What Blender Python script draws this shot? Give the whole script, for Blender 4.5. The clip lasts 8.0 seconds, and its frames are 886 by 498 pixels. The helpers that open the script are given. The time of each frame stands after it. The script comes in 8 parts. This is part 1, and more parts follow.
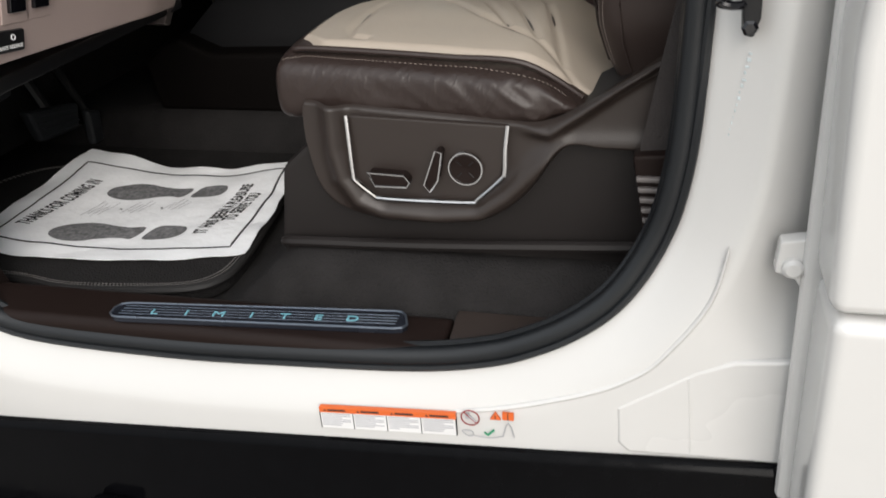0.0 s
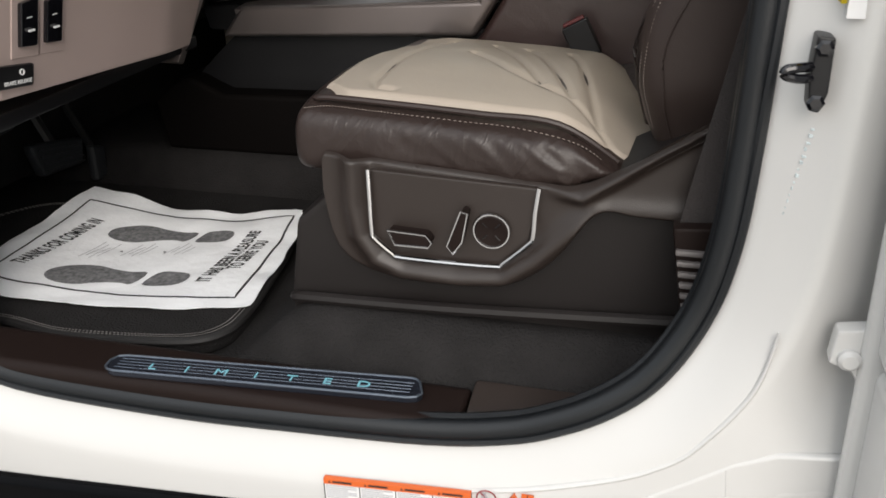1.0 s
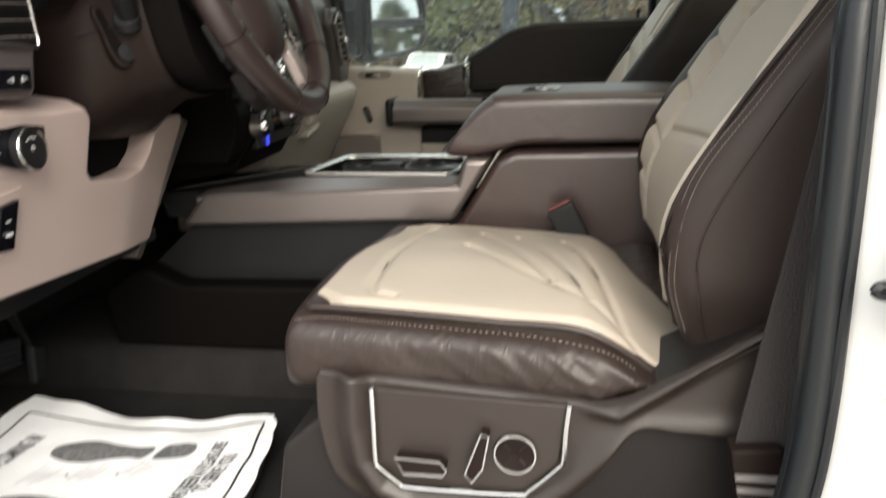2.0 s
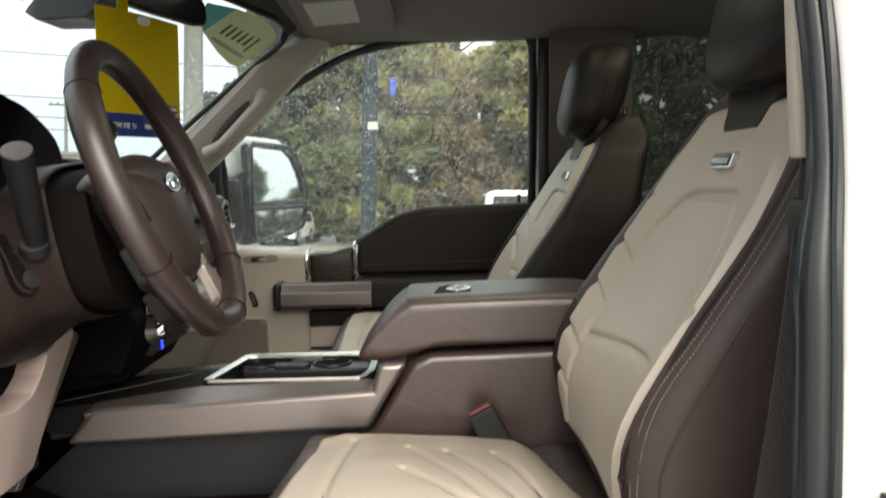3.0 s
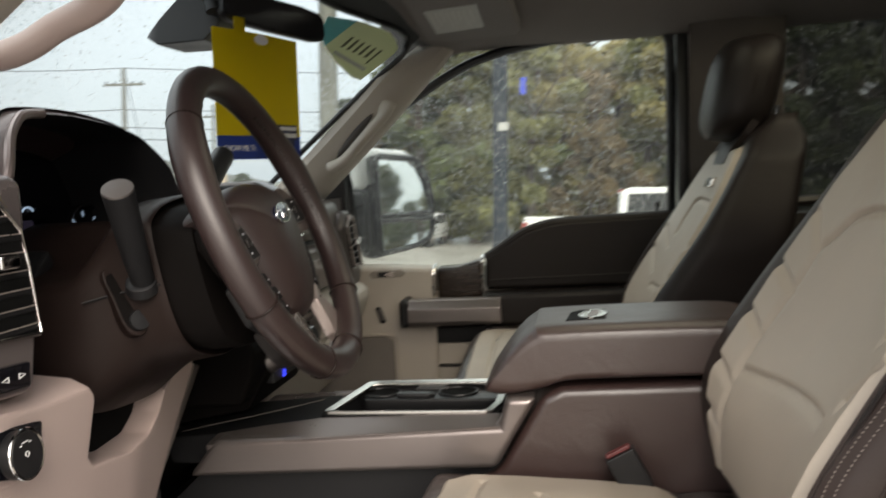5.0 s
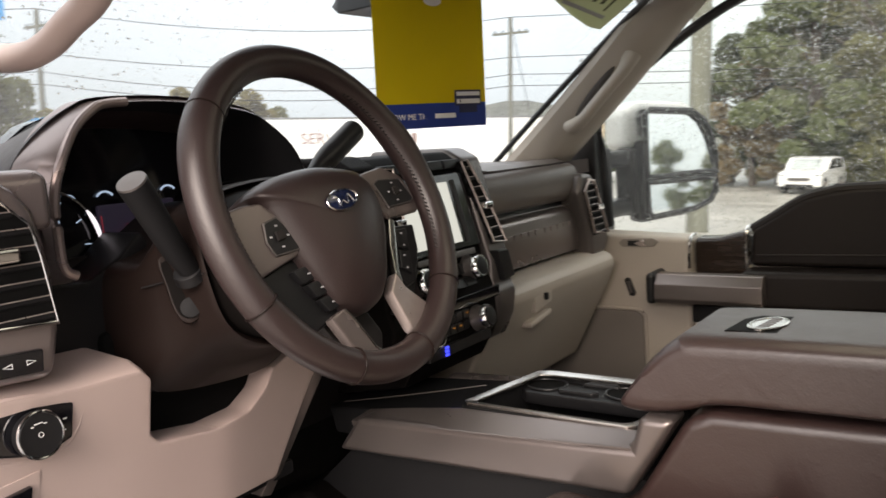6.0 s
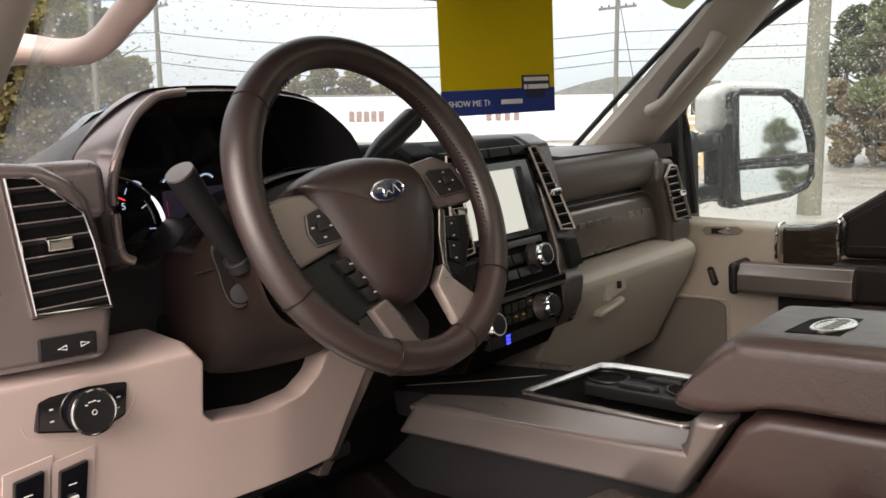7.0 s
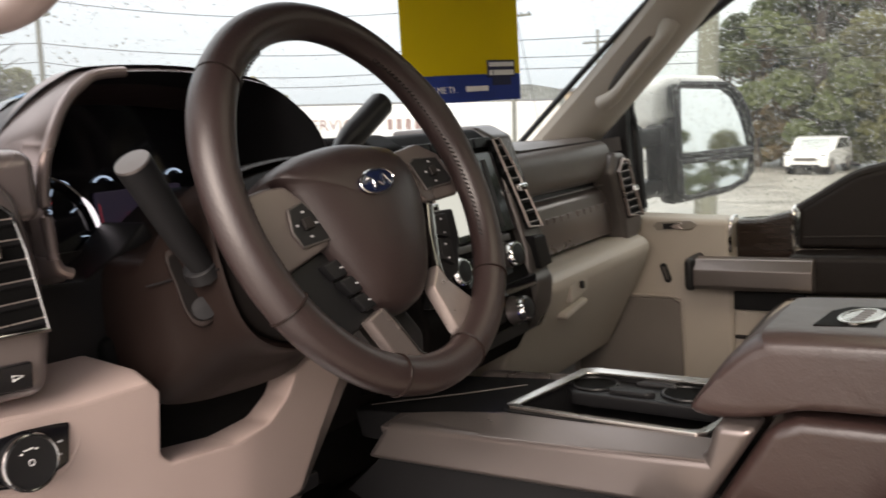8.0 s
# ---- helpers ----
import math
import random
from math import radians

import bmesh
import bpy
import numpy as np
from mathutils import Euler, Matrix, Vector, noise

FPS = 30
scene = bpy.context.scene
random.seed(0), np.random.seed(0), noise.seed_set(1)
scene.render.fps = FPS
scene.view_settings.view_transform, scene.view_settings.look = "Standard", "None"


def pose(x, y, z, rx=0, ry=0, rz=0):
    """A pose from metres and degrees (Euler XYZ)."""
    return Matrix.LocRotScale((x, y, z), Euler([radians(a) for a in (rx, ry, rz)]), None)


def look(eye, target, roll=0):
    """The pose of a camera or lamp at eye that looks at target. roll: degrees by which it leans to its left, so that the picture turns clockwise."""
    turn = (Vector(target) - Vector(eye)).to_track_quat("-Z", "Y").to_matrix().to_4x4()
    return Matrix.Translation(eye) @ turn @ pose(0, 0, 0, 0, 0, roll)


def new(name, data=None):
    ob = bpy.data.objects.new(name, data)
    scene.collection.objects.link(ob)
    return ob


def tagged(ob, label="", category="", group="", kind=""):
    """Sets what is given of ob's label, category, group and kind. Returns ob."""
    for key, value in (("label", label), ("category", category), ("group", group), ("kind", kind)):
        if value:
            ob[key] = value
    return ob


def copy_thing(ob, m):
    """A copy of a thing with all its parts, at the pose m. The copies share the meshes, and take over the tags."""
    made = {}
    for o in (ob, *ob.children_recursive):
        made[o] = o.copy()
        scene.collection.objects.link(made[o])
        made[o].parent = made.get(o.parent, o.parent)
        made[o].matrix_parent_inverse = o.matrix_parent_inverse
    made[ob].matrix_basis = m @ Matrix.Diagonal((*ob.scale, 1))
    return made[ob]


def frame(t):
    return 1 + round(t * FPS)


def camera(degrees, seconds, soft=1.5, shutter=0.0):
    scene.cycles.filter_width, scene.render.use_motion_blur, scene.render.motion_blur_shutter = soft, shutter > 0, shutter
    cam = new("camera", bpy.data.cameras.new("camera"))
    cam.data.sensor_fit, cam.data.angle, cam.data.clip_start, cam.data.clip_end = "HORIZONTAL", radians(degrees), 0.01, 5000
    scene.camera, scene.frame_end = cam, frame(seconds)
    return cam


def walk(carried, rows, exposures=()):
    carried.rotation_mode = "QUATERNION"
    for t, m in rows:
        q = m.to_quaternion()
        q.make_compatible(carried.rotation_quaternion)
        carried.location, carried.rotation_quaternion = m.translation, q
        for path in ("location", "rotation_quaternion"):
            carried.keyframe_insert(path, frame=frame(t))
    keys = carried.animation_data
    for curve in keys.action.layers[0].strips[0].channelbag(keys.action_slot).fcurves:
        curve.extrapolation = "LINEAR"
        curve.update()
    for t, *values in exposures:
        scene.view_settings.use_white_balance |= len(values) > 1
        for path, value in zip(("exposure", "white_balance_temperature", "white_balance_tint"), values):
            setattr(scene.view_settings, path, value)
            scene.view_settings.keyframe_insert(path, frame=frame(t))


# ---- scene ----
# ---- camera ----
# The truck stands a little nose-down and leaning on its lot: all of it is laid out in its own frame
# (x to the rear, y to the passenger side, z up) and set into the world by TILT.
TILT = pose(0, 0, 0, 2.0, -2.6, 0)
cam = camera(55.5, 8.0, soft=1.6, shutter=0.4)
PATH = [
    (0, (0.541, -1.566, 1.370), (0.061, 0.120, 0.408), -4.2),
    (0.5, (0.512, -1.556, 1.376), (0.045, 0.169, 0.478), -2.2),
    (1, (0.498, -1.519, 1.368), (0.025, 0.217, 0.493), -1.4),
    (1.5, (0.468, -1.439, 1.359), (-0.041, 0.317, 0.546), -1.5),
    (2, (0.401, -1.429, 1.389), (0.062, 0.467, 0.852), -1.6),
    (2.2, (0.381, -1.422, 1.404), (0.126, 0.510, 0.954), -2.0),
    (3.3, (0.298, -1.388, 1.476), (0.350, 0.609, 1.380), -1.0),
    (3.5, (0.288, -1.380, 1.487), (0.369, 0.618, 1.455), -0.7),
    (4, (0.266, -1.377, 1.514), (0.413, 0.617, 1.583), 0.3),
    (4.5, (0.274, -1.362, 1.501), (0.305, 0.638, 1.492), -1.0),
    (5, (0.320, -1.303, 1.484), (0.002, 0.664, 1.307), -3.2),
    (5.1, (0.343, -1.280, 1.482), (-0.064, 0.668, 1.283), -3.8),
    (6.3, (0.608, -1.033, 1.517), (-0.644, 0.502, 1.240), -3.5),
    (6.5, (0.613, -1.029, 1.522), (-0.670, 0.477, 1.230), -3.4),
    (7, (0.612, -1.026, 1.514), (-0.711, 0.445, 1.222), -3.9),
    (7.5, (0.542, -1.008, 1.501), (-0.771, 0.479, 1.244), -4.2),
    (8, (0.470, -0.995, 1.494), (-0.675, 0.620, 1.206), -4.9),
]
walk(cam, [(t, TILT @ look(eye, target, roll)) for t, eye, target, roll in PATH],
     exposures=[(0, 0.30, 6380, 10), (1.4, 0.42, 6480, 10), (2.0, 1.28, 6650, 8), (2.2, 1.30, 6650, 8), (3.3, 1.47, 6750, 8), (4.2, 1.45, 6750, 9), (4.6, 1.25, 6750, 9), (5.1, 1.08, 6850, 12), (6.2, 1.38, 7000, 18), (8, 1.36, 7050, 18)])

# ---- world and light: a bright overcast sky ----
world = bpy.data.worlds.new("overcast_sky")
scene.world = world
world.use_nodes = True
wn = world.node_tree.nodes
sky = wn.new("ShaderNodeTexSky")
sky.sky_type, sky.sun_disc = "NISHITA", False
sky.sun_elevation, sky.sun_rotation = radians(31), radians(162)
sky.dust_density, sky.air_density = 6.0, 1.0
veil = wn.new("ShaderNodeMix")
veil.data_type = "RGBA"
veil.inputs[0].default_value = 0.82
# an overcast dome: three times as bright overhead as at the horizon
dome, height, cloud = wn.new("ShaderNodeTexCoord"), wn.new("ShaderNodeSeparateXYZ"), wn.new("ShaderNodeMix")
cloud.data_type = "RGBA"
cloud.inputs[6].default_value, cloud.inputs[7].default_value = (3.9, 4.25, 4.45, 1), (12.8, 12.9, 12.9, 1)
world.node_tree.links.new(dome.outputs["Generated"], height.inputs[0])
world.node_tree.links.new(height.outputs["Z"], cloud.inputs[0])
world.node_tree.links.new(cloud.outputs[2], veil.inputs[7])
world.node_tree.links.new(sky.outputs[0], veil.inputs[6])
world.node_tree.links.new(veil.outputs[2], wn["Background"].inputs[0])
wn["Background"].inputs[1].default_value = 0.13
sun_data = bpy.data.lights.new("sun", "SUN")
sun_data.energy, sun_data.angle, sun_data.color = 1.5, radians(40), (1.0, 0.95, 0.89)
sun = new("sun", sun_data)
sun.matrix_world = look((5, -16, 10), (0, 0, 0))


# ---- materials ----
def mat(name, color, rough=0.5, metal=0.0, grain=0.0, grain_size=0.002, stain=0.12, stain_size=0.15, coat=0.0,
        random_tint=0.0, stretch=None, rough_var=0.1, spec=0.5, sheen=0.0):
    """A surface with variation at two scales: broad stains in colour and gloss, fine grain as relief."""
    m = bpy.data.materials.new(name)
    m.use_nodes = True
    nt = m.node_tree
    n, l = nt.nodes, nt.links
    b = n["Principled BSDF"]
    tc = n.new("ShaderNodeTexCoord")
    mp = n.new("ShaderNodeMapping")
    if stretch:
        mp.inputs["Scale"].default_value = stretch
    l.new(tc.outputs["Object"], mp.inputs[0])
    big = n.new("ShaderNodeTexNoise")
    big.inputs["Scale"].default_value, big.inputs["Detail"].default_value = 1 / stain_size, 4
    l.new(mp.outputs[0], big.inputs["Vector"])
    ramp = n.new("ShaderNodeMapRange")
    ramp.inputs[1].default_value, ramp.inputs[2].default_value = 0.25, 0.75
    ramp.inputs[3].default_value, ramp.inputs[4].default_value = 1 - stain, 1 + stain
    l.new(big.outputs[0], ramp.inputs[0])
    hsv = n.new("ShaderNodeHueSaturation")
    hsv.inputs["Color"].default_value = (*color, 1)
    if random_tint:
        oi = n.new("ShaderNodeObjectInfo")
        tr = n.new("ShaderNodeMapRange")
        tr.inputs[3].default_value, tr.inputs[4].default_value = 1 - random_tint, 1 + random_tint
        l.new(oi.outputs["Random"], tr.inputs[0])
        mul = n.new("ShaderNodeMath")
        mul.operation = "MULTIPLY"
        l.new(tr.outputs[0], mul.inputs[0])
        l.new(ramp.outputs[0], mul.inputs[1])
        l.new(mul.outputs[0], hsv.inputs["Value"])
    else:
        l.new(ramp.outputs[0], hsv.inputs["Value"])
    l.new(hsv.outputs[0], b.inputs["Base Color"])
    rr = n.new("ShaderNodeMapRange")
    rr.inputs[1].default_value, rr.inputs[2].default_value = 0.25, 0.75
    rr.inputs[3].default_value, rr.inputs[4].default_value = max(0.02, rough - rough_var), min(1, rough + rough_var)
    l.new(big.outputs[0], rr.inputs[0])
    l.new(rr.outputs[0], b.inputs["Roughness"])
    b.inputs["Metallic"].default_value = metal
    b.inputs["Specular IOR Level"].default_value = spec
    b.inputs["Coat Weight"].default_value = coat
    b.inputs["Coat Roughness"].default_value = 0.08
    b.inputs["Sheen Weight"].default_value = sheen
    if grain:
        fine = n.new("ShaderNodeTexNoise")
        fine.inputs["Scale"].default_value, fine.inputs["Detail"].default_value = 1 / grain_size, 3
        l.new(mp.outputs[0], fine.inputs["Vector"])
        bump = n.new("ShaderNodeBump")
        bump.inputs["Strength"].default_value, bump.inputs["Distance"].default_value = grain, grain_size
        l.new(fine.outputs[0], bump.inputs["Height"])
        l.new(bump.outputs[0], b.inputs["Normal"])
    return m


def leather(name, color, rough=0.42, wrinkle=0.5, spec=0.35):
    """Grained leather: cells of a few millimetres and soft folds."""
    m = mat(name, color, rough, stain=0.10, stain_size=0.2, spec=spec)
    n, l = m.node_tree.nodes, m.node_tree.links
    tc = next(k for k in n if k.type == "TEX_COORD")
    cells = n.new("ShaderNodeTexVoronoi")
    cells.inputs["Scale"].default_value = 420
    folds = n.new("ShaderNodeTexNoise")
    folds.inputs["Scale"].default_value, folds.inputs["Detail"].default_value = 30, 5
    folds.inputs["Distortion"].default_value = 0.8
    l.new(tc.outputs["Object"], cells.inputs["Vector"])
    l.new(tc.outputs["Object"], folds.inputs["Vector"])
    b1, b2 = n.new("ShaderNodeBump"), n.new("ShaderNodeBump")
    b1.inputs["Strength"].default_value, b1.inputs["Distance"].default_value = 0.12, 0.0008
    b2.inputs["Strength"].default_value, b2.inputs["Distance"].default_value = wrinkle * 0.3, 0.006
    l.new(cells.outputs["Distance"], b1.inputs["Height"])
    l.new(folds.outputs[0], b2.inputs["Height"])
    l.new(b2.outputs[0], b1.inputs["Normal"])
    l.new(b1.outputs[0], n["Principled BSDF"].inputs["Normal"])
    return m


def glass_mat(name, tint=(1, 1, 1), rough=0.0, haze=0.0):
    """Thin clear pane: light passes straight, with a faint reflection."""
    m = bpy.data.materials.new(name)
    m.use_nodes = True
    n, l = m.node_tree.nodes, m.node_tree.links
    n.remove(n["Principled BSDF"])
    tr, gl, mx, lw = n.new("ShaderNodeBsdfTransparent"), n.new("ShaderNodeBsdfGlossy"), n.new("ShaderNodeMixShader"), n.new("ShaderNodeLayerWeight")
    tr.inputs[0].default_value = (*tint, 1)
    gl.inputs["Roughness"].default_value = rough
    power, scale = n.new("ShaderNodeMath"), n.new("ShaderNodeMath")
    power.operation, scale.operation = "POWER", "MULTIPLY_ADD"
    power.inputs[1].default_value, scale.inputs[1].default_value, scale.inputs[2].default_value = 5.0, 0.6, 0.02
    l.new(lw.outputs["Facing"], power.inputs[0])
    l.new(power.outputs[0], scale.inputs[0])
    l.new(scale.outputs[0], mx.inputs[0])
    l.new(tr.outputs[0], mx.inputs[1])
    l.new(gl.outputs[0], mx.inputs[2])
    if haze:
        film, wet = n.new("ShaderNodeBsdfTranslucent"), n.new("ShaderNodeMixShader")
        film.inputs[0].default_value = (0.9, 0.93, 0.95, 1)
        wet.inputs[0].default_value = haze
        l.new(mx.outputs[0], wet.inputs[1])
        l.new(film.outputs[0], wet.inputs[2])
        mx = wet
    l.new(mx.outputs[0], n["Material Output"].inputs[0])
    return m


def glow(name, color, strength):
    m = bpy.data.materials.new(name)
    m.use_nodes = True
    b = m.node_tree.nodes["Principled BSDF"]
    b.inputs["Base Color"].default_value = (0.01, 0.01, 0.01, 1)
    b.inputs["Emission Color"].default_value = (*color, 1)
    b.inputs["Emission Strength"].default_value = strength
    return m


BROWN = leather("brown_leather", (0.041, 0.0265, 0.0245), 0.40, 0.5, 0.27)
RIM_LEATHER = leather("wheel_leather", (0.0245, 0.0148, 0.0142), 0.40, 0.10, 0.65)
LID_LEATHER = leather("armrest_leather", (0.046, 0.0265, 0.024), 0.36, 0.45, 0.95)
DARK_LEATHER = leather("dark_leather", (0.013, 0.010, 0.0095), 0.45, 0.4, 0.22)
def creased(name, color):
    """Worn leather with slanting folds and a web of fine creases."""
    m = leather(name, color, 0.36, 0.4, 0.42)
    n, l = m.node_tree.nodes, m.node_tree.links
    tc = next(k for k in n if k.type == "TEX_COORD")
    top = n["Principled BSDF"].inputs["Normal"].links[0].from_node
    for turn, scale, size, depth in (((0, 0.62, 0), (30, 14, 9), 1.0, 0.0050), ((0, 0.35, 0), (62, 30, 30), 1.0, 0.0022)):
        mp, nz, fold, bump = n.new("ShaderNodeMapping"), n.new("ShaderNodeTexNoise"), n.new("ShaderNodeMath"), n.new("ShaderNodeBump")
        mp.vector_type = "TEXTURE"
        mp.inputs["Rotation"].default_value = turn
        mp.inputs["Scale"].default_value = [1 / k for k in scale]
        nz.inputs["Scale"].default_value, nz.inputs["Detail"].default_value, nz.inputs["Distortion"].default_value = size, 2, 0.6
        fold.operation = "PINGPONG"
        fold.inputs[1].default_value = 0.5
        bump.inputs["Strength"].default_value, bump.inputs["Distance"].default_value = 0.75, depth
        l.new(tc.outputs["Object"], mp.inputs[0])
        l.new(mp.outputs[0], nz.inputs["Vector"])
        l.new(nz.outputs[0], fold.inputs[0])
        l.new(fold.outputs[0], bump.inputs["Height"])
        if top.inputs["Normal"].links:
            l.new(top.inputs["Normal"].links[0].from_socket, bump.inputs["Normal"])
        l.new(bump.outputs[0], top.inputs["Normal"])
    return m
BROWN_WORN = creased("creased_brown_leather", (0.030, 0.0205, 0.018))
BROWN_SMOOTH = leather("smooth_brown_leather", (0.034, 0.023, 0.0205), 0.36, 0.3, 0.4)
# darker copy of the brown seat leather, with shade put into its colour
SEAT_DARK = leather("dark_and_shaded_seat_leather", (0.015, 0.0105, 0.0095), 0.48, 0.4, 0.24)
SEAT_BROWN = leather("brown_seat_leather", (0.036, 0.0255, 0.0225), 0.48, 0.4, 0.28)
BEIGE = leather("beige_leather", (0.42, 0.362, 0.302), 0.45, 0.25)
DASH_PAD = leather("taupe_dash_pad", (0.130, 0.109, 0.098), 0.42, 0.15, 0.45)
BROWN_PLASTIC = mat("brown_moulded_plastic", (0.0145, 0.0092, 0.0080), 0.44, grain=0.25, grain_size=0.0012, stain=0.08, spec=0.13)
SHELL_PLASTIC = mat("satin_brown_plastic", (0.029, 0.0215, 0.0185), 0.40, grain=0.2, grain_size=0.0012, stain=0.08)
DARK_PLASTIC = mat("dark_moulded_plastic", (0.0155, 0.0130, 0.0125), 0.48, grain=0.25, grain_size=0.0012, spec=0.3)
BLACK = mat("black_plastic", (0.010, 0.010, 0.011), 0.40, grain=0.1, grain_size=0.001, spec=0.35)
GLOSS_BLACK = mat("gloss_black", (0.006, 0.006, 0.008), 0.08, rough_var=0.03, coat=0.3)
BEIGE_PLASTIC = mat("beige_moulded_plastic", (0.50, 0.395, 0.362), 0.42, grain=0.2, grain_size=0.0012, stain=0.05)
GREIGE = mat("greige_plastic", (0.42, 0.375, 0.325), 0.5, grain=0.2, grain_size=0.0012, stain=0.05)
HEADLINER = mat("headliner_cloth", (0.205, 0.190, 0.186), 0.9, grain=0.4, grain_size=0.0015, stain=0.06, spec=0.2)
PILLAR_GREY = mat("grey_pillar_trim", (0.062, 0.055, 0.052), 0.7, grain=0.2, grain_size=0.0012, stain=0.06, spec=0.3)
PILLAR = mat("pillar_trim", (0.42, 0.38, 0.33), 0.6, grain=0.2, grain_size=0.0012, stain=0.05)
SATIN = mat("satin_bronze_trim", (0.48, 0.41, 0.385), 0.33, 0.75, grain=0.08, grain_size=0.0006, stain=0.08, stretch=(1, 12, 12))
SATIN_DARK = mat("satin_dark_trim", (0.135, 0.122, 0.118), 0.33, 0.6, grain=0.06, grain_size=0.0006, stain=0.08)
SATIN_SPOKE = mat("satin_spoke_trim", (0.20, 0.168, 0.158), 0.30, 0.6, grain=0.05, grain_size=0.0006, stain=0.04)
SATIN_POD = mat("satin_bright_surround", (0.36, 0.295, 0.285), 0.30, 0.75, grain=0.05, grain_size=0.0006, stain=0.08)
SATIN_GREY = mat("satin_grey_brown_surround", (0.285, 0.243, 0.240), 0.30, 0.7, grain=0.05, grain_size=0.0006, stain=0.08)
SATIN_CONSOLE = mat("brushed_console_trim", (0.245, 0.212, 0.203), 0.32, 0.75, grain=0.03, grain_size=0.0006, stain=0.03)
SATIN_BRIGHT = mat("bright_satin_metal", (0.62, 0.60, 0.57), 0.22, 1.0, rough_var=0.06)
TRAY_BLACK = mat("dull_black_plastic", (0.010, 0.010, 0.011), 0.6, grain=0.2, grain_size=0.001, spec=0.2)
WET_BLACK = mat("wet_black_plastic", (0.002, 0.002, 0.0025), 0.14, stain=0.2, stain_size=0.02, spec=0.08)
RIB_GREY = mat("grey_ribbed_plastic", (0.16, 0.145, 0.14), 0.3, stain=0.08)
CHROME = mat("chrome", (0.75, 0.75, 0.76), 0.12, 1.0, rough_var=0.05)
WOOD = mat("dark_wood_trim", (0.022, 0.014, 0.010), 0.25, coat=0.3, stain=0.35, stain_size=0.03, stretch=(0.3, 1, 3))
CARPET = mat("carpet", (0.0225, 0.0212, 0.0212), 0.95, grain=1.0, grain_size=0.003, stain=0.25, stain_size=0.05, spec=0.1)
# dark brown plastic, its colour lowered further for places that get little light
DRUM = mat("dark_and_shaded_brown_plastic", (0.0042, 0.0034, 0.0032), 0.62, grain=0.2, grain_size=0.001, spec=0.06)
RUBBER = mat("rubber_seal", (0.006, 0.0075, 0.0095), 0.42, grain=0.15, grain_size=0.002, stain=0.15)
WHITE_PAINT = mat("white_paint", (0.63, 0.625, 0.612), 0.25, coat=0.6, stain=0.03, stain_size=0.3, rough_var=0.06)
PAPER = mat("white_paper", (0.86, 0.87, 0.89), 0.75, grain=0.12, grain_size=0.012, stain=0.04, stain_size=0.06)
PRINT = mat("black_print", (0.02, 0.02, 0.022), 0.7)
PRINT_GREY = mat("grey_sole_print", (0.15, 0.15, 0.155), 0.8, stain=0.6, stain_size=0.006)
PRINT_FAINT = mat("faint_print", (0.40, 0.40, 0.42), 0.8)
PRINT_PALE = mat("pale_print", (0.62, 0.62, 0.63), 0.8)
THREAD = mat("light_thread", (0.24, 0.20, 0.18), 0.7)
CUSHION_THREAD = mat("pale_thread", (0.27, 0.23, 0.20), 0.7)
YELLOW = mat("yellow_card", (0.62, 0.50, 0.012), 0.5, stain=0.06)
BLUE_CARD = mat("blue_card", (0.045, 0.085, 0.30), 0.5)
WHITE_CARD = mat("white_print", (0.75, 0.75, 0.75), 0.5)
NAVY = mat("navy_print", (0.02, 0.025, 0.07), 0.5)
ORANGE = mat("orange_label", (0.70, 0.14, 0.03), 0.5)
GREEN_INK = mat("green_ink", (0.02, 0.25, 0.12), 0.5)
RED_PLASTIC = mat("red_plastic", (0.26, 0.025, 0.025), 0.4)
WEBBING = mat("seat_belt_webbing", (0.03, 0.025, 0.024), 0.8, grain=0.8, grain_size=0.002)
GLASS = glass_mat("clear_glass", (0.80, 0.84, 0.85), haze=0.03)
WET_GLASS = glass_mat("wet_glass", (0.84, 0.88, 0.86), haze=0.018)
PRIVACY = glass_mat("privacy_glass", (0.37, 0.38, 0.37), haze=0.008)
ROOF_GLASS = glass_mat("roof_glass", (0.70, 0.69, 0.61))
MIRROR = mat("mirror_glass", (0.84, 0.86, 0.86), 0.03, 1.0, stain=0.02, rough_var=0.01)
SCREEN = glow("touch_screen", (0.80, 0.86, 0.78), 0.32)
# near-black colour that stands in for the shade inside openings
RECESS_SHADE = mat("recess_shade_black", (0.004, 0.004, 0.004), 0.9, spec=0.1)
GLOW_BLUE = glow("blue_indicator", (0.04, 0.06, 1.0), 0.9)
GLOW_RED = glow("red_indicator", (1.0, 0.06, 0.05), 0.55)
GLOW_FAINT = glow("faint_red_line", (0.8, 0.05, 0.07), 0.12)
GLOW_ARC = glow("lit_dial_arc", (0.80, 0.78, 0.86), 0.62)
GLOW_WHITE = glow("dial_marks", (0.55, 0.75, 1.0), 0.28)
GLOW_DIM = glow("dim_display", (0.11, 0.09, 0.17), 0.045)
GLOW_AMBER = glow("amber_indicator", (1.0, 0.4, 0.05), 0.09)
PLATE_RIM = mat("blue_grey_metal", (0.20, 0.235, 0.29), 0.3, 0.8)
MAT_THREAD = mat("grey_thread", (0.16, 0.15, 0.145), 0.8)
TEAL = mat("teal_letter", (0.20, 0.47, 0.56), 0.3)
PLATE_BLUE = mat("blue_black_plate", (0.035, 0.04, 0.055), 0.25, 0.6)


# ---- mesh helpers ----
def join(*parts):
    out = bmesh.new()
    for bm in parts:
        me = bpy.data.meshes.new("tmp")
        bm.to_mesh(me)
        bm.free()
        out.from_mesh(me)
        bpy.data.meshes.remove(me)
    return out


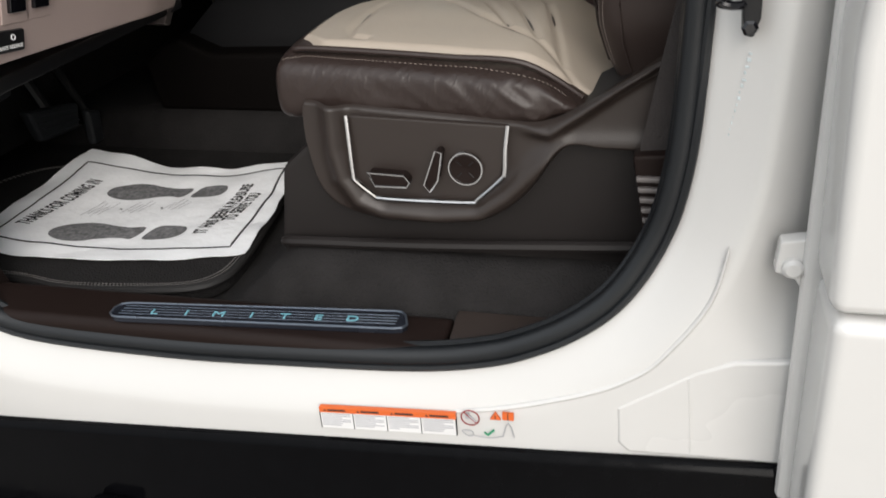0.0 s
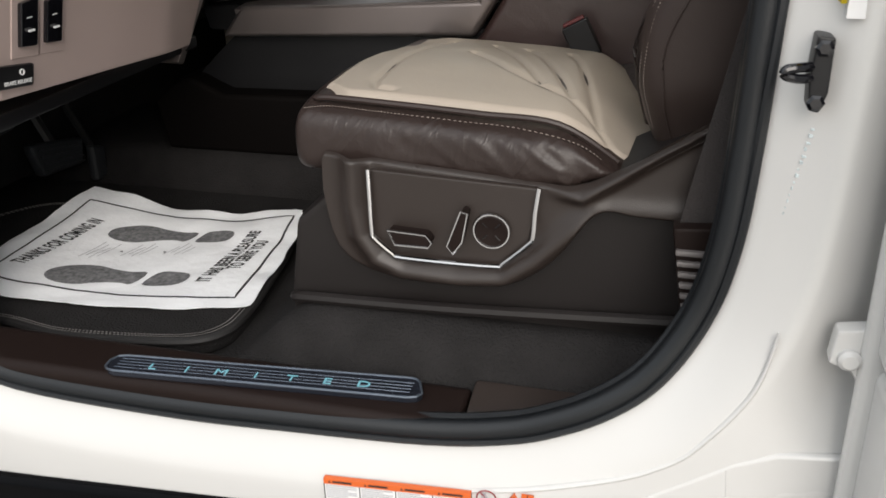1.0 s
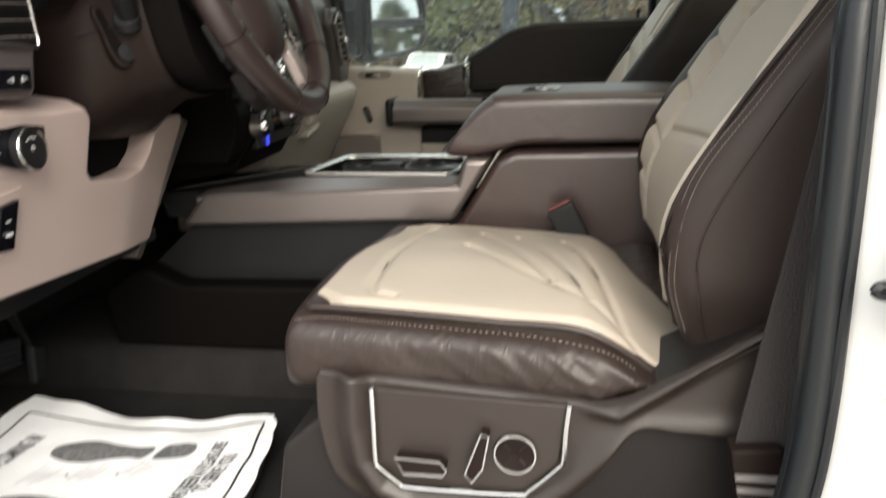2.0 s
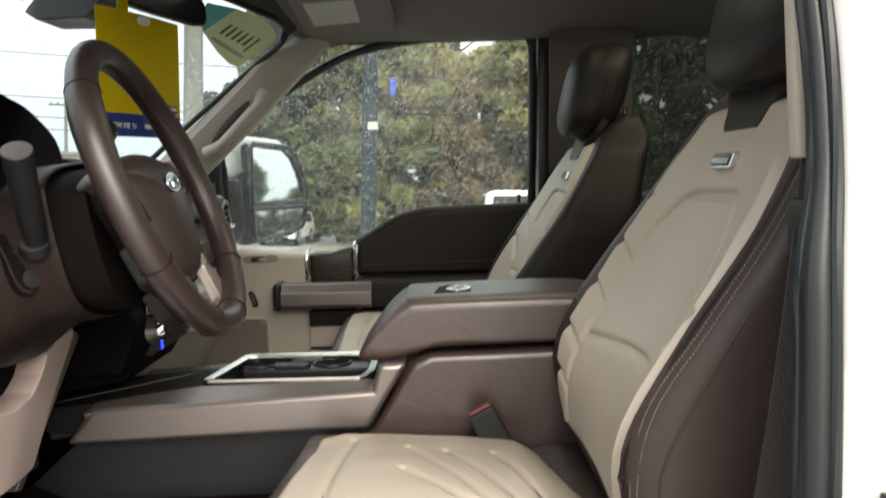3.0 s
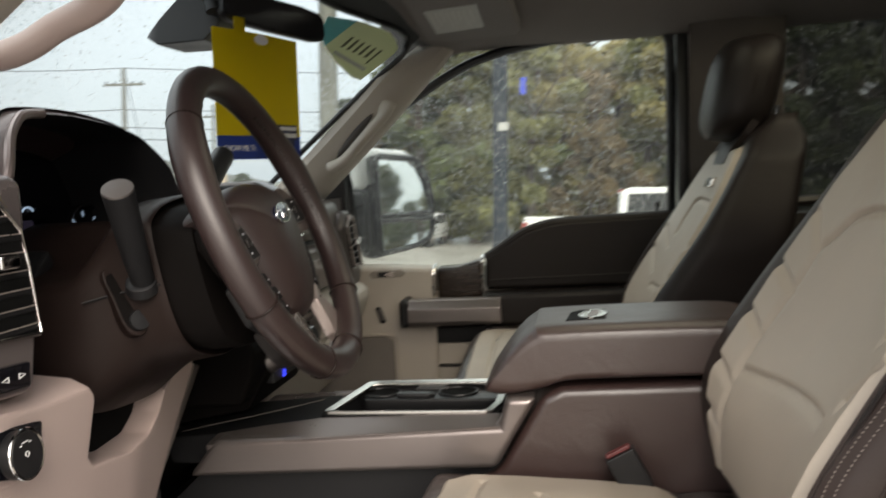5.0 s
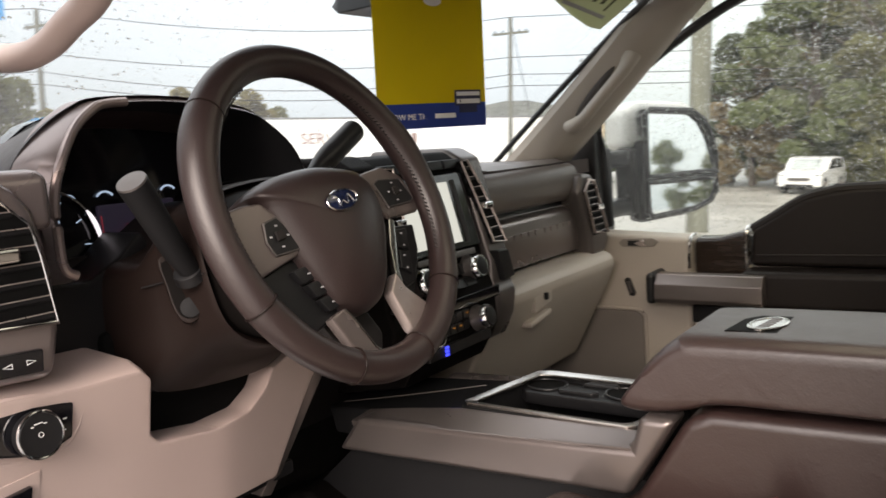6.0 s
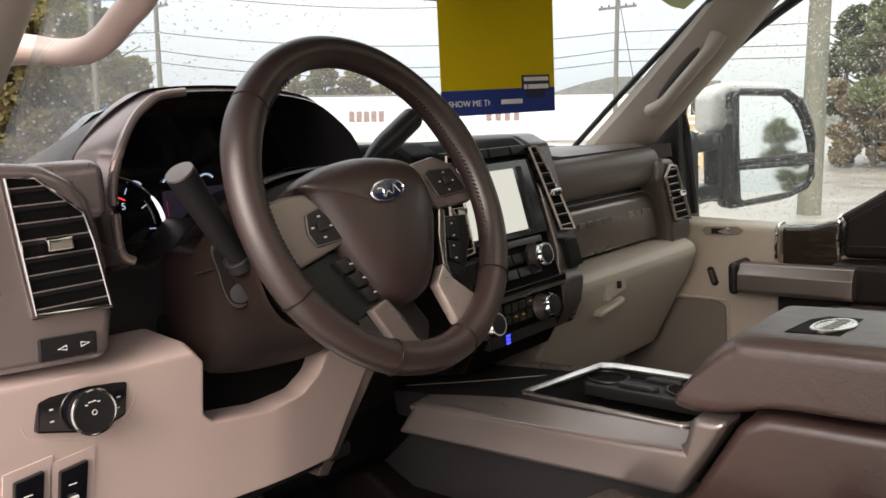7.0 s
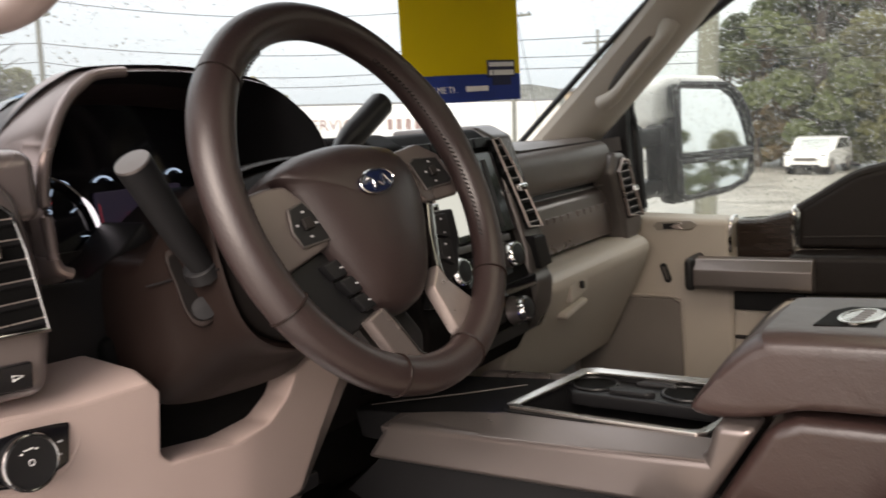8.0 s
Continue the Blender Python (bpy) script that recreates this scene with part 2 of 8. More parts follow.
def soften(bm, width, seg=2):
    if width > 0:
        edges = [e for e in bm.edges if e.is_manifold and e.calc_face_angle(0) > radians(25)]
        bmesh.ops.bevel(bm, geom=edges, offset=width, segments=seg, profile=0.5, affect="EDGES", clamp_overlap=True)
    return bm


def prism(pts, axis, a, b, bev=0.0, seg=2):
    """A polygon in the plane across axis ("x": y,z; "y": x,z; "z": x,y), pushed from a to b. Heights may be given per corner as tuples."""
    bm = bmesh.new()
    def place(p, h):
        u, v = p[0], p[1]
        return {"x": (h, u, v), "y": (u, h, v), "z": (u, v, h)}[axis]
    lo = [bm.verts.new(place(p, a)) for p in pts]
    hi = [bm.verts.new(place(p, b)) for p in pts]
    n = len(pts)
    bm.faces.new(lo)
    bm.faces.new(list(reversed(hi)))
    for i in range(n):
        bm.faces.new((lo[i], hi[i], hi[(i + 1) % n], lo[(i + 1) % n]))
    bmesh.ops.recalc_face_normals(bm, faces=bm.faces)
    return soften(bm, bev, seg)


def box(x0, x1, y0, y1, z0, z1, bev=0.0, seg=2):
    return prism([(x0, y0), (x1, y0), (x1, y1), (x0, y1)], "z", z0, z1, bev, seg)


def loft(rings, closed=True, caps=True, loop=False):
    """Skin rings of points; closed: each ring is a loop; loop: the last ring meets the first."""
    bm = bmesh.new()
    vs = [[bm.verts.new(p) for p in r] for r in rings]
    n = len(rings[0])
    pairs = list(zip(vs, vs[1:])) + ([(vs[-1], vs[0])] if loop else [])
    for r, s in pairs:
        for i in range(n if closed else n - 1):
            j = (i + 1) % n
            bm.faces.new((r[i], r[j], s[j], s[i]))
    if closed and caps and not loop:
        bm.faces.new(list(reversed(vs[0])))
        bm.faces.new(vs[-1])
    bmesh.ops.recalc_face_normals(bm, faces=bm.faces)
    return bm


def smooth_path(pts, steps=6, closed=False):
    """Catmull-Rom through the points."""
    p = [Vector(q) for q in pts]
    n = len(p)
    out = []
    for i in range(n if closed else n - 1):
        a, b, c, d = (p[(i - 1) % n] if closed or i else p[0]), p[i], p[(i + 1) % n], (p[(i + 2) % n] if closed or i + 2 < n else p[-1])
        for s in range(steps):
            t = s / steps
            out.append(0.5 * (2 * b + (c - a) * t + (2 * a - 5 * b + 4 * c - d) * t * t + (3 * b - a - 3 * c + d) * t ** 3))
    if not closed:
        out.append(p[-1])
    return out


def tube(path, r, n=10, closed=False, up=(0, 0, 1), flat=1.0):
    """A round (or oval, flat < 1 along up) bar along a path; r may be a function of 0..1."""
    path = [Vector(p) for p in path]
    rings, m = [], len(path)
    for i, p in enumerate(path):
        a = path[i - 1] if i or closed else path[0]
        b = path[(i + 1) % m] if closed or i + 1 < m else path[-1]
        t = (b - a).normalized()
        side = t.cross(Vector(up))
        side = side.normalized() if side.length > 1e-4 else t.orthogonal().normalized()
        over = side.cross(t).normalized()
        rad = r(i / max(1, m - 1)) if callable(r) else r
        rings.append([p + rad * (math.cos(k) * side + flat * math.sin(k) * over) for k in (2 * math.pi * j / n for j in range(n))])
    return loft(rings, loop=closed)


def sheet(fn, nu, nv, thick):
    """A surface fn(u, v) over the unit square, thickened against its normal."""
    top = [[Vector(fn(i / nu, j / nv)) for j in range(nv + 1)] for i in range(nu + 1)]
    bm = bmesh.new()
    low = []
    for i in range(nu + 1):
        row = []
        for j in range(nv + 1):
            du = top[min(i + 1, nu)][j] - top[max(i - 1, 0)][j]
            dv = top[i][min(j + 1, nv)] - top[i][max(j - 1, 0)]
            nn = du.cross(dv)
            row.append(top[i][j] - (nn.normalized() if nn.length > 1e-9 else Vector((0, 0, 1))) * thick)
        low.append(row)
    tv = [[bm.verts.new(p) for p in r] for r in top]
    lv = [[bm.verts.new(p) for p in r] for r in low]
    for i in range(nu):
        for j in range(nv):
            bm.faces.new((tv[i][j], tv[i + 1][j], tv[i + 1][j + 1], tv[i][j + 1]))
            bm.faces.new((lv[i][j], lv[i][j + 1], lv[i + 1][j + 1], lv[i + 1][j]))
    for i in range(nu):
        bm.faces.new((tv[i][0], lv[i][0], lv[i + 1][0], tv[i + 1][0]))
        bm.faces.new((tv[i][nv], tv[i + 1][nv], lv[i + 1][nv], lv[i][nv]))
    for j in range(nv):
        bm.faces.new((tv[0][j], tv[0][j + 1], lv[0][j + 1], lv[0][j]))
        bm.faces.new((tv[nu][j], lv[nu][j], lv[nu][j + 1], tv[nu][j + 1]))
    bmesh.ops.recalc_face_normals(bm, faces=bm.faces)
    return bm


def lathe(profile, m=None, n=24):
    """Turn (radius, height) pairs round the local z, then place by m."""
    rings = [[(r * math.cos(a), r * math.sin(a), h) for a in (2 * math.pi * k / n for k in range(n))] for r, h in profile]
    bm = loft(rings)
    if m is not None:
        bm.transform(m)
    return bm


def facing(at, normal, up=(0, 0, 1)):
    """A pose at a point whose z looks along normal and whose y is as far up as it can be."""
    z = Vector(normal).normalized()
    x = Vector(up).cross(z).normalized()
    y = z.cross(x)
    return Matrix.Translation(at) @ Matrix((x, y, z)).transposed().to_4x4()


def letters(text, size, m, depth=0.0006, space=1.0, align="CENTER", bold=0.0):
    """Raised letters in Blender's own font."""
    cu = bpy.data.curves.new("tmp", "FONT")
    cu.body, cu.size, cu.extrude, cu.space_character = text, size, depth, space
    cu.align_x, cu.align_y = align, "CENTER"
    cu.offset = bold
    ob = bpy.data.objects.new("tmp", cu)
    scene.collection.objects.link(ob)
    dg = bpy.context.evaluated_depsgraph_get()
    me = bpy.data.meshes.new_from_object(ob.evaluated_get(dg))
    bm = bmesh.new()
    bm.from_mesh(me)
    bpy.data.objects.remove(ob)
    bpy.data.curves.remove(cu)
    bpy.data.meshes.remove(me)
    bm.transform(m)
    return bm


def mesh_from(name, bm, material, angle=35):
    me = bpy.data.meshes.new(name)
    bm.to_mesh(me)
    bm.free()
    me.materials.append(material)
    me.shade_smooth()
    me.set_sharp_from_angle(angle=radians(angle))
    return me


def thing(name, base, label, category, group="", frame_of=TILT, kind=""):
    ob = new(name)
    ob.empty_display_size = 0.05
    ob.matrix_world = frame_of @ Matrix.Translation(base)
    ob["base"] = list(base)
    return tagged(ob, label, category, group, kind)


def root(ob):
    while ob.parent:
        ob = ob.parent
    return ob


def part(name, bm, material, parent, label=""):
    """One mesh under a thing or a part; its points are given in the thing's frame of layout."""
    bm.transform(Matrix.Translation(-Vector(root(parent)["base"])))
    ob = new(name, mesh_from(name, bm, material))
    ob.parent = parent
    if 12 < len(ob.data.polygons) < 1500:
        # broad faces stay flat between rounded edges
        wn_ = ob.modifiers.new("even_shading", "WEIGHTED_NORMAL")
        wn_.keep_sharp = True
    return tagged(ob, label)


def single(name, bm, material, label, category, base=(0, 0, 0), kind="", group="", frame_of=TILT, angle=35):
    """A thing, or a piece of the setting, that is one mesh."""
    bm.transform(Matrix.Translation(-Vector(base)))
    ob = new(name, mesh_from(name, bm, material, angle))
    ob.matrix_world = frame_of @ Matrix.Translation(base)
    ob["base"] = list(base)
    return tagged(ob, label, category, group, kind)


def sstep(a, b, x):
    t = min(1.0, max(0.0, (x - a) / (b - a)))
    return t * t * (3 - 2 * t)

# ---- the truck's shell ----
def ws_x(y, z):
    """The windscreen: raked, and swept back towards its sides."""
    return -0.20 + 0.78 * y * y + 1.235 * (z - 1.87)


def side_y(z):
    """Inner face of the cab side above the belt line: it leans inwards."""
    return 0.80 - 0.20 * max(0.0, z - 1.30)


single("floor", box(-0.85, 1.85, -0.80, 0.86, 0.74, 0.80), CARPET, "black carpeted cab floor", "floor", kind="structure")
def side_carpet(u, v):
    """Carpet that climbs from the mat to the seat's plinth."""
    x, y = 0.0 + 1.8 * u ** 1.6, -0.815 + 0.215 * v
    return (x, y, 0.803 + (0.033 + 0.050 * sstep(-0.805, -0.735, y)) * sstep(0.0, 0.13, x) + 0.002 * noise.noise((x * 9, y * 20, 1)))
single("floor_side", sheet(side_carpet, 60, 16, 0.03), CARPET,
       "raised dark carpet along the door sill", "floor", kind="structure")
single("wall_front", prism([(-0.86, 0.78), (-0.80, 0.78), (-0.60, 0.84), (-0.56, 1.0), (-0.50, 1.30), (-0.86, 1.40)], "y", -0.80, 0.86), CARPET,
       "dark carpeted firewall behind the pedals", "wall", kind="structure")
single("wall_rear", box(1.80, 1.86, -0.86, 0.86, 0.80, 1.90), DARK_PLASTIC, "dark rear cab wall", "wall", kind="structure")
single("wall_rear_side", prism([(0.72, 0.80), (1.80, 0.80), (1.80, 1.92), (1.55, 1.92), (1.50, 1.37), (0.90, 1.36), (0.90, 1.345), (0.72, 1.35)], "y", 0.79, 0.87), DARK_PLASTIC,
       "dark rear door trim behind the seats", "wall", kind="structure")


single("floor_tunnel", prism([(-0.255, 0.79), (-0.225, 0.855), (-0.20, 0.868), (0.05, 0.868), (0.075, 0.855), (0.105, 0.79)], "x", -0.70, 1.80, 0.012, 3), CARPET, "dark carpeted tunnel under the centre console", "floor", kind="structure")


def roof_z(x, y):
    return 1.862 - 0.09 * sstep(0.42, 0.70, abs(y)) - 0.025 * sstep(0.0, -0.35, x)


# headliner in strips round the two roof openings
SUN_Y, SUN_X = 0.41, (0.225, 1.50)
def headliner():
    out = []
    def front(u, v):
        y = -0.70 + 1.40 * v
        x0 = ws_x(y, roof_z(-0.2, y)) - 0.022 + 0.042 * sstep(0.44, 0.22, abs(y))
        x = x0 + (SUN_X[0] - x0) * u
        return (x, y, roof_z(x, y))
    out.append(sheet(lambda u, v: front(1 - u, v), 14, 30, 0.02))
    for s in (-1, 1):
        def side(u, v, s=s):
            x, y = SUN_X[0] + (1.84 - SUN_X[0]) * u, s * (SUN_Y + (0.72 - SUN_Y) * v)
            return (x, y, roof_z(x, y))
        out.append(sheet(side if s < 0 else (lambda u, v, g=side: g(1 - u, v)), 16, 12, 0.02))
    out.append(box(SUN_X[1], 1.84, -SUN_Y, SUN_Y, 1.860, 1.882))
    return join(*out)
single("ceiling", headliner(), HEADLINER, "dark taupe cloth headliner", "ceiling", kind="structure")
# roof skin that keeps daylight out round the openings
single("roof_skin", join(box(-0.30, 0.16, -0.74, 0.74, 1.955, 1.965), box(0.16, 1.50, -0.86, -0.42, 1.955, 1.965), box(0.16, 1.50, 0.42, 0.86, 1.955, 1.965),
                         box(1.50, 1.9, -0.86, 0.86, 1.955, 1.965)), WHITE_PAINT, "white painted roof panel", "roof", kind="structure")

roof = thing("panoramic_sunroof", (0.7, 0, 1.9), "panoramic sunroof with two tinted glass panes", "sunroof")
for x0, x1 in ((0.20, 0.64), (0.70, 1.50)):
    part("pane", sheet(lambda u, v: (x0 + (x1 - x0) * u, -0.43 + 0.86 * v, 1.906 - 0.006 * abs(v - 0.5)), 2, 8, 0.005), ROOF_GLASS, roof)
for s in (-1, 1):
    part("side_rail", box(0.20, 1.52, min(s * 0.405, s * 0.46), max(s * 0.405, s * 0.46), 1.866, 1.8975, 0.004), TRAY_BLACK, roof)
    part("side_track", box(0.24, 1.50, min(s * 0.385, s * 0.405), max(s * 0.385, s * 0.405), 1.889, 1.8975, 0.002), BLACK, roof)
for y0, y1 in ((0.362, 0.43), (-0.43, -0.362)):
    part("pane_border", box(0.20, 1.50, y0, y1, 1.8985, 1.9005), TRAY_BLACK, roof)
part("front_rail", box(0.17, 0.232, -0.405, 0.405, 1.866, 1.8975, 0.004), TRAY_BLACK, roof)
part("cross_rail", box(0.595, 0.735, -0.405, 0.405, 1.880, 1.8980, 0.004), TRAY_BLACK, roof)
part("rear_rail", box(1.46, 1.52, -0.405, 0.405, 1.866, 1.8975, 0.004), TRAY_BLACK, roof)
part("lining_lip", tube(smooth_path([(1.45, 0.408, 1.864), (0.30, 0.408, 1.864), (0.245, 0.398, 1.864), (0.228, 0.35, 1.864), (0.228, 0.0, 1.864), (0.228, -0.35, 1.864), (0.245, -0.398, 1.864), (0.3, -0.408, 1.864), (1.45, -0.408, 1.864)], 5), 0.008, 8), TRAY_BLACK, roof)

# windscreen
single("window_1", sheet(lambda u, v: (ws_x(-0.68 + 1.36 * v, 1.40 + 0.49 * u) - 0.02, -0.68 + 1.36 * v, 1.40 + 0.49 * u), 6, 16, 0.004), GLASS,
       "rain-spotted windscreen", "windscreen", kind="structure").visible_shadow = False
# black band and pale dealer sticker at the top corner of the windscreen
STICKER = mat("pale_sticker", (0.62, 0.64, 0.45), 0.5, stain=0.05)
STICKER_TEAL = mat("teal_sticker_edge", (0.20, 0.45, 0.45), 0.5)
def thin_light(m, amount):
    """Lets daylight glow through thin paper or vinyl."""
    n, l = m.node_tree.nodes, m.node_tree.links
    b, t, x = n["Principled BSDF"], n.new("ShaderNodeBsdfTranslucent"), n.new("ShaderNodeMixShader")
    src = b.inputs["Base Color"].links[0].from_socket
    l.new(src, t.inputs[0])
    x.inputs[0].default_value = amount
    l.new(b.outputs[0], x.inputs[1])
    l.new(t.outputs[0], x.inputs[2])
    l.new(x.outputs[0], n["Material Output"].inputs[0])
for k in (STICKER, STICKER_TEAL, YELLOW, BLUE_CARD):
    thin_light(k, 0.55)
sticker = thing("windscreen_sticker", (ws_x(0.45, 1.75), 0.45, 1.75), "pale yellow dealer sticker inside the windscreen", "sticker")
def on_glass(q, off, thick=0.001):
    """A flat cut-out laid on the inside of the windscreen; q: (y, z) corners in order."""
    bm = bmesh.new()
    rings = [[bm.verts.new((ws_x(y, z) - 0.012 + off + d, y, z)) for y, z in q] for d in (0.0, thick)]
    n = len(q)
    bm.faces.new(rings[0])
    bm.faces.new(list(reversed(rings[1])))
    for i in range(n):
        bm.faces.new((rings[0][i], rings[1][i], rings[1][(i + 1) % n], rings[0][(i + 1) % n]))
    bmesh.ops.recalc_face_normals(bm, faces=bm.faces)
    return bm
part("backing", on_glass([(0.455, 1.8145), (0.500, 1.808), (0.540, 1.800), (0.568, 1.787), (0.588, 1.772), (0.592, 1.762), (0.588, 1.740), (0.580, 1.706), (0.555, 1.712), (0.510, 1.732), (0.458, 1.757), (0.440, 1.766)], 0.0), STICKER, sticker)
part("band", on_glass([(0.386, 1.8155), (0.455, 1.8145), (0.440, 1.766), (0.405, 1.787)], 0.0), STICKER_TEAL, sticker)
OLIVE = mat("olive_print", (0.10, 0.10, 0.06), 0.6)
for k in range(6):
    y, z = 0.474 + 0.0165 * k, 1.7855 - 0.0040 * k
    part("lettering_bar", on_glass([(y, z), (y + 0.0055, z - 0.001), (y + 0.0040 - 0.004 * (k == 5), z - 0.020 - 0.008 * (k == 5)), (y - 0.0035, z - 0.019 - 0.008 * (k == 5))], 0.003), OLIVE, sticker)
part("lettering_bar", on_glass([(0.468, 1.7590), (0.565, 1.7290), (0.565, 1.7240), (0.468, 1.7540)], 0.003), PRINT_FAINT, sticker)
# dark band printed round the windscreen's top and far edge
FRIT = [(0.0, 1.866), (0.20, 1.857), (0.36, 1.833), (0.47, 1.820), (0.55, 1.805), (0.590, 1.785), (0.606, 1.760)]
def frit(u, v):
    y = -0.606 + 1.212 * u
    z = float(np.interp(abs(y), [p[0] for p in FRIT], [p[1] for p in FRIT]))
    z += (1.890 - z) * v
    return (ws_x(y, z) - 0.008, y, z)
single("trim_windscreen_band", sheet(frit, 50, 5, 0.003), RUBBER, "black printed band along the top of the windscreen", "trim", kind="structure")
single("trim_windscreen", tube(smooth_path([(ws_x(y, z) - 0.006, y, z) for y, z in ((0.0, 1.866), (0.20, 1.858), (0.36, 1.834), (0.47, 1.819), (0.55, 1.805), (0.590, 1.785), (0.606, 1.760), (0.604, 1.72), (0.604, 1.65), (0.606, 1.55), (0.612, 1.44))], 6), 0.0065, 8), RUBBER, "black edge of the windscreen", "seal", kind="structure")

# roof pillars, passenger and driver side
def pillar_front(s):
    rings = []
    for k in range(15):
        t = k / 14
        z = 1.36 + (0.47 if s < 0 else 0.445) * t
        x = -0.425 + 1.19 * (z - 1.38) - 0.05 * t * t + (0.11 * t * t if s < 0 else 0.0)
        y = (0.66 if s > 0 else 0.765) - 0.02 * t + (0.07 * sstep(0.78, 1.0, t) if s > 0 else 0.0)
        w, d = (0.075 - 0.010 * t) * (1 - 0.35 * sstep(0.8, 1.0, t) * (s > 0)), 0.045
        ring = []
        for a in range(12):
            q = 2 * math.pi * a / 12
            cu, su = math.cos(q), math.sin(q)
            sq = max(abs(cu), abs(su)) ** 0.5
            ring.append((x + w * cu / sq * 0.95, s * (y + d * su / sq + 0.35 * w * cu), z))
        rings.append(ring)
    return loft(rings)
def grab_handle(s):
    """A fixed grip that stands off the pillar."""
    a, b = Vector((-0.236, s * 0.600, 1.512)), Vector((-0.100, s * 0.615, 1.650))
    off = Vector((0.010, -s * 0.015, -0.008))
    mid = [a + (b - a) * k + off for k in (0.16, 0.35, 0.65, 0.84)]
    return tube(smooth_path([a, *mid, b], 6), lambda t: 0.0165 + 0.006 * abs(2 * t - 1) ** 3, 14, flat=0.75)
# a thin dark bar in place of the shaded hollow beside the grip
def grab_recess(s):
    a, b = Vector((-0.226, s * 0.603, 1.536)), Vector((-0.130, s * 0.612, 1.640))
    return tube([a + (b - a) * k / 12 for k in range(13)], lambda t: 0.002 + 0.007 * math.sin(math.pi * t) ** 0.5, 10)
for s, side in ((1, "passenger"), (-1, "driver")):
    pil = thing("windscreen_pillar", (-0.2, s * 0.64, 1.36), "greige %s windscreen pillar trim with a grab handle" % side, "pillar trim")
    part("cover", pillar_front(s), PILLAR, pil)
    if s > 0:
        part("grab_recess", grab_recess(s), PILLAR_GREY, pil, "dark bar painted as the shade in the hollow behind the grip")
        part("grab_handle", grab_handle(s), PILLAR, pil)
    else:
        part("grab_handle", tube(smooth_path([(-0.27, -0.735, 1.600), (-0.235, -0.680, 1.612), (-0.200, -0.648, 1.606), (-0.165, -0.640, 1.6045), (-0.138, -0.634, 1.612), (-0.112, -0.629, 1.627), (-0.074, -0.629, 1.642), (-0.048, -0.640, 1.661), (-0.034, -0.662, 1.688), (-0.020, -0.720, 1.715)], 6),
                                 lambda t: 0.0145 + 0.007 * abs(2 * t - 1) ** 3, 14, flat=0.85), BEIGE_PLASTIC, pil)

# passenger side: header, centre pillar, door trim frame
def side_strip(x0, x1, z0, z1, depth=0.05):
    def f(u, v):
        z = z0 + (z1 - z0) * v
        return (x0 + (x1 - x0) * u, side_y(z) - 0.012 - 0.008 * math.sin(math.pi * u), z)
    return sheet(f, 6, 8, depth)
single("pillar_centre", side_strip(0.585, 0.775, 0.85, 1.86, -0.05), PILLAR_GREY, "grey centre pillar trim between the doors", "pillar", kind="structure")
single("trim_header", sheet(lambda u, v: (-0.12 + 1.95 * u, 0.665 + 0.055 * v, 1.825 - 0.055 * v - 0.30 * max(0.0, 0.10 - u) ** 1.0 * v), 30, 4, -0.05), HEADLINER,
       "taupe side header above the door windows", "trim", kind="structure")
single("trim_rail", sheet(lambda u, v: (-0.05 + 1.85 * u, -0.665 - 0.075 * v, 1.826 - 0.065 * v - 0.45 * max(0.0, 0.12 - u) * (0.4 + 0.6 * v)), 30, 6, 0.04), PILLAR, "greige roof rail trim above the driver's doorway", "trim", kind="structure")
# outer closing of the cab side so that light enters only through the panes
single("wall_side_outer", join(box(-1.0, 1.86, 0.885, 0.90, 0.70, 1.24), box(0.56, 0.76, 0.80, 0.87, 1.2, 1.92)), WHITE_PAINT, "white outer body side", "body", kind="structure")


def pane_band(x0, x1, z0, z1, top_front=None):
    """Door glass, leaning inwards; top_front slopes its front edge."""
    def f(u, v):
        z = z0 + (z1 - z0) * v
        a = x0 + (0.0 if top_front is None else max(0.0, (z - 1.50)) * top_front)
        return (a + (x1 - a) * u, side_y(z) + 0.022, z)
    return sheet(f, 8, 8, 0.004)
single("window_2", pane_band(-0.36, 0.57, 1.20, 1.83, 0.9), WET_GLASS, "rain-spotted passenger door window", "window", kind="structure").visible_shadow = False
single("window_3", pane_band(0.74, 1.56, 1.30, 1.83), PRIVACY, "rain-spotted dark tinted rear door window", "window", kind="structure")
def win_frame(path, r=0.012, flat=1.0):
    return tube(smooth_path([(x, side_y(z) + 0.004, z) for x, z in path], 5), r, 8, flat=flat)
single("trim_window_front", win_frame([(-0.246, 1.275), (-0.247, 1.45), (-0.240, 1.528), (-0.12, 1.632), (0.05, 1.728), (0.16, 1.762), (0.31, 1.783), (0.45, 1.793), (0.51, 1.792), (0.538, 1.77), (0.545, 1.70), (0.545, 1.36)], 0.011),
       RUBBER, "black rubber seal of the passenger window", "seal", kind="structure")
single("trim_window_rear", win_frame([(0.80, 1.38), (0.775, 1.41), (0.772, 1.70), (0.785, 1.775), (0.83, 1.80), (1.2, 1.80), (1.5, 1.79), (1.52, 1.5), (1.50, 1.39), (0.83, 1.375)], 0.013),
       DARK_PLASTIC, "dark surround of the rear window", "seal", kind="structure")
single("trim_guide", join(prism([(0.552, 1.33), (0.578, 1.33), (0.585, 1.80), (0.558, 1.80)], "y", 0.70, 0.735, 0.004)), BLACK, "black window guide at the door's rear edge", "trim", kind="structure")
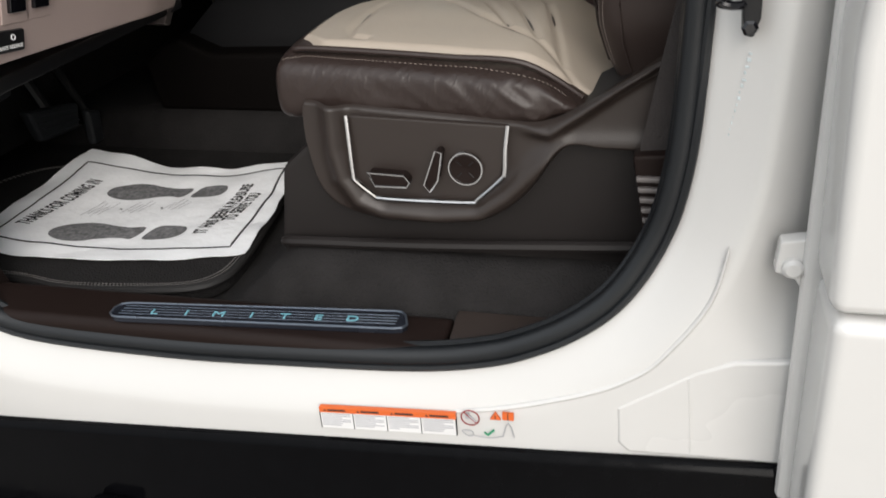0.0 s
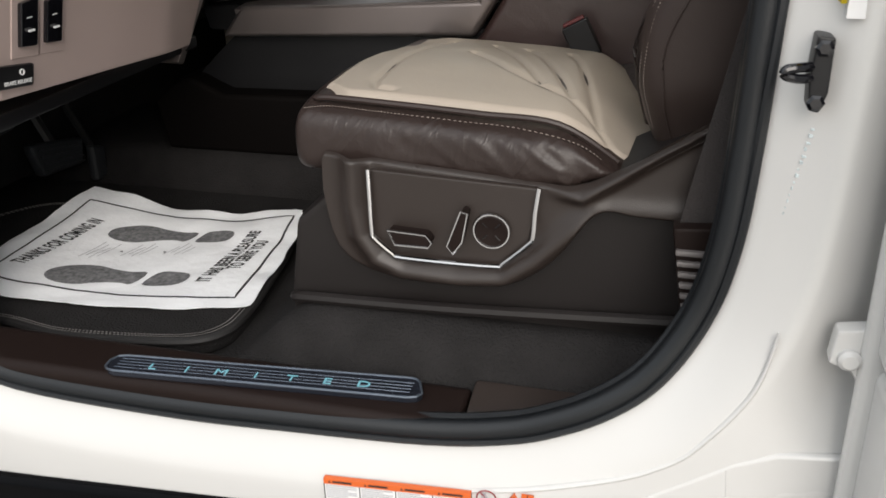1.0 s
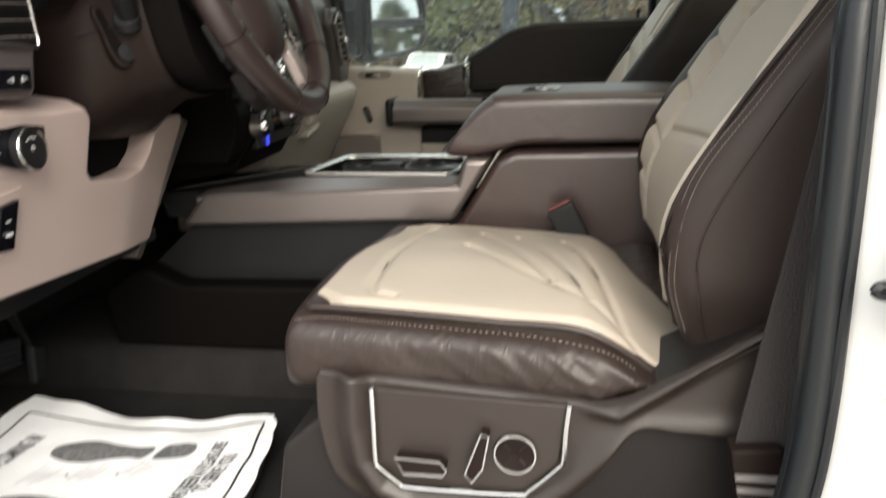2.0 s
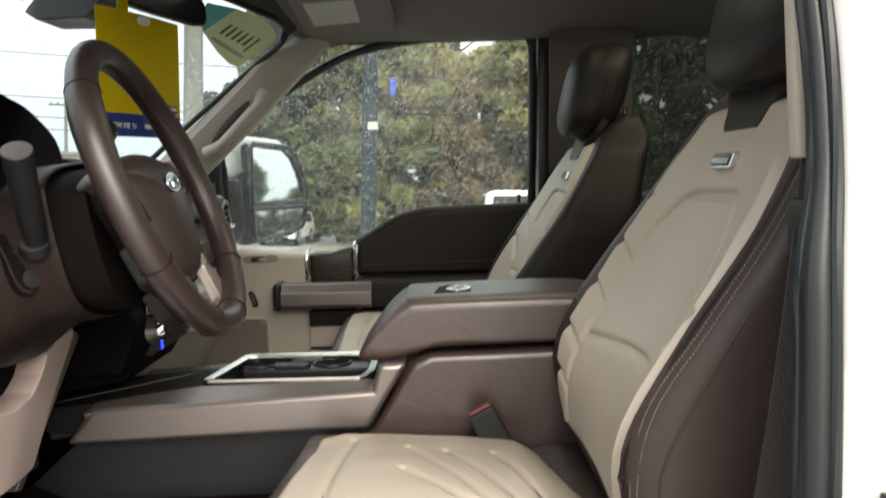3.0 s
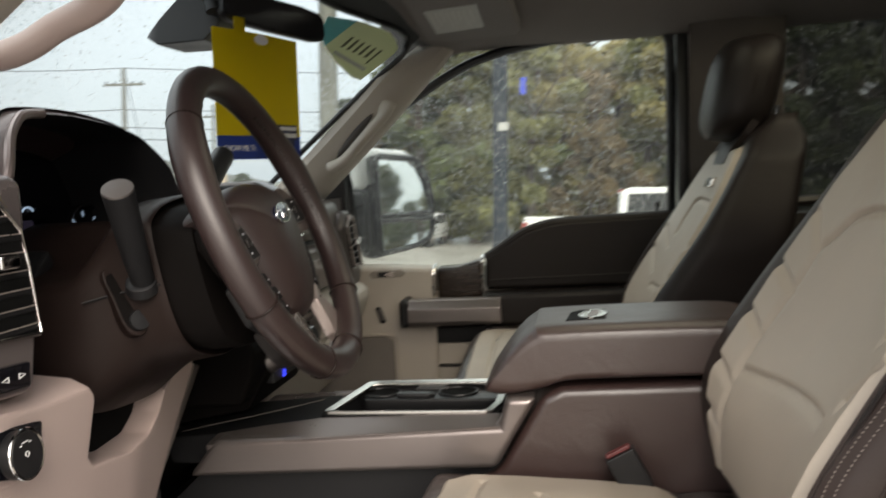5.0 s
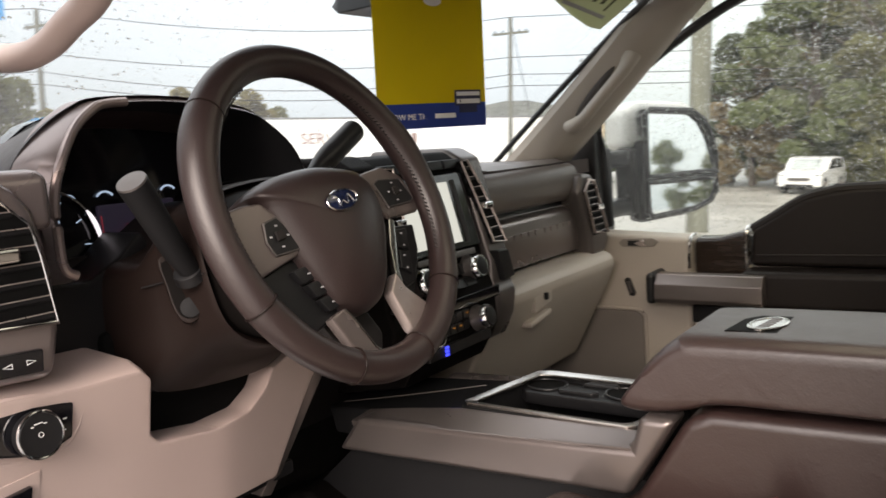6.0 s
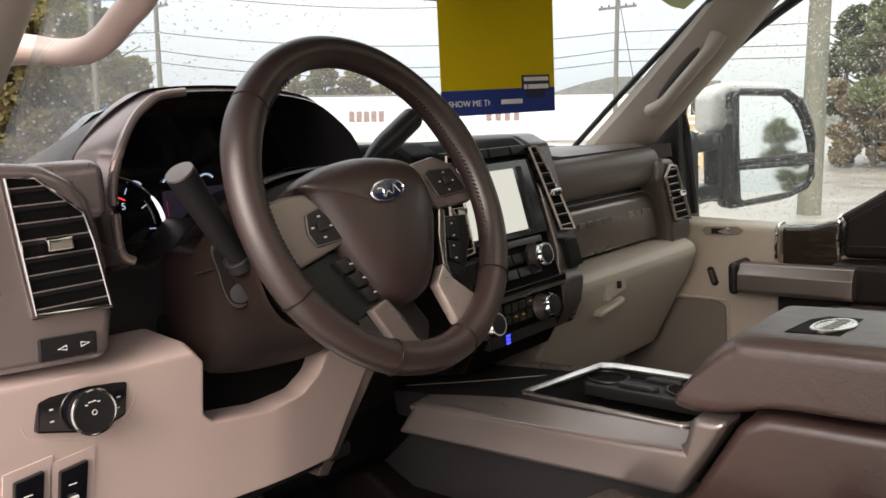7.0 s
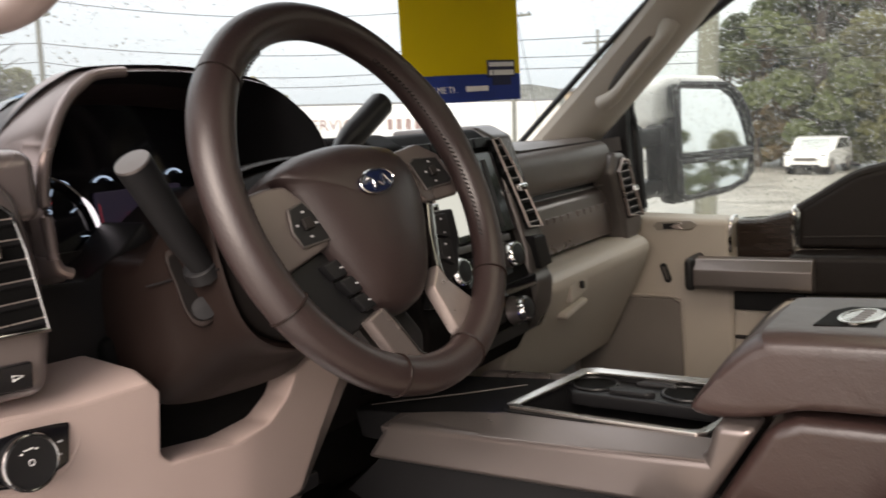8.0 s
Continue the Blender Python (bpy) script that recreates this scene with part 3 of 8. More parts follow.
def corner(x, z, sx, sz, r):
    """Fills a square corner of an opening to a rounded one; sx, sz point into the opening."""
    arc = [(x + sx * r * (1 - math.sin(a)), z + sz * r * (1 - math.cos(a))) for a in (math.pi / 2 * k / 8 for k in range(9))]
    bm = prism([(x - sx * 0.01, z - sz * 0.01), (x - sx * 0.01, arc[-1][1])] + list(reversed(arc)) + [(arc[0][0], z - sz * 0.01)], "y", -0.004, 0.010)
    for v in bm.verts:
        v.co.y += side_y(v.co.z) + 0.002
    return bm
single("trim_window_corner", corner(0.545, 1.785, -1, -1, 0.055), RUBBER, "black rounded corner of the passenger window", "seal", kind="structure")
single("trim_rear_window_corners", join(corner(0.772, 1.795, 1, -1, 0.05), corner(0.772, 1.375, 1, 1, 0.05)), DARK_PLASTIC, "dark rounded corners of the rear window", "seal", kind="structure")
# the black corner cover ahead of the window
single("trim_sail", prism([(-0.38, 1.262), (-0.246, 1.272), (-0.246, 1.528), (-0.30, 1.484), (-0.361, 1.428), (-0.42, 1.372)], "y", 0.735, 0.775, 0.006), BLACK, "black corner cover behind the mirror", "trim", kind="structure")

# ---- passenger door ----
door = thing("passenger_door", (0.1, 0.80, 0.84), "closed passenger door with brown and greige trim", "door")
BELT = [(0.09, 1.272), (0.13, 1.296), (0.19, 1.333), (0.24, 1.348), (0.30, 1.355), (0.57, 1.360)]
part("upper_panel", prism(BELT + [(0.57, 1.19), (0.085, 1.19)], "y", 0.770, 0.84, 0.012, 3), DARK_LEATHER, door, "padded dark upper panel")
part("belt_cap", tube(smooth_path([(x, 0.785, z - 0.004) for x, z in BELT], 5), 0.013, 10), DARK_LEATHER, door)
part("lower_panel", prism([(-0.055, 1.19), (0.57, 1.19), (0.57, 0.84), (-0.055, 0.84)], "y", 0.785, 0.84, 0.006), GREIGE, door)
part("armrest", prism([(0.075, 1.187), (0.57, 1.192), (0.57, 1.115), (0.10, 1.105)], "y", 0.715, 0.80, 0.014, 3), DARK_LEATHER, door)
part("front_panel", prism([(-0.42, 1.272), (-0.25, 1.262), (-0.04, 1.252), (-0.04, 0.84), (-0.42, 0.84)], "y", 0.755, 0.84, 0.014, 3), GREIGE, door)
part("wood_inlay", prism([(-0.036, 1.250), (0.02, 1.252), (0.080, 1.268), (0.080, 1.09), (-0.036, 1.09)], "y", 0.772, 0.83, 0.010, 3), WOOD, door, "gloss dark wood inlay")
for a, b in (((-0.040, 1.256), (-0.043, 1.185)), ((0.083, 1.276), (0.083, 1.187))):
    part("chrome_strip", tube(smooth_path([(a[0], 0.800, a[1]), (a[0], 0.764, a[1] - 0.004), ((a[0] + b[0]) / 2, 0.755, (a[1] + b[1]) / 2), (b[0], 0.758, b[1])], 5), 0.0035, 8), CHROME, door)
grip = part("pull_handle", prism([(0.725, 1.118), (0.690, 1.118), (0.682, 1.127), (0.683, 1.160), (0.700, 1.180), (0.725, 1.182)], "x", -0.098, 0.130, 0.0025, 2), SATIN_CONSOLE, door, "satin dark metal pull handle")
part("end_cap", box(-0.118, -0.096, 0.680, 0.775, 1.114, 1.184, 0.012, 3), BLACK, grip)
part("grip_back", box(-0.09, 0.12, 0.722, 0.775, 1.135, 1.165, 0.006), BLACK, grip)
part("handle_recess", prism([(-0.06, 1.10), (0.10, 1.10), (0.10, 1.06), (-0.06, 1.06)], "y", 0.765, 0.785, 0.004), BLACK, door)
pocket = part("pocket_panel", prism([(-0.042, 1.06), (0.40, 1.06), (0.40, 0.87), (-0.042, 0.87)], "y", 0.762, 0.787, 0.008), GREIGE, door)
part("rail", box(-0.04, 0.40, 0.755, 0.764, 1.000, 1.008, 0.003), DARK_PLASTIC, pocket)
sw = part("release_plate", prism([(-0.205, 1.241), (-0.195, 1.250), (-0.122, 1.252), (-0.110, 1.244), (-0.120, 1.233), (-0.196, 1.231)], "y", 0.7515, 0.757, 0.001), mat("grey_release_plate", (0.24, 0.215, 0.19), 0.5), door, "grey door release plate")
part("slot", prism([(-0.182, 1.246), (-0.150, 1.247), (-0.150, 1.235), (-0.182, 1.234)], "y", 0.7505, 0.753), BLACK, sw)
part("lever", prism([(-0.166, 1.240), (-0.147, 1.249), (-0.138, 1.247), (-0.146, 1.241), (-0.138, 1.235), (-0.150, 1.234)], "y", 0.746, 0.751, 0.0015), SATIN, sw)
rel = part("lock_switch", prism([(-0.194, 1.154), (-0.188, 1.160), (-0.180, 1.157), (-0.168, 1.123), (-0.173, 1.116), (-0.182, 1.118)], "y", 0.7475, 0.757, 0.002), BLACK, door)
part("button", prism([(-0.188, 1.152), (-0.181, 1.152), (-0.174, 1.126), (-0.179, 1.123)], "y", 0.745, 0.748, 0.001), SATIN_DARK, rel)
spk = part("speaker_panel", prism([(-0.40, 1.080), (-0.170, 1.082), (-0.152, 1.072), (-0.150, 0.90), (-0.40, 0.90)], "y", 0.748, 0.757, 0.005), mat("speaker_cloth", (0.17, 0.15, 0.135), 0.8, grain=0.6, grain_size=0.002), door)
part("surround", tube(smooth_path([(-0.40, 0.750, 1.085), (-0.178, 0.750, 1.087), (-0.151, 0.750, 1.076), (-0.146, 0.750, 1.055), (-0.145, 0.750, 0.90)], 4), 0.0035, 8), GREIGE, spk)
part("lock_pin", lathe([(0.006, 0), (0.004, 0.006), (0.0035, 0.018), (0.006, 0.022), (0.005, 0.03)], pose(0.513, 0.80, 1.358), 12), BLACK, door)
part("seam", tube([(0.10, 0.7685, 1.215), (0.57, 0.7685, 1.222)], 0.0022, 6), DARK_PLASTIC, door)

# ---- towing mirror outside the passenger window ----
tow = thing("towing_mirror", (-0.25, 0.90, 1.26), "large white and black towing mirror wet with rain", "door mirror")
TW, TNN = Vector((0.574, 0.819, 0)).normalized(), Vector((0.819, -0.574, 0)).normalized()
def tp(u, z, d):
    """A place on the mirror head: u along the glass from its outer end, d towards the driver."""
    return Vector((-0.104, 1.206, z)) + TW * u * 1.10 + TNN * d
def head(pts, d0, d1, bev, tip=0.0):
    """tip leans a pane up and outwards."""
    lean = lambda u, z: tip * ((1.40 - z) - (u + 0.11))
    return soften(loft([[tp(u, z, d0 + lean(u, z)) for u, z in pts], [tp(u, z, d1 + lean(u, z)) for u, z in pts]]), bev, 3)
part("arm", box(-0.33, -0.27, 0.86, 1.14, 1.405, 1.447, 0.012, 3), BLACK, tow)
part("arm", box(-0.33, -0.27, 0.86, 1.14, 1.280, 1.322, 0.012, 3), BLACK, tow)
part("foot", box(-0.36, -0.27, 0.845, 0.895, 1.24, 1.46, 0.015, 3), BLACK, tow)
part("stem", box(-0.315, -0.262, 1.00, 1.075, 1.275, 1.452, 0.014, 3), BLACK, tow)
UP_PANE = [(-0.200, 1.379), (-0.012, 1.379), (-0.013, 1.42), (-0.024, 1.468), (-0.044, 1.508), (-0.075, 1.532), (-0.188, 1.540), (-0.200, 1.530)]
LOW_PANE = [(-0.200, 1.356), (-0.014, 1.356), (-0.016, 1.322), (-0.032, 1.298), (-0.075, 1.282), (-0.188, 1.273), (-0.200, 1.283)]
part("housing", head([(-0.222, 1.262), (-0.205, 1.252), (-0.070, 1.262), (-0.016, 1.285), (0.004, 1.315), (0.006, 1.42), (-0.006, 1.475), (-0.030, 1.522), (-0.068, 1.550), (-0.20, 1.558), (-0.222, 1.545)], -0.070, -0.030, 0.014), BLACK, tow)
part("cap", head([(-0.246, 1.446), (0.002, 1.446), (-0.008, 1.500), (-0.032, 1.540), (-0.070, 1.562), (-0.20, 1.572), (-0.242, 1.548)], -0.135, -0.030, 0.022), WHITE_PAINT, tow, "white painted cap")
part("upper_glass", head(UP_PANE, -0.010, 0.000, 0.001, 0.055), MIRROR, tow)
part("lower_glass", head(LOW_PANE, -0.010, 0.000, 0.001, 0.03), MIRROR, tow)
for q in (UP_PANE, LOW_PANE):
    cu, cz = sum(p[0] for p in q) / len(q), sum(p[1] for p in q) / len(q)
    part("bezel", tube([tp(cu + (u - cu) * 1.045, cz + (z - cz) * 1.06, 0.000) for u, z in q], 0.0088, 8, closed=True, up=tuple(TNN)), BLACK, tow)

# ---- driver side: sill, pillar and seals, door open ----
EDGE = [(-0.335, 1.30), (-0.325, 1.05), (-0.305, 0.905), (-0.262, 0.842), (-0.19, 0.812), (0.0, 0.806), (0.15, 0.812), (0.30, 0.822), (0.385, 0.838), (0.435, 0.858), (0.475, 0.881), (0.510, 0.910), (0.537, 0.947), (0.558, 0.994),
        (0.569, 1.045), (0.574, 1.10), (0.576, 1.18), (0.578, 1.28), (0.580, 1.38), (0.584, 1.46), (0.584, 1.53), (0.579, 1.60), (0.568, 1.68), (0.545, 1.82)]
def rim_y(z):
    return -0.845 - 0.020 * sstep(1.0, 0.85, z) + 0.17 * 0.07 * math.log(1 + math.exp((z - 1.34) / 0.07))
def edge_path(off, dy, steps=5):
    """The door opening's edge, moved outwards by off and sideways by dy."""
    p = smooth_path([(x, 0, z) for x, z in EDGE], steps)
    out = []
    for i, q in enumerate(p):
        t = (p[min(i + 1, len(p) - 1)] - p[max(i - 1, 0)]).normalized()
        nrm = Vector((t.z, 0, -t.x))
        r = q + nrm * (off(q.z) if callable(off) else off)
        out.append(Vector((r.x, rim_y(q.z) + dy, r.z)))
    return out
body = thing("cab_side", (0.2, -0.88, 0.70), "white painted door frame and sill of the open driver's doorway", "door frame")
# offset from the edge, how far out of the sill's depth, and the same on the pillar behind its crease
PROFILE = [(-0.006, -0.7, -0.7), (0.0, 0.0, 0.0), (0.008, 0.15, 0.15), (0.020, 0.38, 0.36), (0.032, 0.62, 0.56), (0.042, 0.82, 0.72), (0.050, 0.94, 0.84), (0.056, 0.985, 0.90), (0.064, 1.0, 0.88), (0.085, 1.0, 0.68), (0.105, 1.0, 0.42), (0.122, 0.96, 0.24), (0.150, 0.90, 0.12), (0.21, 0.90, 0.10)]
def frame_row(off, f, f2):
    out = []
    for p in edge_path(off, 0.0):
        g = f + (f2 - f) * sstep(0.52, 0.62, p.x) * sstep(0.86, 0.98, p.z)
        out.append(Vector((p.x, p.y + (-0.8885 - p.y) * g if g > 0 else p.y - 0.04 * g, p.z)))
    return out
rows_ = [frame_row(*k) for k in PROFILE]
part("frame_panel", loft([list(r) for r in rows_], closed=False), WHITE_PAINT, body)
part("lower_panel", prism([(-0.45, 0.72), (0.78, 0.755), (0.78, 0.81), (0.62, 0.81), (0.50, 0.80), (0.30, 0.77), (-0.45, 0.75)], "y", -0.8790, -0.866, 0.004), WHITE_PAINT, body)
def on_frame(x, z):
    """How far out the frame's skin lies at a place."""
    near_ = sorted(((p.x - x) ** 2 + (p.z - z) ** 2, p.y) for r in rows_ for p in r)[:10]
    w = [1 / (d + 1e-6) for d, _ in near_]
    return sum(a * y for a, (_, y) in zip(w, near_)) / sum(w)
part("pressed_panel", prism([(0.5161, 0.8136), (0.548, 0.8363), (0.5883, 0.866), (0.6225, 0.8819), (0.690, 0.8900), (0.690, 0.7640), (0.5295, 0.7565), (0.5187, 0.7680)], "y", -0.8899, -0.880, 0.0045, 4), WHITE_PAINT, body)
part("pressed_rib", tube([(0.5830, -0.8878, 0.858), (0.5868, -0.8878, 0.82), (0.5906, -0.8878, 0.766)], 0.0026, 8), WHITE_PAINT, body)
part("crease", tube(smooth_path([(x, -0.8838, z) for x, z in [(0.2803, 0.7664), (0.345, 0.7818), (0.4066, 0.7964), (0.4653, 0.8169), (0.4989, 0.8314), (0.5205, 0.844), (0.5465, 0.8643), (0.5706, 0.8969), (0.5842, 0.9187), (0.5949, 0.9402), (0.602, 0.965), (0.607, 1.0)]], 4), lambda t: 0.0010 + 0.0062 * math.sin(math.pi * t) ** 0.5 * (1 - 0.4 * t), 12, flat=0.6), WHITE_PAINT, body)
part("pillar_core", prism([(0.64, 1.0), (0.78, 1.0), (0.76, 1.90), (0.62, 1.90)], "y", -0.84, -0.79), WHITE_PAINT, body)
def slim(z):
    """The seal is squeezed thinner up the pillar."""
    return sstep(1.36, 1.46, z)
run_ = edge_path(lambda z: -0.0105 + 0.0045 * slim(z), 0.004)
seal = part("seal", tube(run_, lambda t: 0.0115 - 0.0045 * slim(run_[round(t * (len(run_) - 1))].z), 14), RUBBER, body, "black rubber door seal")
part("seal_lip", tube(edge_path(lambda z: -0.0175 + 0.009 * slim(z), 0.013), 0.006, 8), RUBBER, seal)
part("seal_bead", tube(edge_path(-0.001, -0.004), 0.0045, 8), RUBBER, seal)
# warning labels on the sill
lab = thing("warning_label", (0.29, -0.8905, 0.77), "orange and white warning label on the white sill", "label")
def on_sill(x0, x1, z0, z1, y=-0.8905, slope=0.066):
    return prism([(x0, z0 + slope * x0), (x1, z0 + slope * x1), (x1, z1 + slope * x1), (x0, z1 + slope * x0)], "y", y, -0.8870)
part("backing", on_sill(0.192, 0.3495, 0.7302, 0.7595, -0.8915, 0.070), WHITE_CARD, lab)
part("band", on_sill(0.192, 0.3495, 0.7525, 0.7598, -0.8922, 0.070), ORANGE, lab)
for k in range(4):
    x0 = 0.194 + 0.0394 * k
    part("heading_bar", on_sill(x0 + 0.008, x0 + 0.029, 0.7550, 0.7572, -0.8926, 0.070), PRINT, lab)
    part("warning_triangle", prism([(x0 + 0.003, 0.7551 + 0.07 * x0), (x0 + 0.0062, 0.7551 + 0.07 * x0), (x0 + 0.0046, 0.7578 + 0.07 * x0)], "y", -0.8926, -0.8900), PRINT, lab)
    for j in range(7):
        part("line_bar", on_sill(x0, x0 + 0.034 - 0.010 * ((j + k) % 3 == 2) - 0.012 * (j == 6), 0.7500 - 0.0026 * j, 0.7509 - 0.0026 * j, -0.8921, 0.070), PRINT_FAINT, lab)
for k in range(5):
    part("rule", on_sill(0.1917 + 0.0393 * k, 0.1924 + 0.0393 * k, 0.7302, 0.7528, -0.8922, 0.070), PRINT, lab)
pict = thing("pictogram_label", (0.39, -0.8905, 0.77), "small pictogram label on the white sill", "label")
part("ring", tube([(0.3652 + 0.0098 * math.cos(a), -0.8915, 0.7812 + 0.0098 * math.sin(a)) for a in (2 * math.pi * k / 20 for k in range(20))], 0.0008, 6, closed=True, up=(0, 1, 0)), RED_PLASTIC, pict)
part("slash", tube([(0.3585, -0.8915, 0.7878), (0.3720, -0.8915, 0.7745)], 0.0007, 6), RED_PLASTIC, pict)
part("figure", join(box(0.3600, 0.3640, -0.8915, -0.889, 0.7790, 0.7850), tube([(0.364, -0.8915, 0.784), (0.369, -0.8915, 0.779), (0.371, -0.8915, 0.777)], 0.0009, 6)), PRINT_FAINT, pict)
part("triangle", prism([(0.3865, 0.7820), (0.3980, 0.7825), (0.3924, 0.7920)], "y", -0.8918, -0.889), ORANGE, pict)
part("book", box(0.4000, 0.4120, -0.8918, -0.889, 0.7835, 0.7925), ORANGE, pict)
part("book_fold", box(0.4056, 0.4064, -0.8922, -0.889, 0.7835, 0.7925), PRINT, pict)
part("exclamation", box(0.3920, 0.3928, -0.8922, -0.889, 0.7838, 0.7885), PRINT, pict)
part("tick", tube([(0.3800, -0.8915, 0.7632), (0.3835, -0.8915, 0.7600), (0.3905, -0.8915, 0.7675)], 0.0013, 6), GREEN_INK, pict)
part("sketch", tube(smooth_path([(0.356, -0.8912, 0.7625), (0.366, -0.8912, 0.7625), (0.3675, -0.8912, 0.7575), (0.362, -0.8912, 0.7555), (0.3575, -0.8912, 0.7590)], 3, True), 0.0006, 6), PRINT_FAINT, pict)
part("sketch", join(tube([(0.4000, -0.8912, 0.7600), (0.4035, -0.8912, 0.7740), (0.4060, -0.8912, 0.7790), (0.4090, -0.8912, 0.7740), (0.4120, -0.8912, 0.7610)], 0.0007, 6), tube([(0.367, -0.8912, 0.757), (0.385, -0.8912, 0.7555), (0.400, -0.8912, 0.7600)], 0.0005, 6)), PRINT_FAINT, pict)
# latch striker
strk = thing("door_striker", (0.615, -0.865, 1.19), "black steel door striker bolted to the white pillar", "door striker")
part("plate", prism([(0.598, 1.240), (0.610, 1.239), (0.611, 1.20), (0.607, 1.185), (0.599, 1.187), (0.597, 1.21)], "y", -0.886, -0.862, 0.002), BLACK, strk)
part("loop", tube(smooth_path([(0.604, -0.878, 1.2175), (0.590, -0.888, 1.2185), (0.580, -0.891, 1.217), (0.580, -0.891, 1.213), (0.591, -0.888, 1.2105), (0.604, -0.878, 1.2105)], 4), 0.0036, 10), GLOSS_BLACK, strk)
for z in (1.232, 1.193):
    part("bolt", lathe([(0.0065, 0), (0.0065, 0.003), (0.004, 0.005), (0.001, 0.005)], facing((0.6035, -0.884, z), (0, -1, 0)), 6), GLOSS_BLACK, strk)
tag2 = thing("pillar_stickers", (0.615, -0.872, 1.25), "small yellow and white stickers on the white pillar", "label")
part("yellow_strip", prism([(0.609, 1.262), (0.6125, 1.262), (0.6115, 1.295), (0.608, 1.295)], "y", -0.8845, -0.870), YELLOW, tag2)
part("white_strip", prism([(0.614, 1.252), (0.626, 1.252), (0.624, 1.285), (0.613, 1.285)], "y", -0.8835, -0.870), WHITE_CARD, tag2)
vin = thing("etched_label", (0.61, -0.868, 1.10), "pale translucent barcode label on the white pillar", "label")
FILM_INK = mat("faint_blue_ink", (0.50, 0.56, 0.58), 0.5, stain=0.3, stain_size=0.003)
for k in range(14):
    z = 1.096 + 0.0055 * k
    x = 0.5975 + 0.0095 * (z - 1.096) / 0.077
    for dx, w in ((0.0, 0.0030), (0.0042, 0.0022 - 0.0012 * (k % 3 == 1))):
        part("code_bar", prism([(x + dx, z), (x + dx + w, z), (x + dx + w, z + 0.0026 - 0.001 * (k % 2)), (x + dx, z + 0.0026 - 0.001 * (k % 2))], "y", on_frame(x, z) - 0.0010, on_frame(x, z) + 0.004), FILM_INK, vin)
# hinge of the rear door
hg = part("hinge", prism([(0.645, 1.020), (0.672, 1.025), (0.690, 1.01), (0.690, 0.975), (0.668, 0.972), (0.660, 0.985), (0.643, 0.990)], "y", -0.906, -0.889, 0.003), WHITE_PAINT, body, "white painted rear door hinge")
part("bolt", lathe([(0.009, 0), (0.009, 0.004), (0.006, 0.007), (0.001, 0.007)], facing((0.657, -0.906, 0.997), (0, -1, 0)), 12), WHITE_PAINT, hg)
# rear door and cladding
rd = thing("rear_door", (1.1, -0.94, 0.76), "closed white rear door wet with rain", "door")
part("panel", prism([(0.674, 1.000), (1.75, 1.000), (1.75, 1.40), (0.668, 1.40), (0.662, 1.2)], "y", -0.985, -0.905, 0.012, 3), WHITE_PAINT, rd)
part("upper_frame", prism([(0.668, 1.402), (1.75, 1.402), (1.75, 1.90), (0.62, 1.90), (0.652, 1.55)], "y", -0.935, -0.86, 0.012, 3), WHITE_PAINT, rd)
part("lower_panel", prism([(0.676, 0.997), (1.75, 0.997), (1.75, 0.74), (0.684, 0.74), (0.680, 0.86)], "y", -0.989, -0.905, 0.012, 3), WHITE_PAINT, rd)
for nm, q, y in (("edge_flange", [(0.652, 1.40), (0.676, 1.40), (0.688, 0.74), (0.672, 0.74)], -0.915),):
    part(nm, prism(q, "y", y, -0.900, 0.006, 2), WHITE_PAINT, rd)
# rocker and running board
rb = thing("running_board", (0.2, -1.0, 0.40), "wet black running board under the sill", "running board")
def rock(x):
    t = 0.712 + 0.074 * x
    return [(x, -0.95, 0.50), (x, -0.872, 0.50), (x, -0.872, t - 0.01), (x, -0.889, t + 0.004), (x, -0.900, t - 0.004), (x, -0.915, t - 0.07)]
part("rocker_cover", soften(loft([rock(-1.2), rock(1.8)]), 0.006), WET_BLACK, rb)
part("step", prism([(-1.14, 0.44), (-0.95, 0.44), (-0.95, 0.50), (-1.12, 0.50), (-1.15, 0.475)], "x", -1.2, 1.8, 0.012, 3), WET_BLACK, rb)
for k in range(9):
    part("tread_rib", box(-0.5 + 0.14 * k, -0.40 + 0.14 * k, -1.10, -0.98, 0.500, 0.508, 0.003), BLACK, rb)
for x in (-0.12, 0.25, 0.60):
    part("bracket", box(x, x + 0.05, -0.95, -0.92, 0.42, 0.62, 0.008), WET_BLACK, rb)
# front of the cab on the driver side, out of sight of the open doorway
single("wall_cowl", box(-0.90, -0.34, -0.92, -0.80, 0.70, 1.25), WHITE_PAINT, "white cowl side ahead of the doorway", "body", kind="structure")
single("kick_panel", prism([(-0.72, 0.80), (-0.26, 0.80), (-0.30, 0.90), (-0.32, 1.15), (-0.72, 1.2)], "y", -0.815, -0.785, 0.006), BROWN_PLASTIC, "dark brown kick panel beside the pedals", "trim", kind="structure")
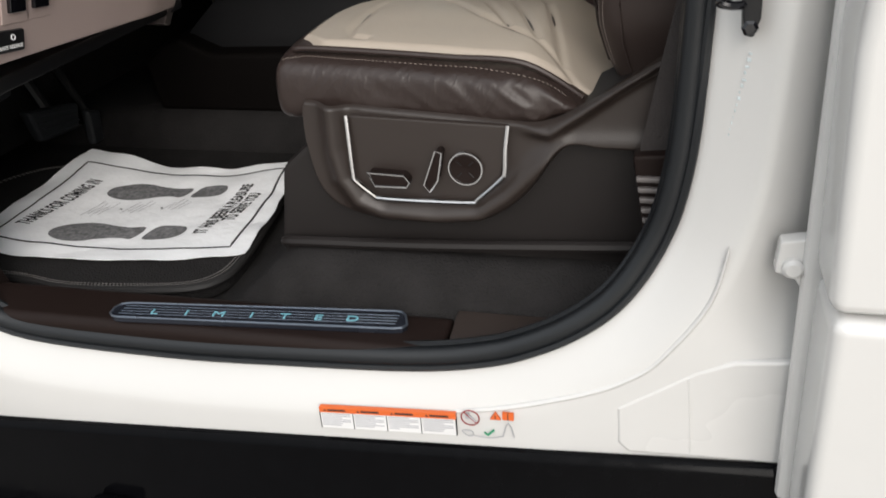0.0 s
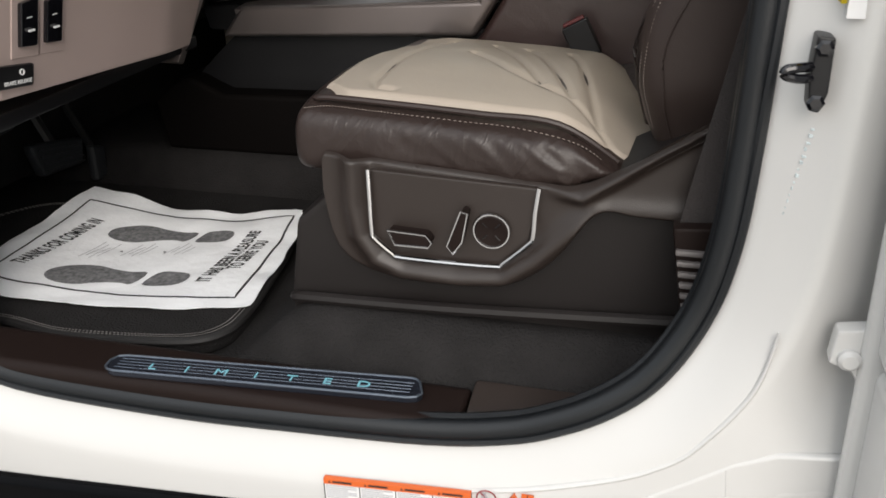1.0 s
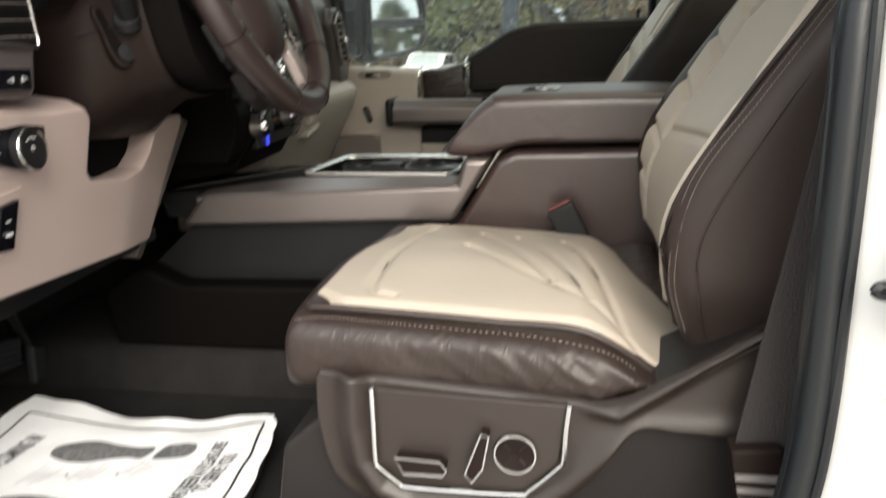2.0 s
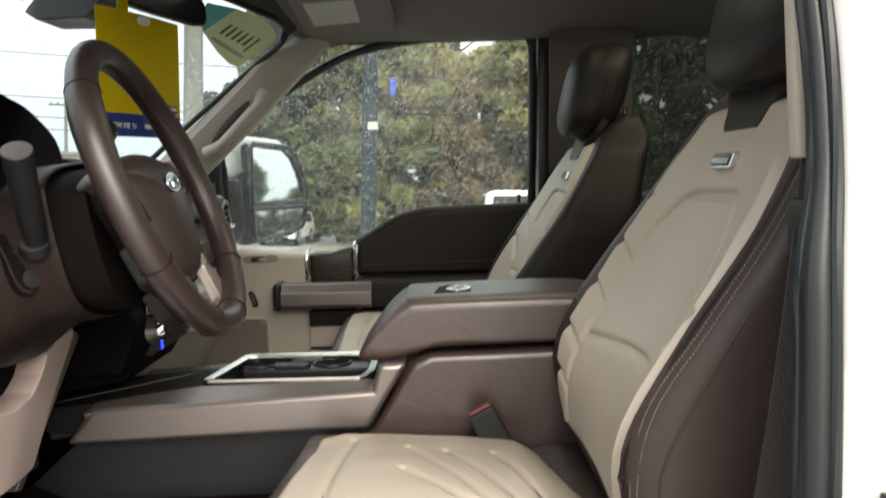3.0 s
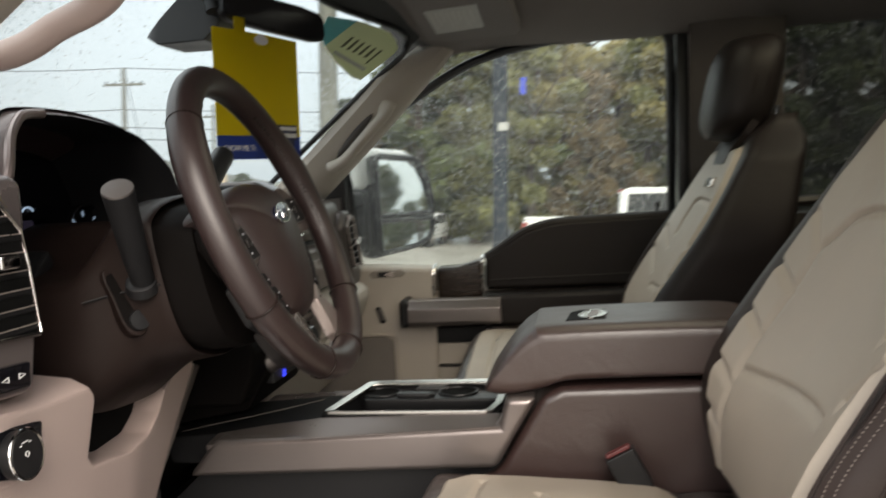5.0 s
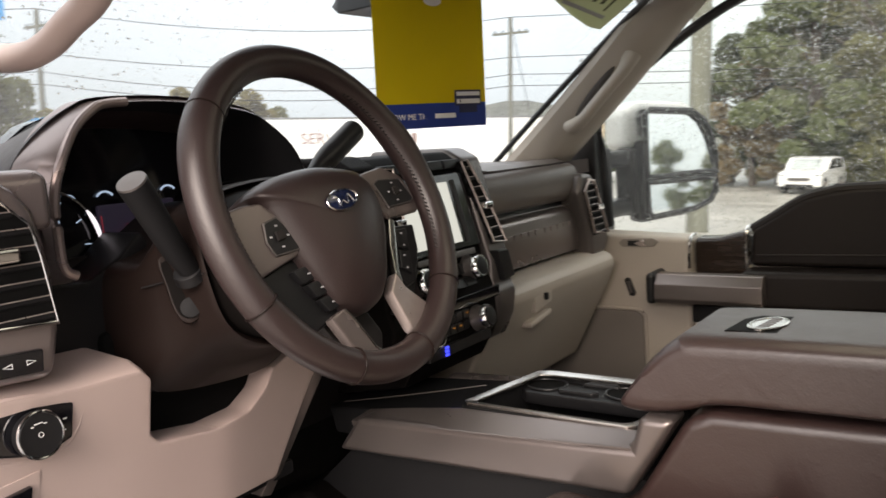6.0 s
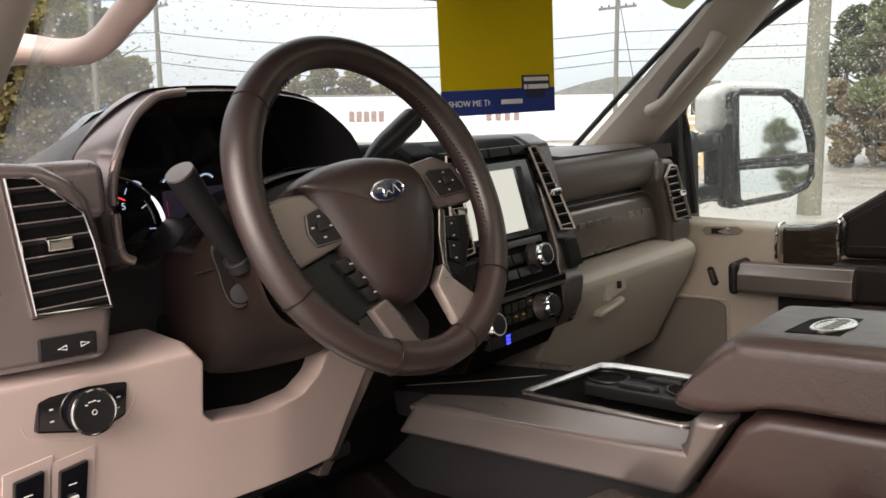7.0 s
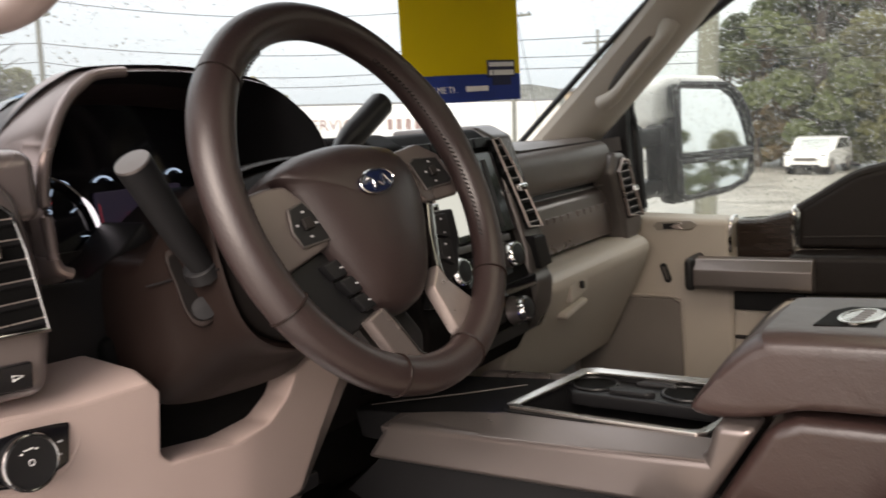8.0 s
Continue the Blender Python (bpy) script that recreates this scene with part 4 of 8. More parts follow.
# brown inner sill strip, scuff plate
scuff = thing("scuff_plate", (0.12, -0.84, 0.83), "dark brown door sill cover with a lit scuff plate", "scuff plate")
part("sill_cover", prism([(-0.8655, 0.812), (-0.8675, 0.836), (-0.861, 0.8435), (-0.806, 0.8470), (-0.790, 0.836), (-0.788, 0.80), (-0.865, 0.80)], "x", -0.27, 0.33, 0.005, 3), BROWN_PLASTIC, scuff)
part("sill_end", prism([(-0.850, 0.822), (-0.838, 0.842), (-0.79, 0.850), (-0.775, 0.80), (-0.85, 0.80)], "x", 0.332, 0.46, 0.004, 2), SHELL_PLASTIC, scuff)
PLATE = [(x - 0.007, y + 0.0085) for x, y in [(-0.052, -0.874), (0.278, -0.8495), (0.287, -0.8465), (0.2915, -0.840), (0.284, -0.821), (0.279, -0.8165), (0.272, -0.8150), (-0.052, -0.8435), (-0.0625, -0.847), (-0.067, -0.856), (-0.0655, -0.868), (-0.060, -0.8725)]]
plate = part("plate", prism(PLATE, "z", 0.8440, 0.8520, 0.0015, 2), PLATE_BLUE, scuff, "blue-black plate with chrome rim")
part("rim", tube([(x, y, 0.8520) for x, y in PLATE], 0.0013, 8, closed=True), PLATE_RIM, plate)
for k in range(4):
    y = -0.8580 + 0.0055 * k
    part("line", tube([(-0.062, y, 0.8520), (0.271, y + 0.0260, 0.8520)], 0.0004, 6), PLATE_RIM, plate)
for k, c in enumerate("LIMITED"):
    x = -0.012 + 0.0398 * k
    part("letter", letters(c, 0.0145, Matrix.Translation((x - 0.007, -0.8498 + 0.084 * (x + 0.012), 0.8524)) @ pose(0, 0, 0, 0, 0, 4.5) @ Matrix.Diagonal((1.45, 1, 1, 1)), 0.0004), TEAL, plate)

# ---- dashboard ----
dash = thing("dashboard", (-0.4, -0.03, 1.05), "dark brown dashboard with satin trim and beige lower panels", "dashboard")
part("top_pad", sheet(lambda u, v: (-0.80 + (0.545 - 0.15 * sstep(0.44, 0.38, v)) * u, -0.775 + 1.49 * v, 1.385 + 0.055 * u ** 0.7 + 0.02 * u * sstep(0.30, 0.45, v) * sstep(0.72, 0.6, v)), 16, 24, 0.03), BROWN, dash)
part("core", prism([(-0.80, 1.355), (-0.285, 1.405), (-0.285, 1.20), (-0.34, 1.08), (-0.80, 1.05)], "y", -0.77, 0.705), DARK_PLASTIC, dash)
# passenger side
part("passenger_pad", prism([(-0.50, 1.447), (-0.285, 1.447), (-0.243, 1.432), (-0.232, 1.405), (-0.236, 1.372), (-0.252, 1.356), (-0.50, 1.356)], "y", 0.168, 0.625, 0.012, 3), DASH_PAD, dash)
part("groove", box(-0.40, -0.262, 0.17, 0.63, 1.335, 1.36), BLACK, dash)
strip = part("trim_strip", prism([(-0.40, 1.348), (-0.262, 1.346), (-0.245, 1.336), (-0.240, 1.30), (-0.246, 1.244), (-0.40, 1.240)], "y", 0.166, 0.640, 0.006, 2), SATIN_CONSOLE, dash, "dark trim strip with embossed lettering bars")
for k in range(10):
    part("lettering_bar", box(-0.2425, -0.2390, 0.305 + 0.0285 * k + (0.012 if k > 4 else 0), 0.324 + 0.0285 * k + (0.012 if k > 4 else 0), 1.302, 1.313, 0.001), SATIN_CONSOLE, strip)
part("bright_line", tube([(-0.243, 0.190, 1.3495), (-0.243, 0.632, 1.3495)], 0.0012, 8), SATIN_DARK, dash)
glove = part("glove_box", prism([(-0.45, 1.238), (-0.225, 1.236), (-0.198, 1.224), (-0.190, 1.205), (-0.205, 1.165), (-0.300, 0.985), (-0.45, 0.96)], "y", 0.166, 0.700, 0.012, 3), GREIGE, dash, "greige glove box")
part("latch", prism([(0.315, 1.196), (0.385, 1.208), (0.388, 1.178), (0.318, 1.166)], "x", -0.235, -0.1925, 0.003), GREIGE, glove)
part("key_slot", box(-0.192, -0.184, 0.350, 0.358, 1.186, 1.200, 0.002), BLACK, glove)
part("pull", prism([(0.302, 1.150), (0.390, 1.163), (0.392, 1.150), (0.304, 1.138)], "x", -0.25, -0.196, 0.005), GREIGE, glove)

def vent(name, outline, x, slats, knob_at, parent, lean=0.0, depth=0.05, rim=0.004, frame_mat=SATIN):
    """An air vent: flat face painted dark as a deep well's shade, chrome rim and slats across it. outline: (y, z)
    corners; lean: x per z.
    """
    def at(y, z, dx=0.0):
        return (x + dx + lean * (z - outline[0][1]), y, z)
    v = part(name, loft([[at(y, z, -depth) for y, z in outline], [at(y, z, 0.0015) for y, z in outline]]), RECESS_SHADE, parent)
    part("rim", tube([at(y, z, 0.004) for y, z in outline], rim, 8, closed=True, up=(1, 0, 0)), frame_mat, v)
    zs = [q[1] for q in outline]
    z0, z1 = min(zs), max(zs)
    for k in range(slats):
        z = z0 + (z1 - z0) * (k + 0.6) / (slats + 0.2)
        ys = []
        n = len(outline)
        for i in range(n):
            p, q = outline[i], outline[(i + 1) % n]
            if (p[1] - z) * (q[1] - z) < 0:
                ys.append(p[0] + (q[0] - p[0]) * (z - p[1]) / (q[1] - p[1]))
        if len(ys) >= 2:
            y0, y1 = min(ys), max(ys)
            s = part("slat", loft([[at(y, z - 0.0105, -0.004), at(y, z - 0.0040, 0.0035), at(y, z + 0.0005, 0.0045), at(y, z - 0.0015, -0.004)] for y in (y0, y1)]), TRAY_BLACK, v)
            part("slat_edge", tube([at(y0, z, 0.0045), at(y1, z, 0.0045)], 0.0006, 6), SATIN, s)
    if knob_at:
        part("tab", box(x + lean * (knob_at[1] - outline[0][1]) - 0.004, x + lean * (knob_at[1] - outline[0][1]) + 0.014, knob_at[0] - 0.012, knob_at[0] + 0.012, knob_at[1] - 0.006, knob_at[1] + 0.006, 0.003), CHROME, v)
    return v

pod = part("right_vent_pod", prism([(0.575, 1.372), (0.622, 1.272), (0.628, 1.226), (0.700, 1.226), (0.724, 1.258), (0.664, 1.392), (0.640, 1.411), (0.594, 1.413)], "x", -0.36, -0.214, 0.012, 3), SATIN_DARK, dash, "satin dark vent surround")
vent("right_vent", [(0.6365, 1.2805), (0.7086, 1.2713), (0.6420, 1.394), (0.6165, 1.398), (0.5937, 1.3747)], -0.2135, 8, (0.660, 1.335), pod, rim=0.0035)
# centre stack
# the stack and its driver's side frame carry their shade in the near-black colour
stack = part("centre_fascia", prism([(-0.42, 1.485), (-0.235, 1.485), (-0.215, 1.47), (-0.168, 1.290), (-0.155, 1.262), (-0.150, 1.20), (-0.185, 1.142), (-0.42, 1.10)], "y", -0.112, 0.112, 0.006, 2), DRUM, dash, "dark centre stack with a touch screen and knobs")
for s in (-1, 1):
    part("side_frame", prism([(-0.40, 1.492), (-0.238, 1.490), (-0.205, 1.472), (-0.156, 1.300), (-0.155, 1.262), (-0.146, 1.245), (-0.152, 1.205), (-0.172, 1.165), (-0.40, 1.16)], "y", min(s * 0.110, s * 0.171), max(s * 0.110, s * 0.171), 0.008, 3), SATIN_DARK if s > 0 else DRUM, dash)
    c = [(s * 0.121, 1.332), (s * 0.159, 1.328), (s * 0.149, 1.380), (s * 0.136, 1.428), (s * 0.120, 1.4685), (s * 0.101, 1.4676), (s * 0.109, 1.420), (s * 0.1155, 1.376)]
    vent("stack_vent", c if s > 0 else list(reversed(c)), -0.160, 8, (s * 0.130, 1.392), dash, lean=-0.31, rim=0.0020)
    part("stack_switch", prism([(s * 0.113, 1.318), (s * 0.1485, 1.316), (s * 0.167, 1.268), (s * 0.130, 1.264)], "x", -0.19, -0.145, 0.003), BLACK, dash)
def stack_x(z):
    return -0.215 + 0.047 * (1.47 - z) / 0.18 if z > 1.29 else -0.168 + 0.013 * (1.29 - z) / 0.03 if z > 1.262 else -0.152
scr = part("touch_screen", prism([(-0.098, 1.335), (0.108, 1.335), (0.108, 1.452), (-0.098, 1.452)], "x", -0.250, -0.206, 0.003), GLOSS_BLACK, stack)
def tilt_panel(y0, y1, z0, z1, out, thick=0.004, bev=0.0015):
    a, b = stack_x(z0) + out, stack_x(z1) + out
    bm = loft([[(a - thick, y0, z0), (a, y0, z0), (b, y0, z1), (b - thick, y0, z1)], [(a - thick, y1, z0), (a, y1, z0), (b, y1, z1), (b - thick, y1, z1)]])
    return soften(bm, bev)
part("bezel", tilt_panel(-0.106, 0.106, 1.330, 1.452, 0.010, 0.03, 0.004), GLOSS_BLACK, scr)
part("side_keys", tilt_panel(0.060, 0.072, 1.340, 1.440, 0.0120, 0.003), DARK_PLASTIC, scr)
part("display", tilt_panel(-0.092, 0.049, 1.342, 1.438, 0.0125, 0.003), SCREEN, scr, "pale lit touch display")
for k in range(4):
    part("top_button", tilt_panel(-0.10 + 0.055 * k, -0.05 + 0.055 * k, 1.458, 1.472, 0.006, 0.01), BLACK, stack)
part("slot", tilt_panel(-0.075, 0.085, 1.318, 1.328, 0.006, 0.01), SATIN_DARK, stack)
for k in range(4):
    part("audio_button", tilt_panel(-0.065 + 0.030 * k, -0.038 + 0.030 * k, 1.292, 1.308, 0.008, 0.01), BLACK, stack)
    part("audio_button", tilt_panel(-0.065 + 0.030 * k, -0.038 + 0.030 * k, 1.274, 1.288, 0.012, 0.01), BLACK, stack)
part("shelf_gap", box(-0.22, -0.1465, -0.11, 0.115, 1.243, 1.262, 0.003), GLOSS_BLACK, stack)
def knob(name, y, z, r, parent):
    m = facing((stack_x(z) + 0.002, y, z), (1, 0, 0.22))
    k = part(name, lathe([(r * 1.15, 0), (r * 1.15, 0.004), (r, 0.008), (r * 0.96, 0.024), (r * 0.86, 0.027), (r * 0.2, 0.027)], m, 28), SATIN_DARK, parent)
    part("ring", lathe([(r * 1.04, 0.0185), (r * 1.04, 0.0235), (r * 0.90, 0.0285), (r * 0.78, 0.0285), (r * 0.80, 0.0185)], m, 28), CHROME, k)
    part("cap", lathe([(r * 0.76, 0.0265), (r * 0.74, 0.0290), (r * 0.1, 0.0300)], m, 24), BLACK, k)
for s in (-1, 1):
    knob("audio_knob", 0.054, 1.297, 0.0190, stack) if s > 0 else knob("audio_knob", -0.088, 1.297, 0.0190, stack)
    knob("climate_knob", 0.043, 1.219, 0.0185, stack) if s > 0 else knob("climate_knob", -0.100, 1.219, 0.0185, stack)
for k in range(5):
    for j in range(2):
        b = part("climate_button", tilt_panel(-0.072 + 0.019 * k, -0.056 + 0.019 * k, 1.208 + 0.017 * j, 1.223 + 0.017 * j, 0.004, 0.01), BLACK, stack)
        if (k, j) in ((2, 0), (4, 1), (3, 0)):
            part("light", tilt_panel(-0.066 + 0.019 * k, -0.062 + 0.019 * k, 1.217 + 0.017 * j, 1.219 + 0.017 * j, 0.006, 0.003, 0), GLOW_AMBER, b)
row = part("lower_button_strip", tilt_panel(-0.09, 0.085, 1.178, 1.196, 0.002, 0.012), BLACK, stack)
for k in range(3):
    part("light", box(stack_x(1.185) - 0.001, stack_x(1.185) + 0.004, -0.050, -0.042, 1.1795 + 0.0055 * k, 1.183 + 0.0055 * k), GLOW_BLUE, row)

# instrument hood and cluster
HOOD = [(-0.612, 1.388), (-0.630, 1.400), (-0.637, 1.440), (-0.644, 1.488), (-0.632, 1.515), (-0.605, 1.541), (-0.572, 1.562), (-0.538, 1.5725), (-0.440, 1.5735), (-0.342, 1.561), (-0.305, 1.537), (-0.274, 1.490), (-0.256, 1.43)]
MOUTH = [(-0.608, 1.399), (-0.620, 1.408), (-0.622, 1.440), (-0.621, 1.474), (-0.611, 1.505), (-0.589, 1.534), (-0.560, 1.556), (-0.530, 1.5665), (-0.440, 1.5675), (-0.346, 1.555), (-0.312, 1.531), (-0.283, 1.486), (-0.266, 1.43)]
def hood_lip():
    a = smooth_path([(0, y, z) for y, z in HOOD], 4)
    b = smooth_path([(0, y, z) for y, z in MOUTH], 4)
    fx = lambda q: -0.185 - 0.03 * sstep(1.50, 1.58, q.z)
    rows = [[(fx(q) - 0.035, q.y, q.z) for q in a], [(fx(q) - 0.008, q.y * 0.6 + r.y * 0.4, q.z * 0.6 + r.z * 0.4) for q, r in zip(a, b)],
            [(fx(r), r.y, r.z) for r in b]]
    return loft(rows, closed=False)
hood = part("instrument_hood", hood_lip(), SATIN_GREY, dash, "satin brown instrument surround")
part("hood_cover", loft([[(-0.52, -0.44 + (q.y + 0.44) * 1.18, q.z - 0.075) for q in smooth_path([(0, y, z) for y, z in HOOD], 4)], [(-0.222, q.y, q.z + 0.001) for q in smooth_path([(0, y, z) for y, z in HOOD], 4)]], closed=False), BROWN, hood)
b_ = smooth_path([(0, y, z) for y, z in MOUTH], 4)
part("mouth_trim", tube([(-0.184 - 0.03 * sstep(1.50, 1.58, r.z), r.y, r.z) for r in b_ if r.y < -0.50], 0.0050, 10), SATIN_POD, hood)
part("inner_well", loft([[(-0.1855 - 0.03 * sstep(1.50, 1.58, r.z), r.y, r.z) for r in b_], [(-0.215 - 0.02 * sstep(1.50, 1.58, r.z), r.y * 0.985 - 0.0066, r.z - 0.004) for r in b_], [(-0.350, r.y * 0.985 - 0.0066, r.z - 0.010) for r in b_]], closed=False), TRAY_BLACK, hood)
face = part("instrument_face", prism([(-0.44 + (y + 0.44) * 0.97, 1.47 + (z - 1.47) * 0.95) for y, z in MOUTH] + [(-0.27, 1.36), (-0.60, 1.36)], "x", -0.36, -0.335), GLOSS_BLACK, dash)
def dial(y, z, r, x=-0.300):
    m = facing((x, y, z), (1, 0, 0.15))
    d = part("dial", lathe([(r, -0.03), (r, 0.0), (r * 0.93, 0.004), (r * 0.90, -0.004), (0.002, -0.004)], m, 36), GLOSS_BLACK, face)
    if y < -0.5:
        part("lit_arc", tube([m @ Vector((r * 0.955 * math.cos(q), r * 0.955 * math.sin(q), 0.005)) for q in [radians(34 - 3 * k) for k in range(13)]], lambda t: 0.0006 + 0.0022 * math.sin(math.pi * t) ** 0.6, 6), GLOW_ARC, d)
        part("figure", letters("5", 0.011, m @ Matrix.Translation((0.019, 0.026, -0.003)), 0.0003), GLOW_WHITE, d)
    part("bezel", tube([m @ Vector((r * 0.96 * math.cos(a), r * 0.96 * math.sin(a), 0.004)) for a in [2 * math.pi * k / 40 for k in range(40)]], 0.0014, 8, closed=True, up=(1, 0, 0)), CHROME, d)
    for k in range(9):
        a = radians(220 - 32 * k)
        p0, p1 = m @ Vector((r * 0.72 * math.cos(a), r * 0.72 * math.sin(a), -0.003)), m @ Vector((r * 0.84 * math.cos(a), r * 0.84 * math.sin(a), -0.003))
        part("mark", tube([p0, p1], 0.0006, 6), GLOW_WHITE, d)
    if y < -0.5:
        part("red_zone", tube([m @ Vector((r * 0.62 * math.cos(a), r * 0.62 * math.sin(a), -0.003)) for a in [radians(104 - 8 * k) for k in range(7)]], 0.0008, 6), GLOW_RED, d)
    part("needle", tube([m @ Vector((0, 0, -0.002)), m @ Vector((-r * 0.6, -r * 0.1, -0.002))], 0.0006, 6), GLOW_WHITE, d)
dial(-0.567, 1.420, 0.064)
dial(-0.300, 1.415, 0.058)
disp = part("display", box(-0.334, -0.328, -0.484, -0.375, 1.395, 1.456, 0.003), GLOW_DIM, face, "dim dark purple driver display")
part("warning_mark", join(tube([(-0.326, -0.456, 1.412), (-0.326, -0.452, 1.424), (-0.326, -0.440, 1.422), (-0.326, -0.438, 1.411)], 0.0008, 6, closed=True, up=(1, 0, 0)), tube([(-0.326, -0.447, 1.424), (-0.326, -0.446, 1.431)], 0.0007, 6), tube([(-0.326, -0.462, 1.420), (-0.326, -0.457, 1.417)], 0.0006, 6)), GLOW_RED, disp)
part("red_line", tube([(-0.326, -0.482, 1.444), (-0.326, -0.480, 1.409), (-0.326, -0.42, 1.409)], 0.0005, 6), GLOW_FAINT, disp)
for y in (-0.520, -0.470, -0.42, -0.380):
    part("mini_gauge", tube([(-0.332, y + 0.012 * math.cos(a), 1.462 + 0.010 * math.sin(a)) for a in [radians(150 - 20 * k) for k in range(7)]], 0.0012, 6), GLOW_WHITE, face)
part("cowl_lower", prism([(-0.66, 1.395), (-0.57, 1.385), (-0.53, 1.405), (-0.50, 1.43), (-0.48, 1.38), (-0.50, 1.30), (-0.66, 1.30)], "x", -0.30, -0.225, 0.006), BLACK, dash)
# black box put in for the shade between the vent pod and the column
part("cavity", box(-0.34, -0.30, -0.66, -0.20, 1.16, 1.40), RECESS_SHADE, dash)

# left vent pod and switches
podl = part("left_vent_pod", prism([(-0.800, 1.330), (-0.7537, 1.3255), (-0.667, 1.319), (-0.6575, 1.361), (-0.657, 1.412), (-0.6615, 1.445), (-0.668, 1.470), (-0.683, 1.490), (-0.707, 1.503), (-0.800, 1.515)], "x", -0.30, -0.136, 0.012, 3), SATIN_GREY, dash, "satin brown vent surround")
LV = [(-0.732, 1.375), (-0.665, 1.3703), (-0.673, 1.430), (-0.6795, 1.458), (-0.696, 1.473), (-0.718, 1.4925), (-0.742, 1.494), (-0.7345, 1.407)]
lv = vent("left_vent", LV, -0.133, 8, (-0.706, 1.434), podl, rim=0.0016, frame_mat=CHROME)
part("vent_bevel", loft([[(-0.140, y, z) for y, z in LV], [(-0.1325, y, z) for y, z in LV], [(-0.1318, -0.705 + (y + 0.705) * 1.09, 1.432 + (z - 1.432) * 1.055) for y, z in LV], [(-0.140, -0.705 + (y + 0.705) * 1.10, 1.432 + (z - 1.432) * 1.06) for y, z in LV]], loop=True), SATIN_SPOKE, lv)
psw = part("pedal_switch", prism([(-0.7328, 1.332), (-0.6812, 1.329), (-0.6795, 1.3492), (-0.7312, 1.3525)], "x", -0.16, -0.131, 0.002), GLOSS_BLACK, podl)
for y, s in ((-0.713, -1), (-0.692, 1)):
    part("icon", tube([(-0.1305, y - 0.004 * s, 1.3425), (-0.1305, y + 0.004 * s, 1.3405), (-0.1305, y - 0.004 * s, 1.3385)], 0.0005, 6, closed=True, up=(1, 0, 0)), WHITE_CARD, psw)
part("pod_shoulder", prism([(-0.45, 1.432), (-0.25, 1.488), (-0.165, 1.506), (-0.145, 1.500), (-0.145, 1.45), (-0.45, 1.41)], "y", -0.80, -0.645, 0.028, 4), SATIN_GREY, dash)

# beige knee panel
def knee_x(z):
    return -0.146 - 0.24 * (1.30 - z)
KNEE = [(-0.790, 1.318), (-0.640, 1.302), (-0.575, 1.300), (-0.562, 1.288), (-0.560, 1.226), (-0.548, 1.214), (-0.470, 1.202), (-0.417, 1.205), (-0.388, 1.222), (-0.374, 1.245), (-0.330, 1.258), (-0.264, 1.258), (-0.257, 1.248), (-0.345, 1.088), (-0.50, 1.104), (-0.79, 1.125)]
def knee_bend(y):
    """The panel turns away towards the console."""
    return 0.038 * sstep(-0.50, -0.24, y)
def knee_panel():
    f = [(knee_x(z), y, z) for y, z in KNEE]
    m = [(knee_x(z) - 0.020, y, z + (0.010 if z > 1.295 else 0.0)) for y, z in KNEE]
    g = [(-0.33, y - 0.02 * (z > 1.27 and y > -0.62), z - 0.02 if z < 1.15 else z + 0.034 if z > 1.27 else z) for y, z in KNEE]
    bm = soften(loft([g, m, f]), 0.005, 2)
    for y in (-0.47, -0.43, -0.39, -0.35, -0.31):
        bmesh.ops.bisect_plane(bm, geom=bm.verts[:] + bm.edges[:] + bm.faces[:], plane_co=(0, y, 0), plane_no=(0, 1, 0))
    for v in bm.verts:
        v.co.x -= knee_bend(v.co.y)
    return bm
knee = part("knee_panel", knee_panel(), BEIGE_PLASTIC, dash, "smooth beige lower panel")
SWITCH = [(-0.7345, 1.2945), (-0.7105, 1.3040), (-0.6485, 1.2900), (-0.6540, 1.2575), (-0.6830, 1.2490), (-0.7385, 1.2656)]
hl = part("headlamp_switch", prism(SWITCH, "x", -0.20, -0.147, 0.003), GLOSS_BLACK, dash)
part("switch_surround", tube(smooth_path([(knee_x(z) - 0.0035, -0.692 + (y + 0.692) * 1.14, 1.276 + (z - 1.276) * 1.18) for y, z in SWITCH], 3, True), 0.0036, 8, closed=True, up=(1, 0, 0)), BEIGE_PLASTIC, hl)
m_ = facing((-0.146, -0.690, 1.2727), (1, 0, 0.1))
part("dial", lathe([(0.0205, 0), (0.0205, 0.009), (0.0190, 0.012), (0.017, 0.0115), (0.004, 0.0110)], m_, 32), BLACK, hl)
part("dial_ring", tube([m_ @ Vector((0.0205 * math.cos(a), 0.0205 * math.sin(a), 0.0105)) for a in [2 * math.pi * k / 32 for k in range(32)]], 0.0014, 8, closed=True, up=(1, 0, 0)), CHROME, hl)
part("icon", tube([m_ @ Vector((0.0022 * math.cos(a), 0.0022 * math.sin(a), 0.0114)) for a in [2 * math.pi * k / 14 for k in range(14)]], 0.0003, 5, closed=True, up=(1, 0, 0)), WHITE_CARD, hl)
for a, w in ((128, 0.0011), (104, 0.0020), (82, 0.0016), (60, 0.0013)):
    c = m_ @ Vector((0.0105 * math.cos(radians(a)), 0.0105 * math.sin(radians(a)), 0.0114))
    part("icon", box(c.x - 0.0008, c.x + 0.0006, c.y - w, c.y + w, c.z - 0.0004, c.z + 0.0004), WHITE_CARD, hl)
for y, z in ((-0.7235, 1.2845), (-0.7240, 1.2735), (-0.6600, 1.2780), (-0.6620, 1.2680)):
    part("icon", box(-0.1475, -0.1464, y - 0.0018, y + 0.0018, z - 0.0010, z + 0.0002), PRINT_PALE, hl)
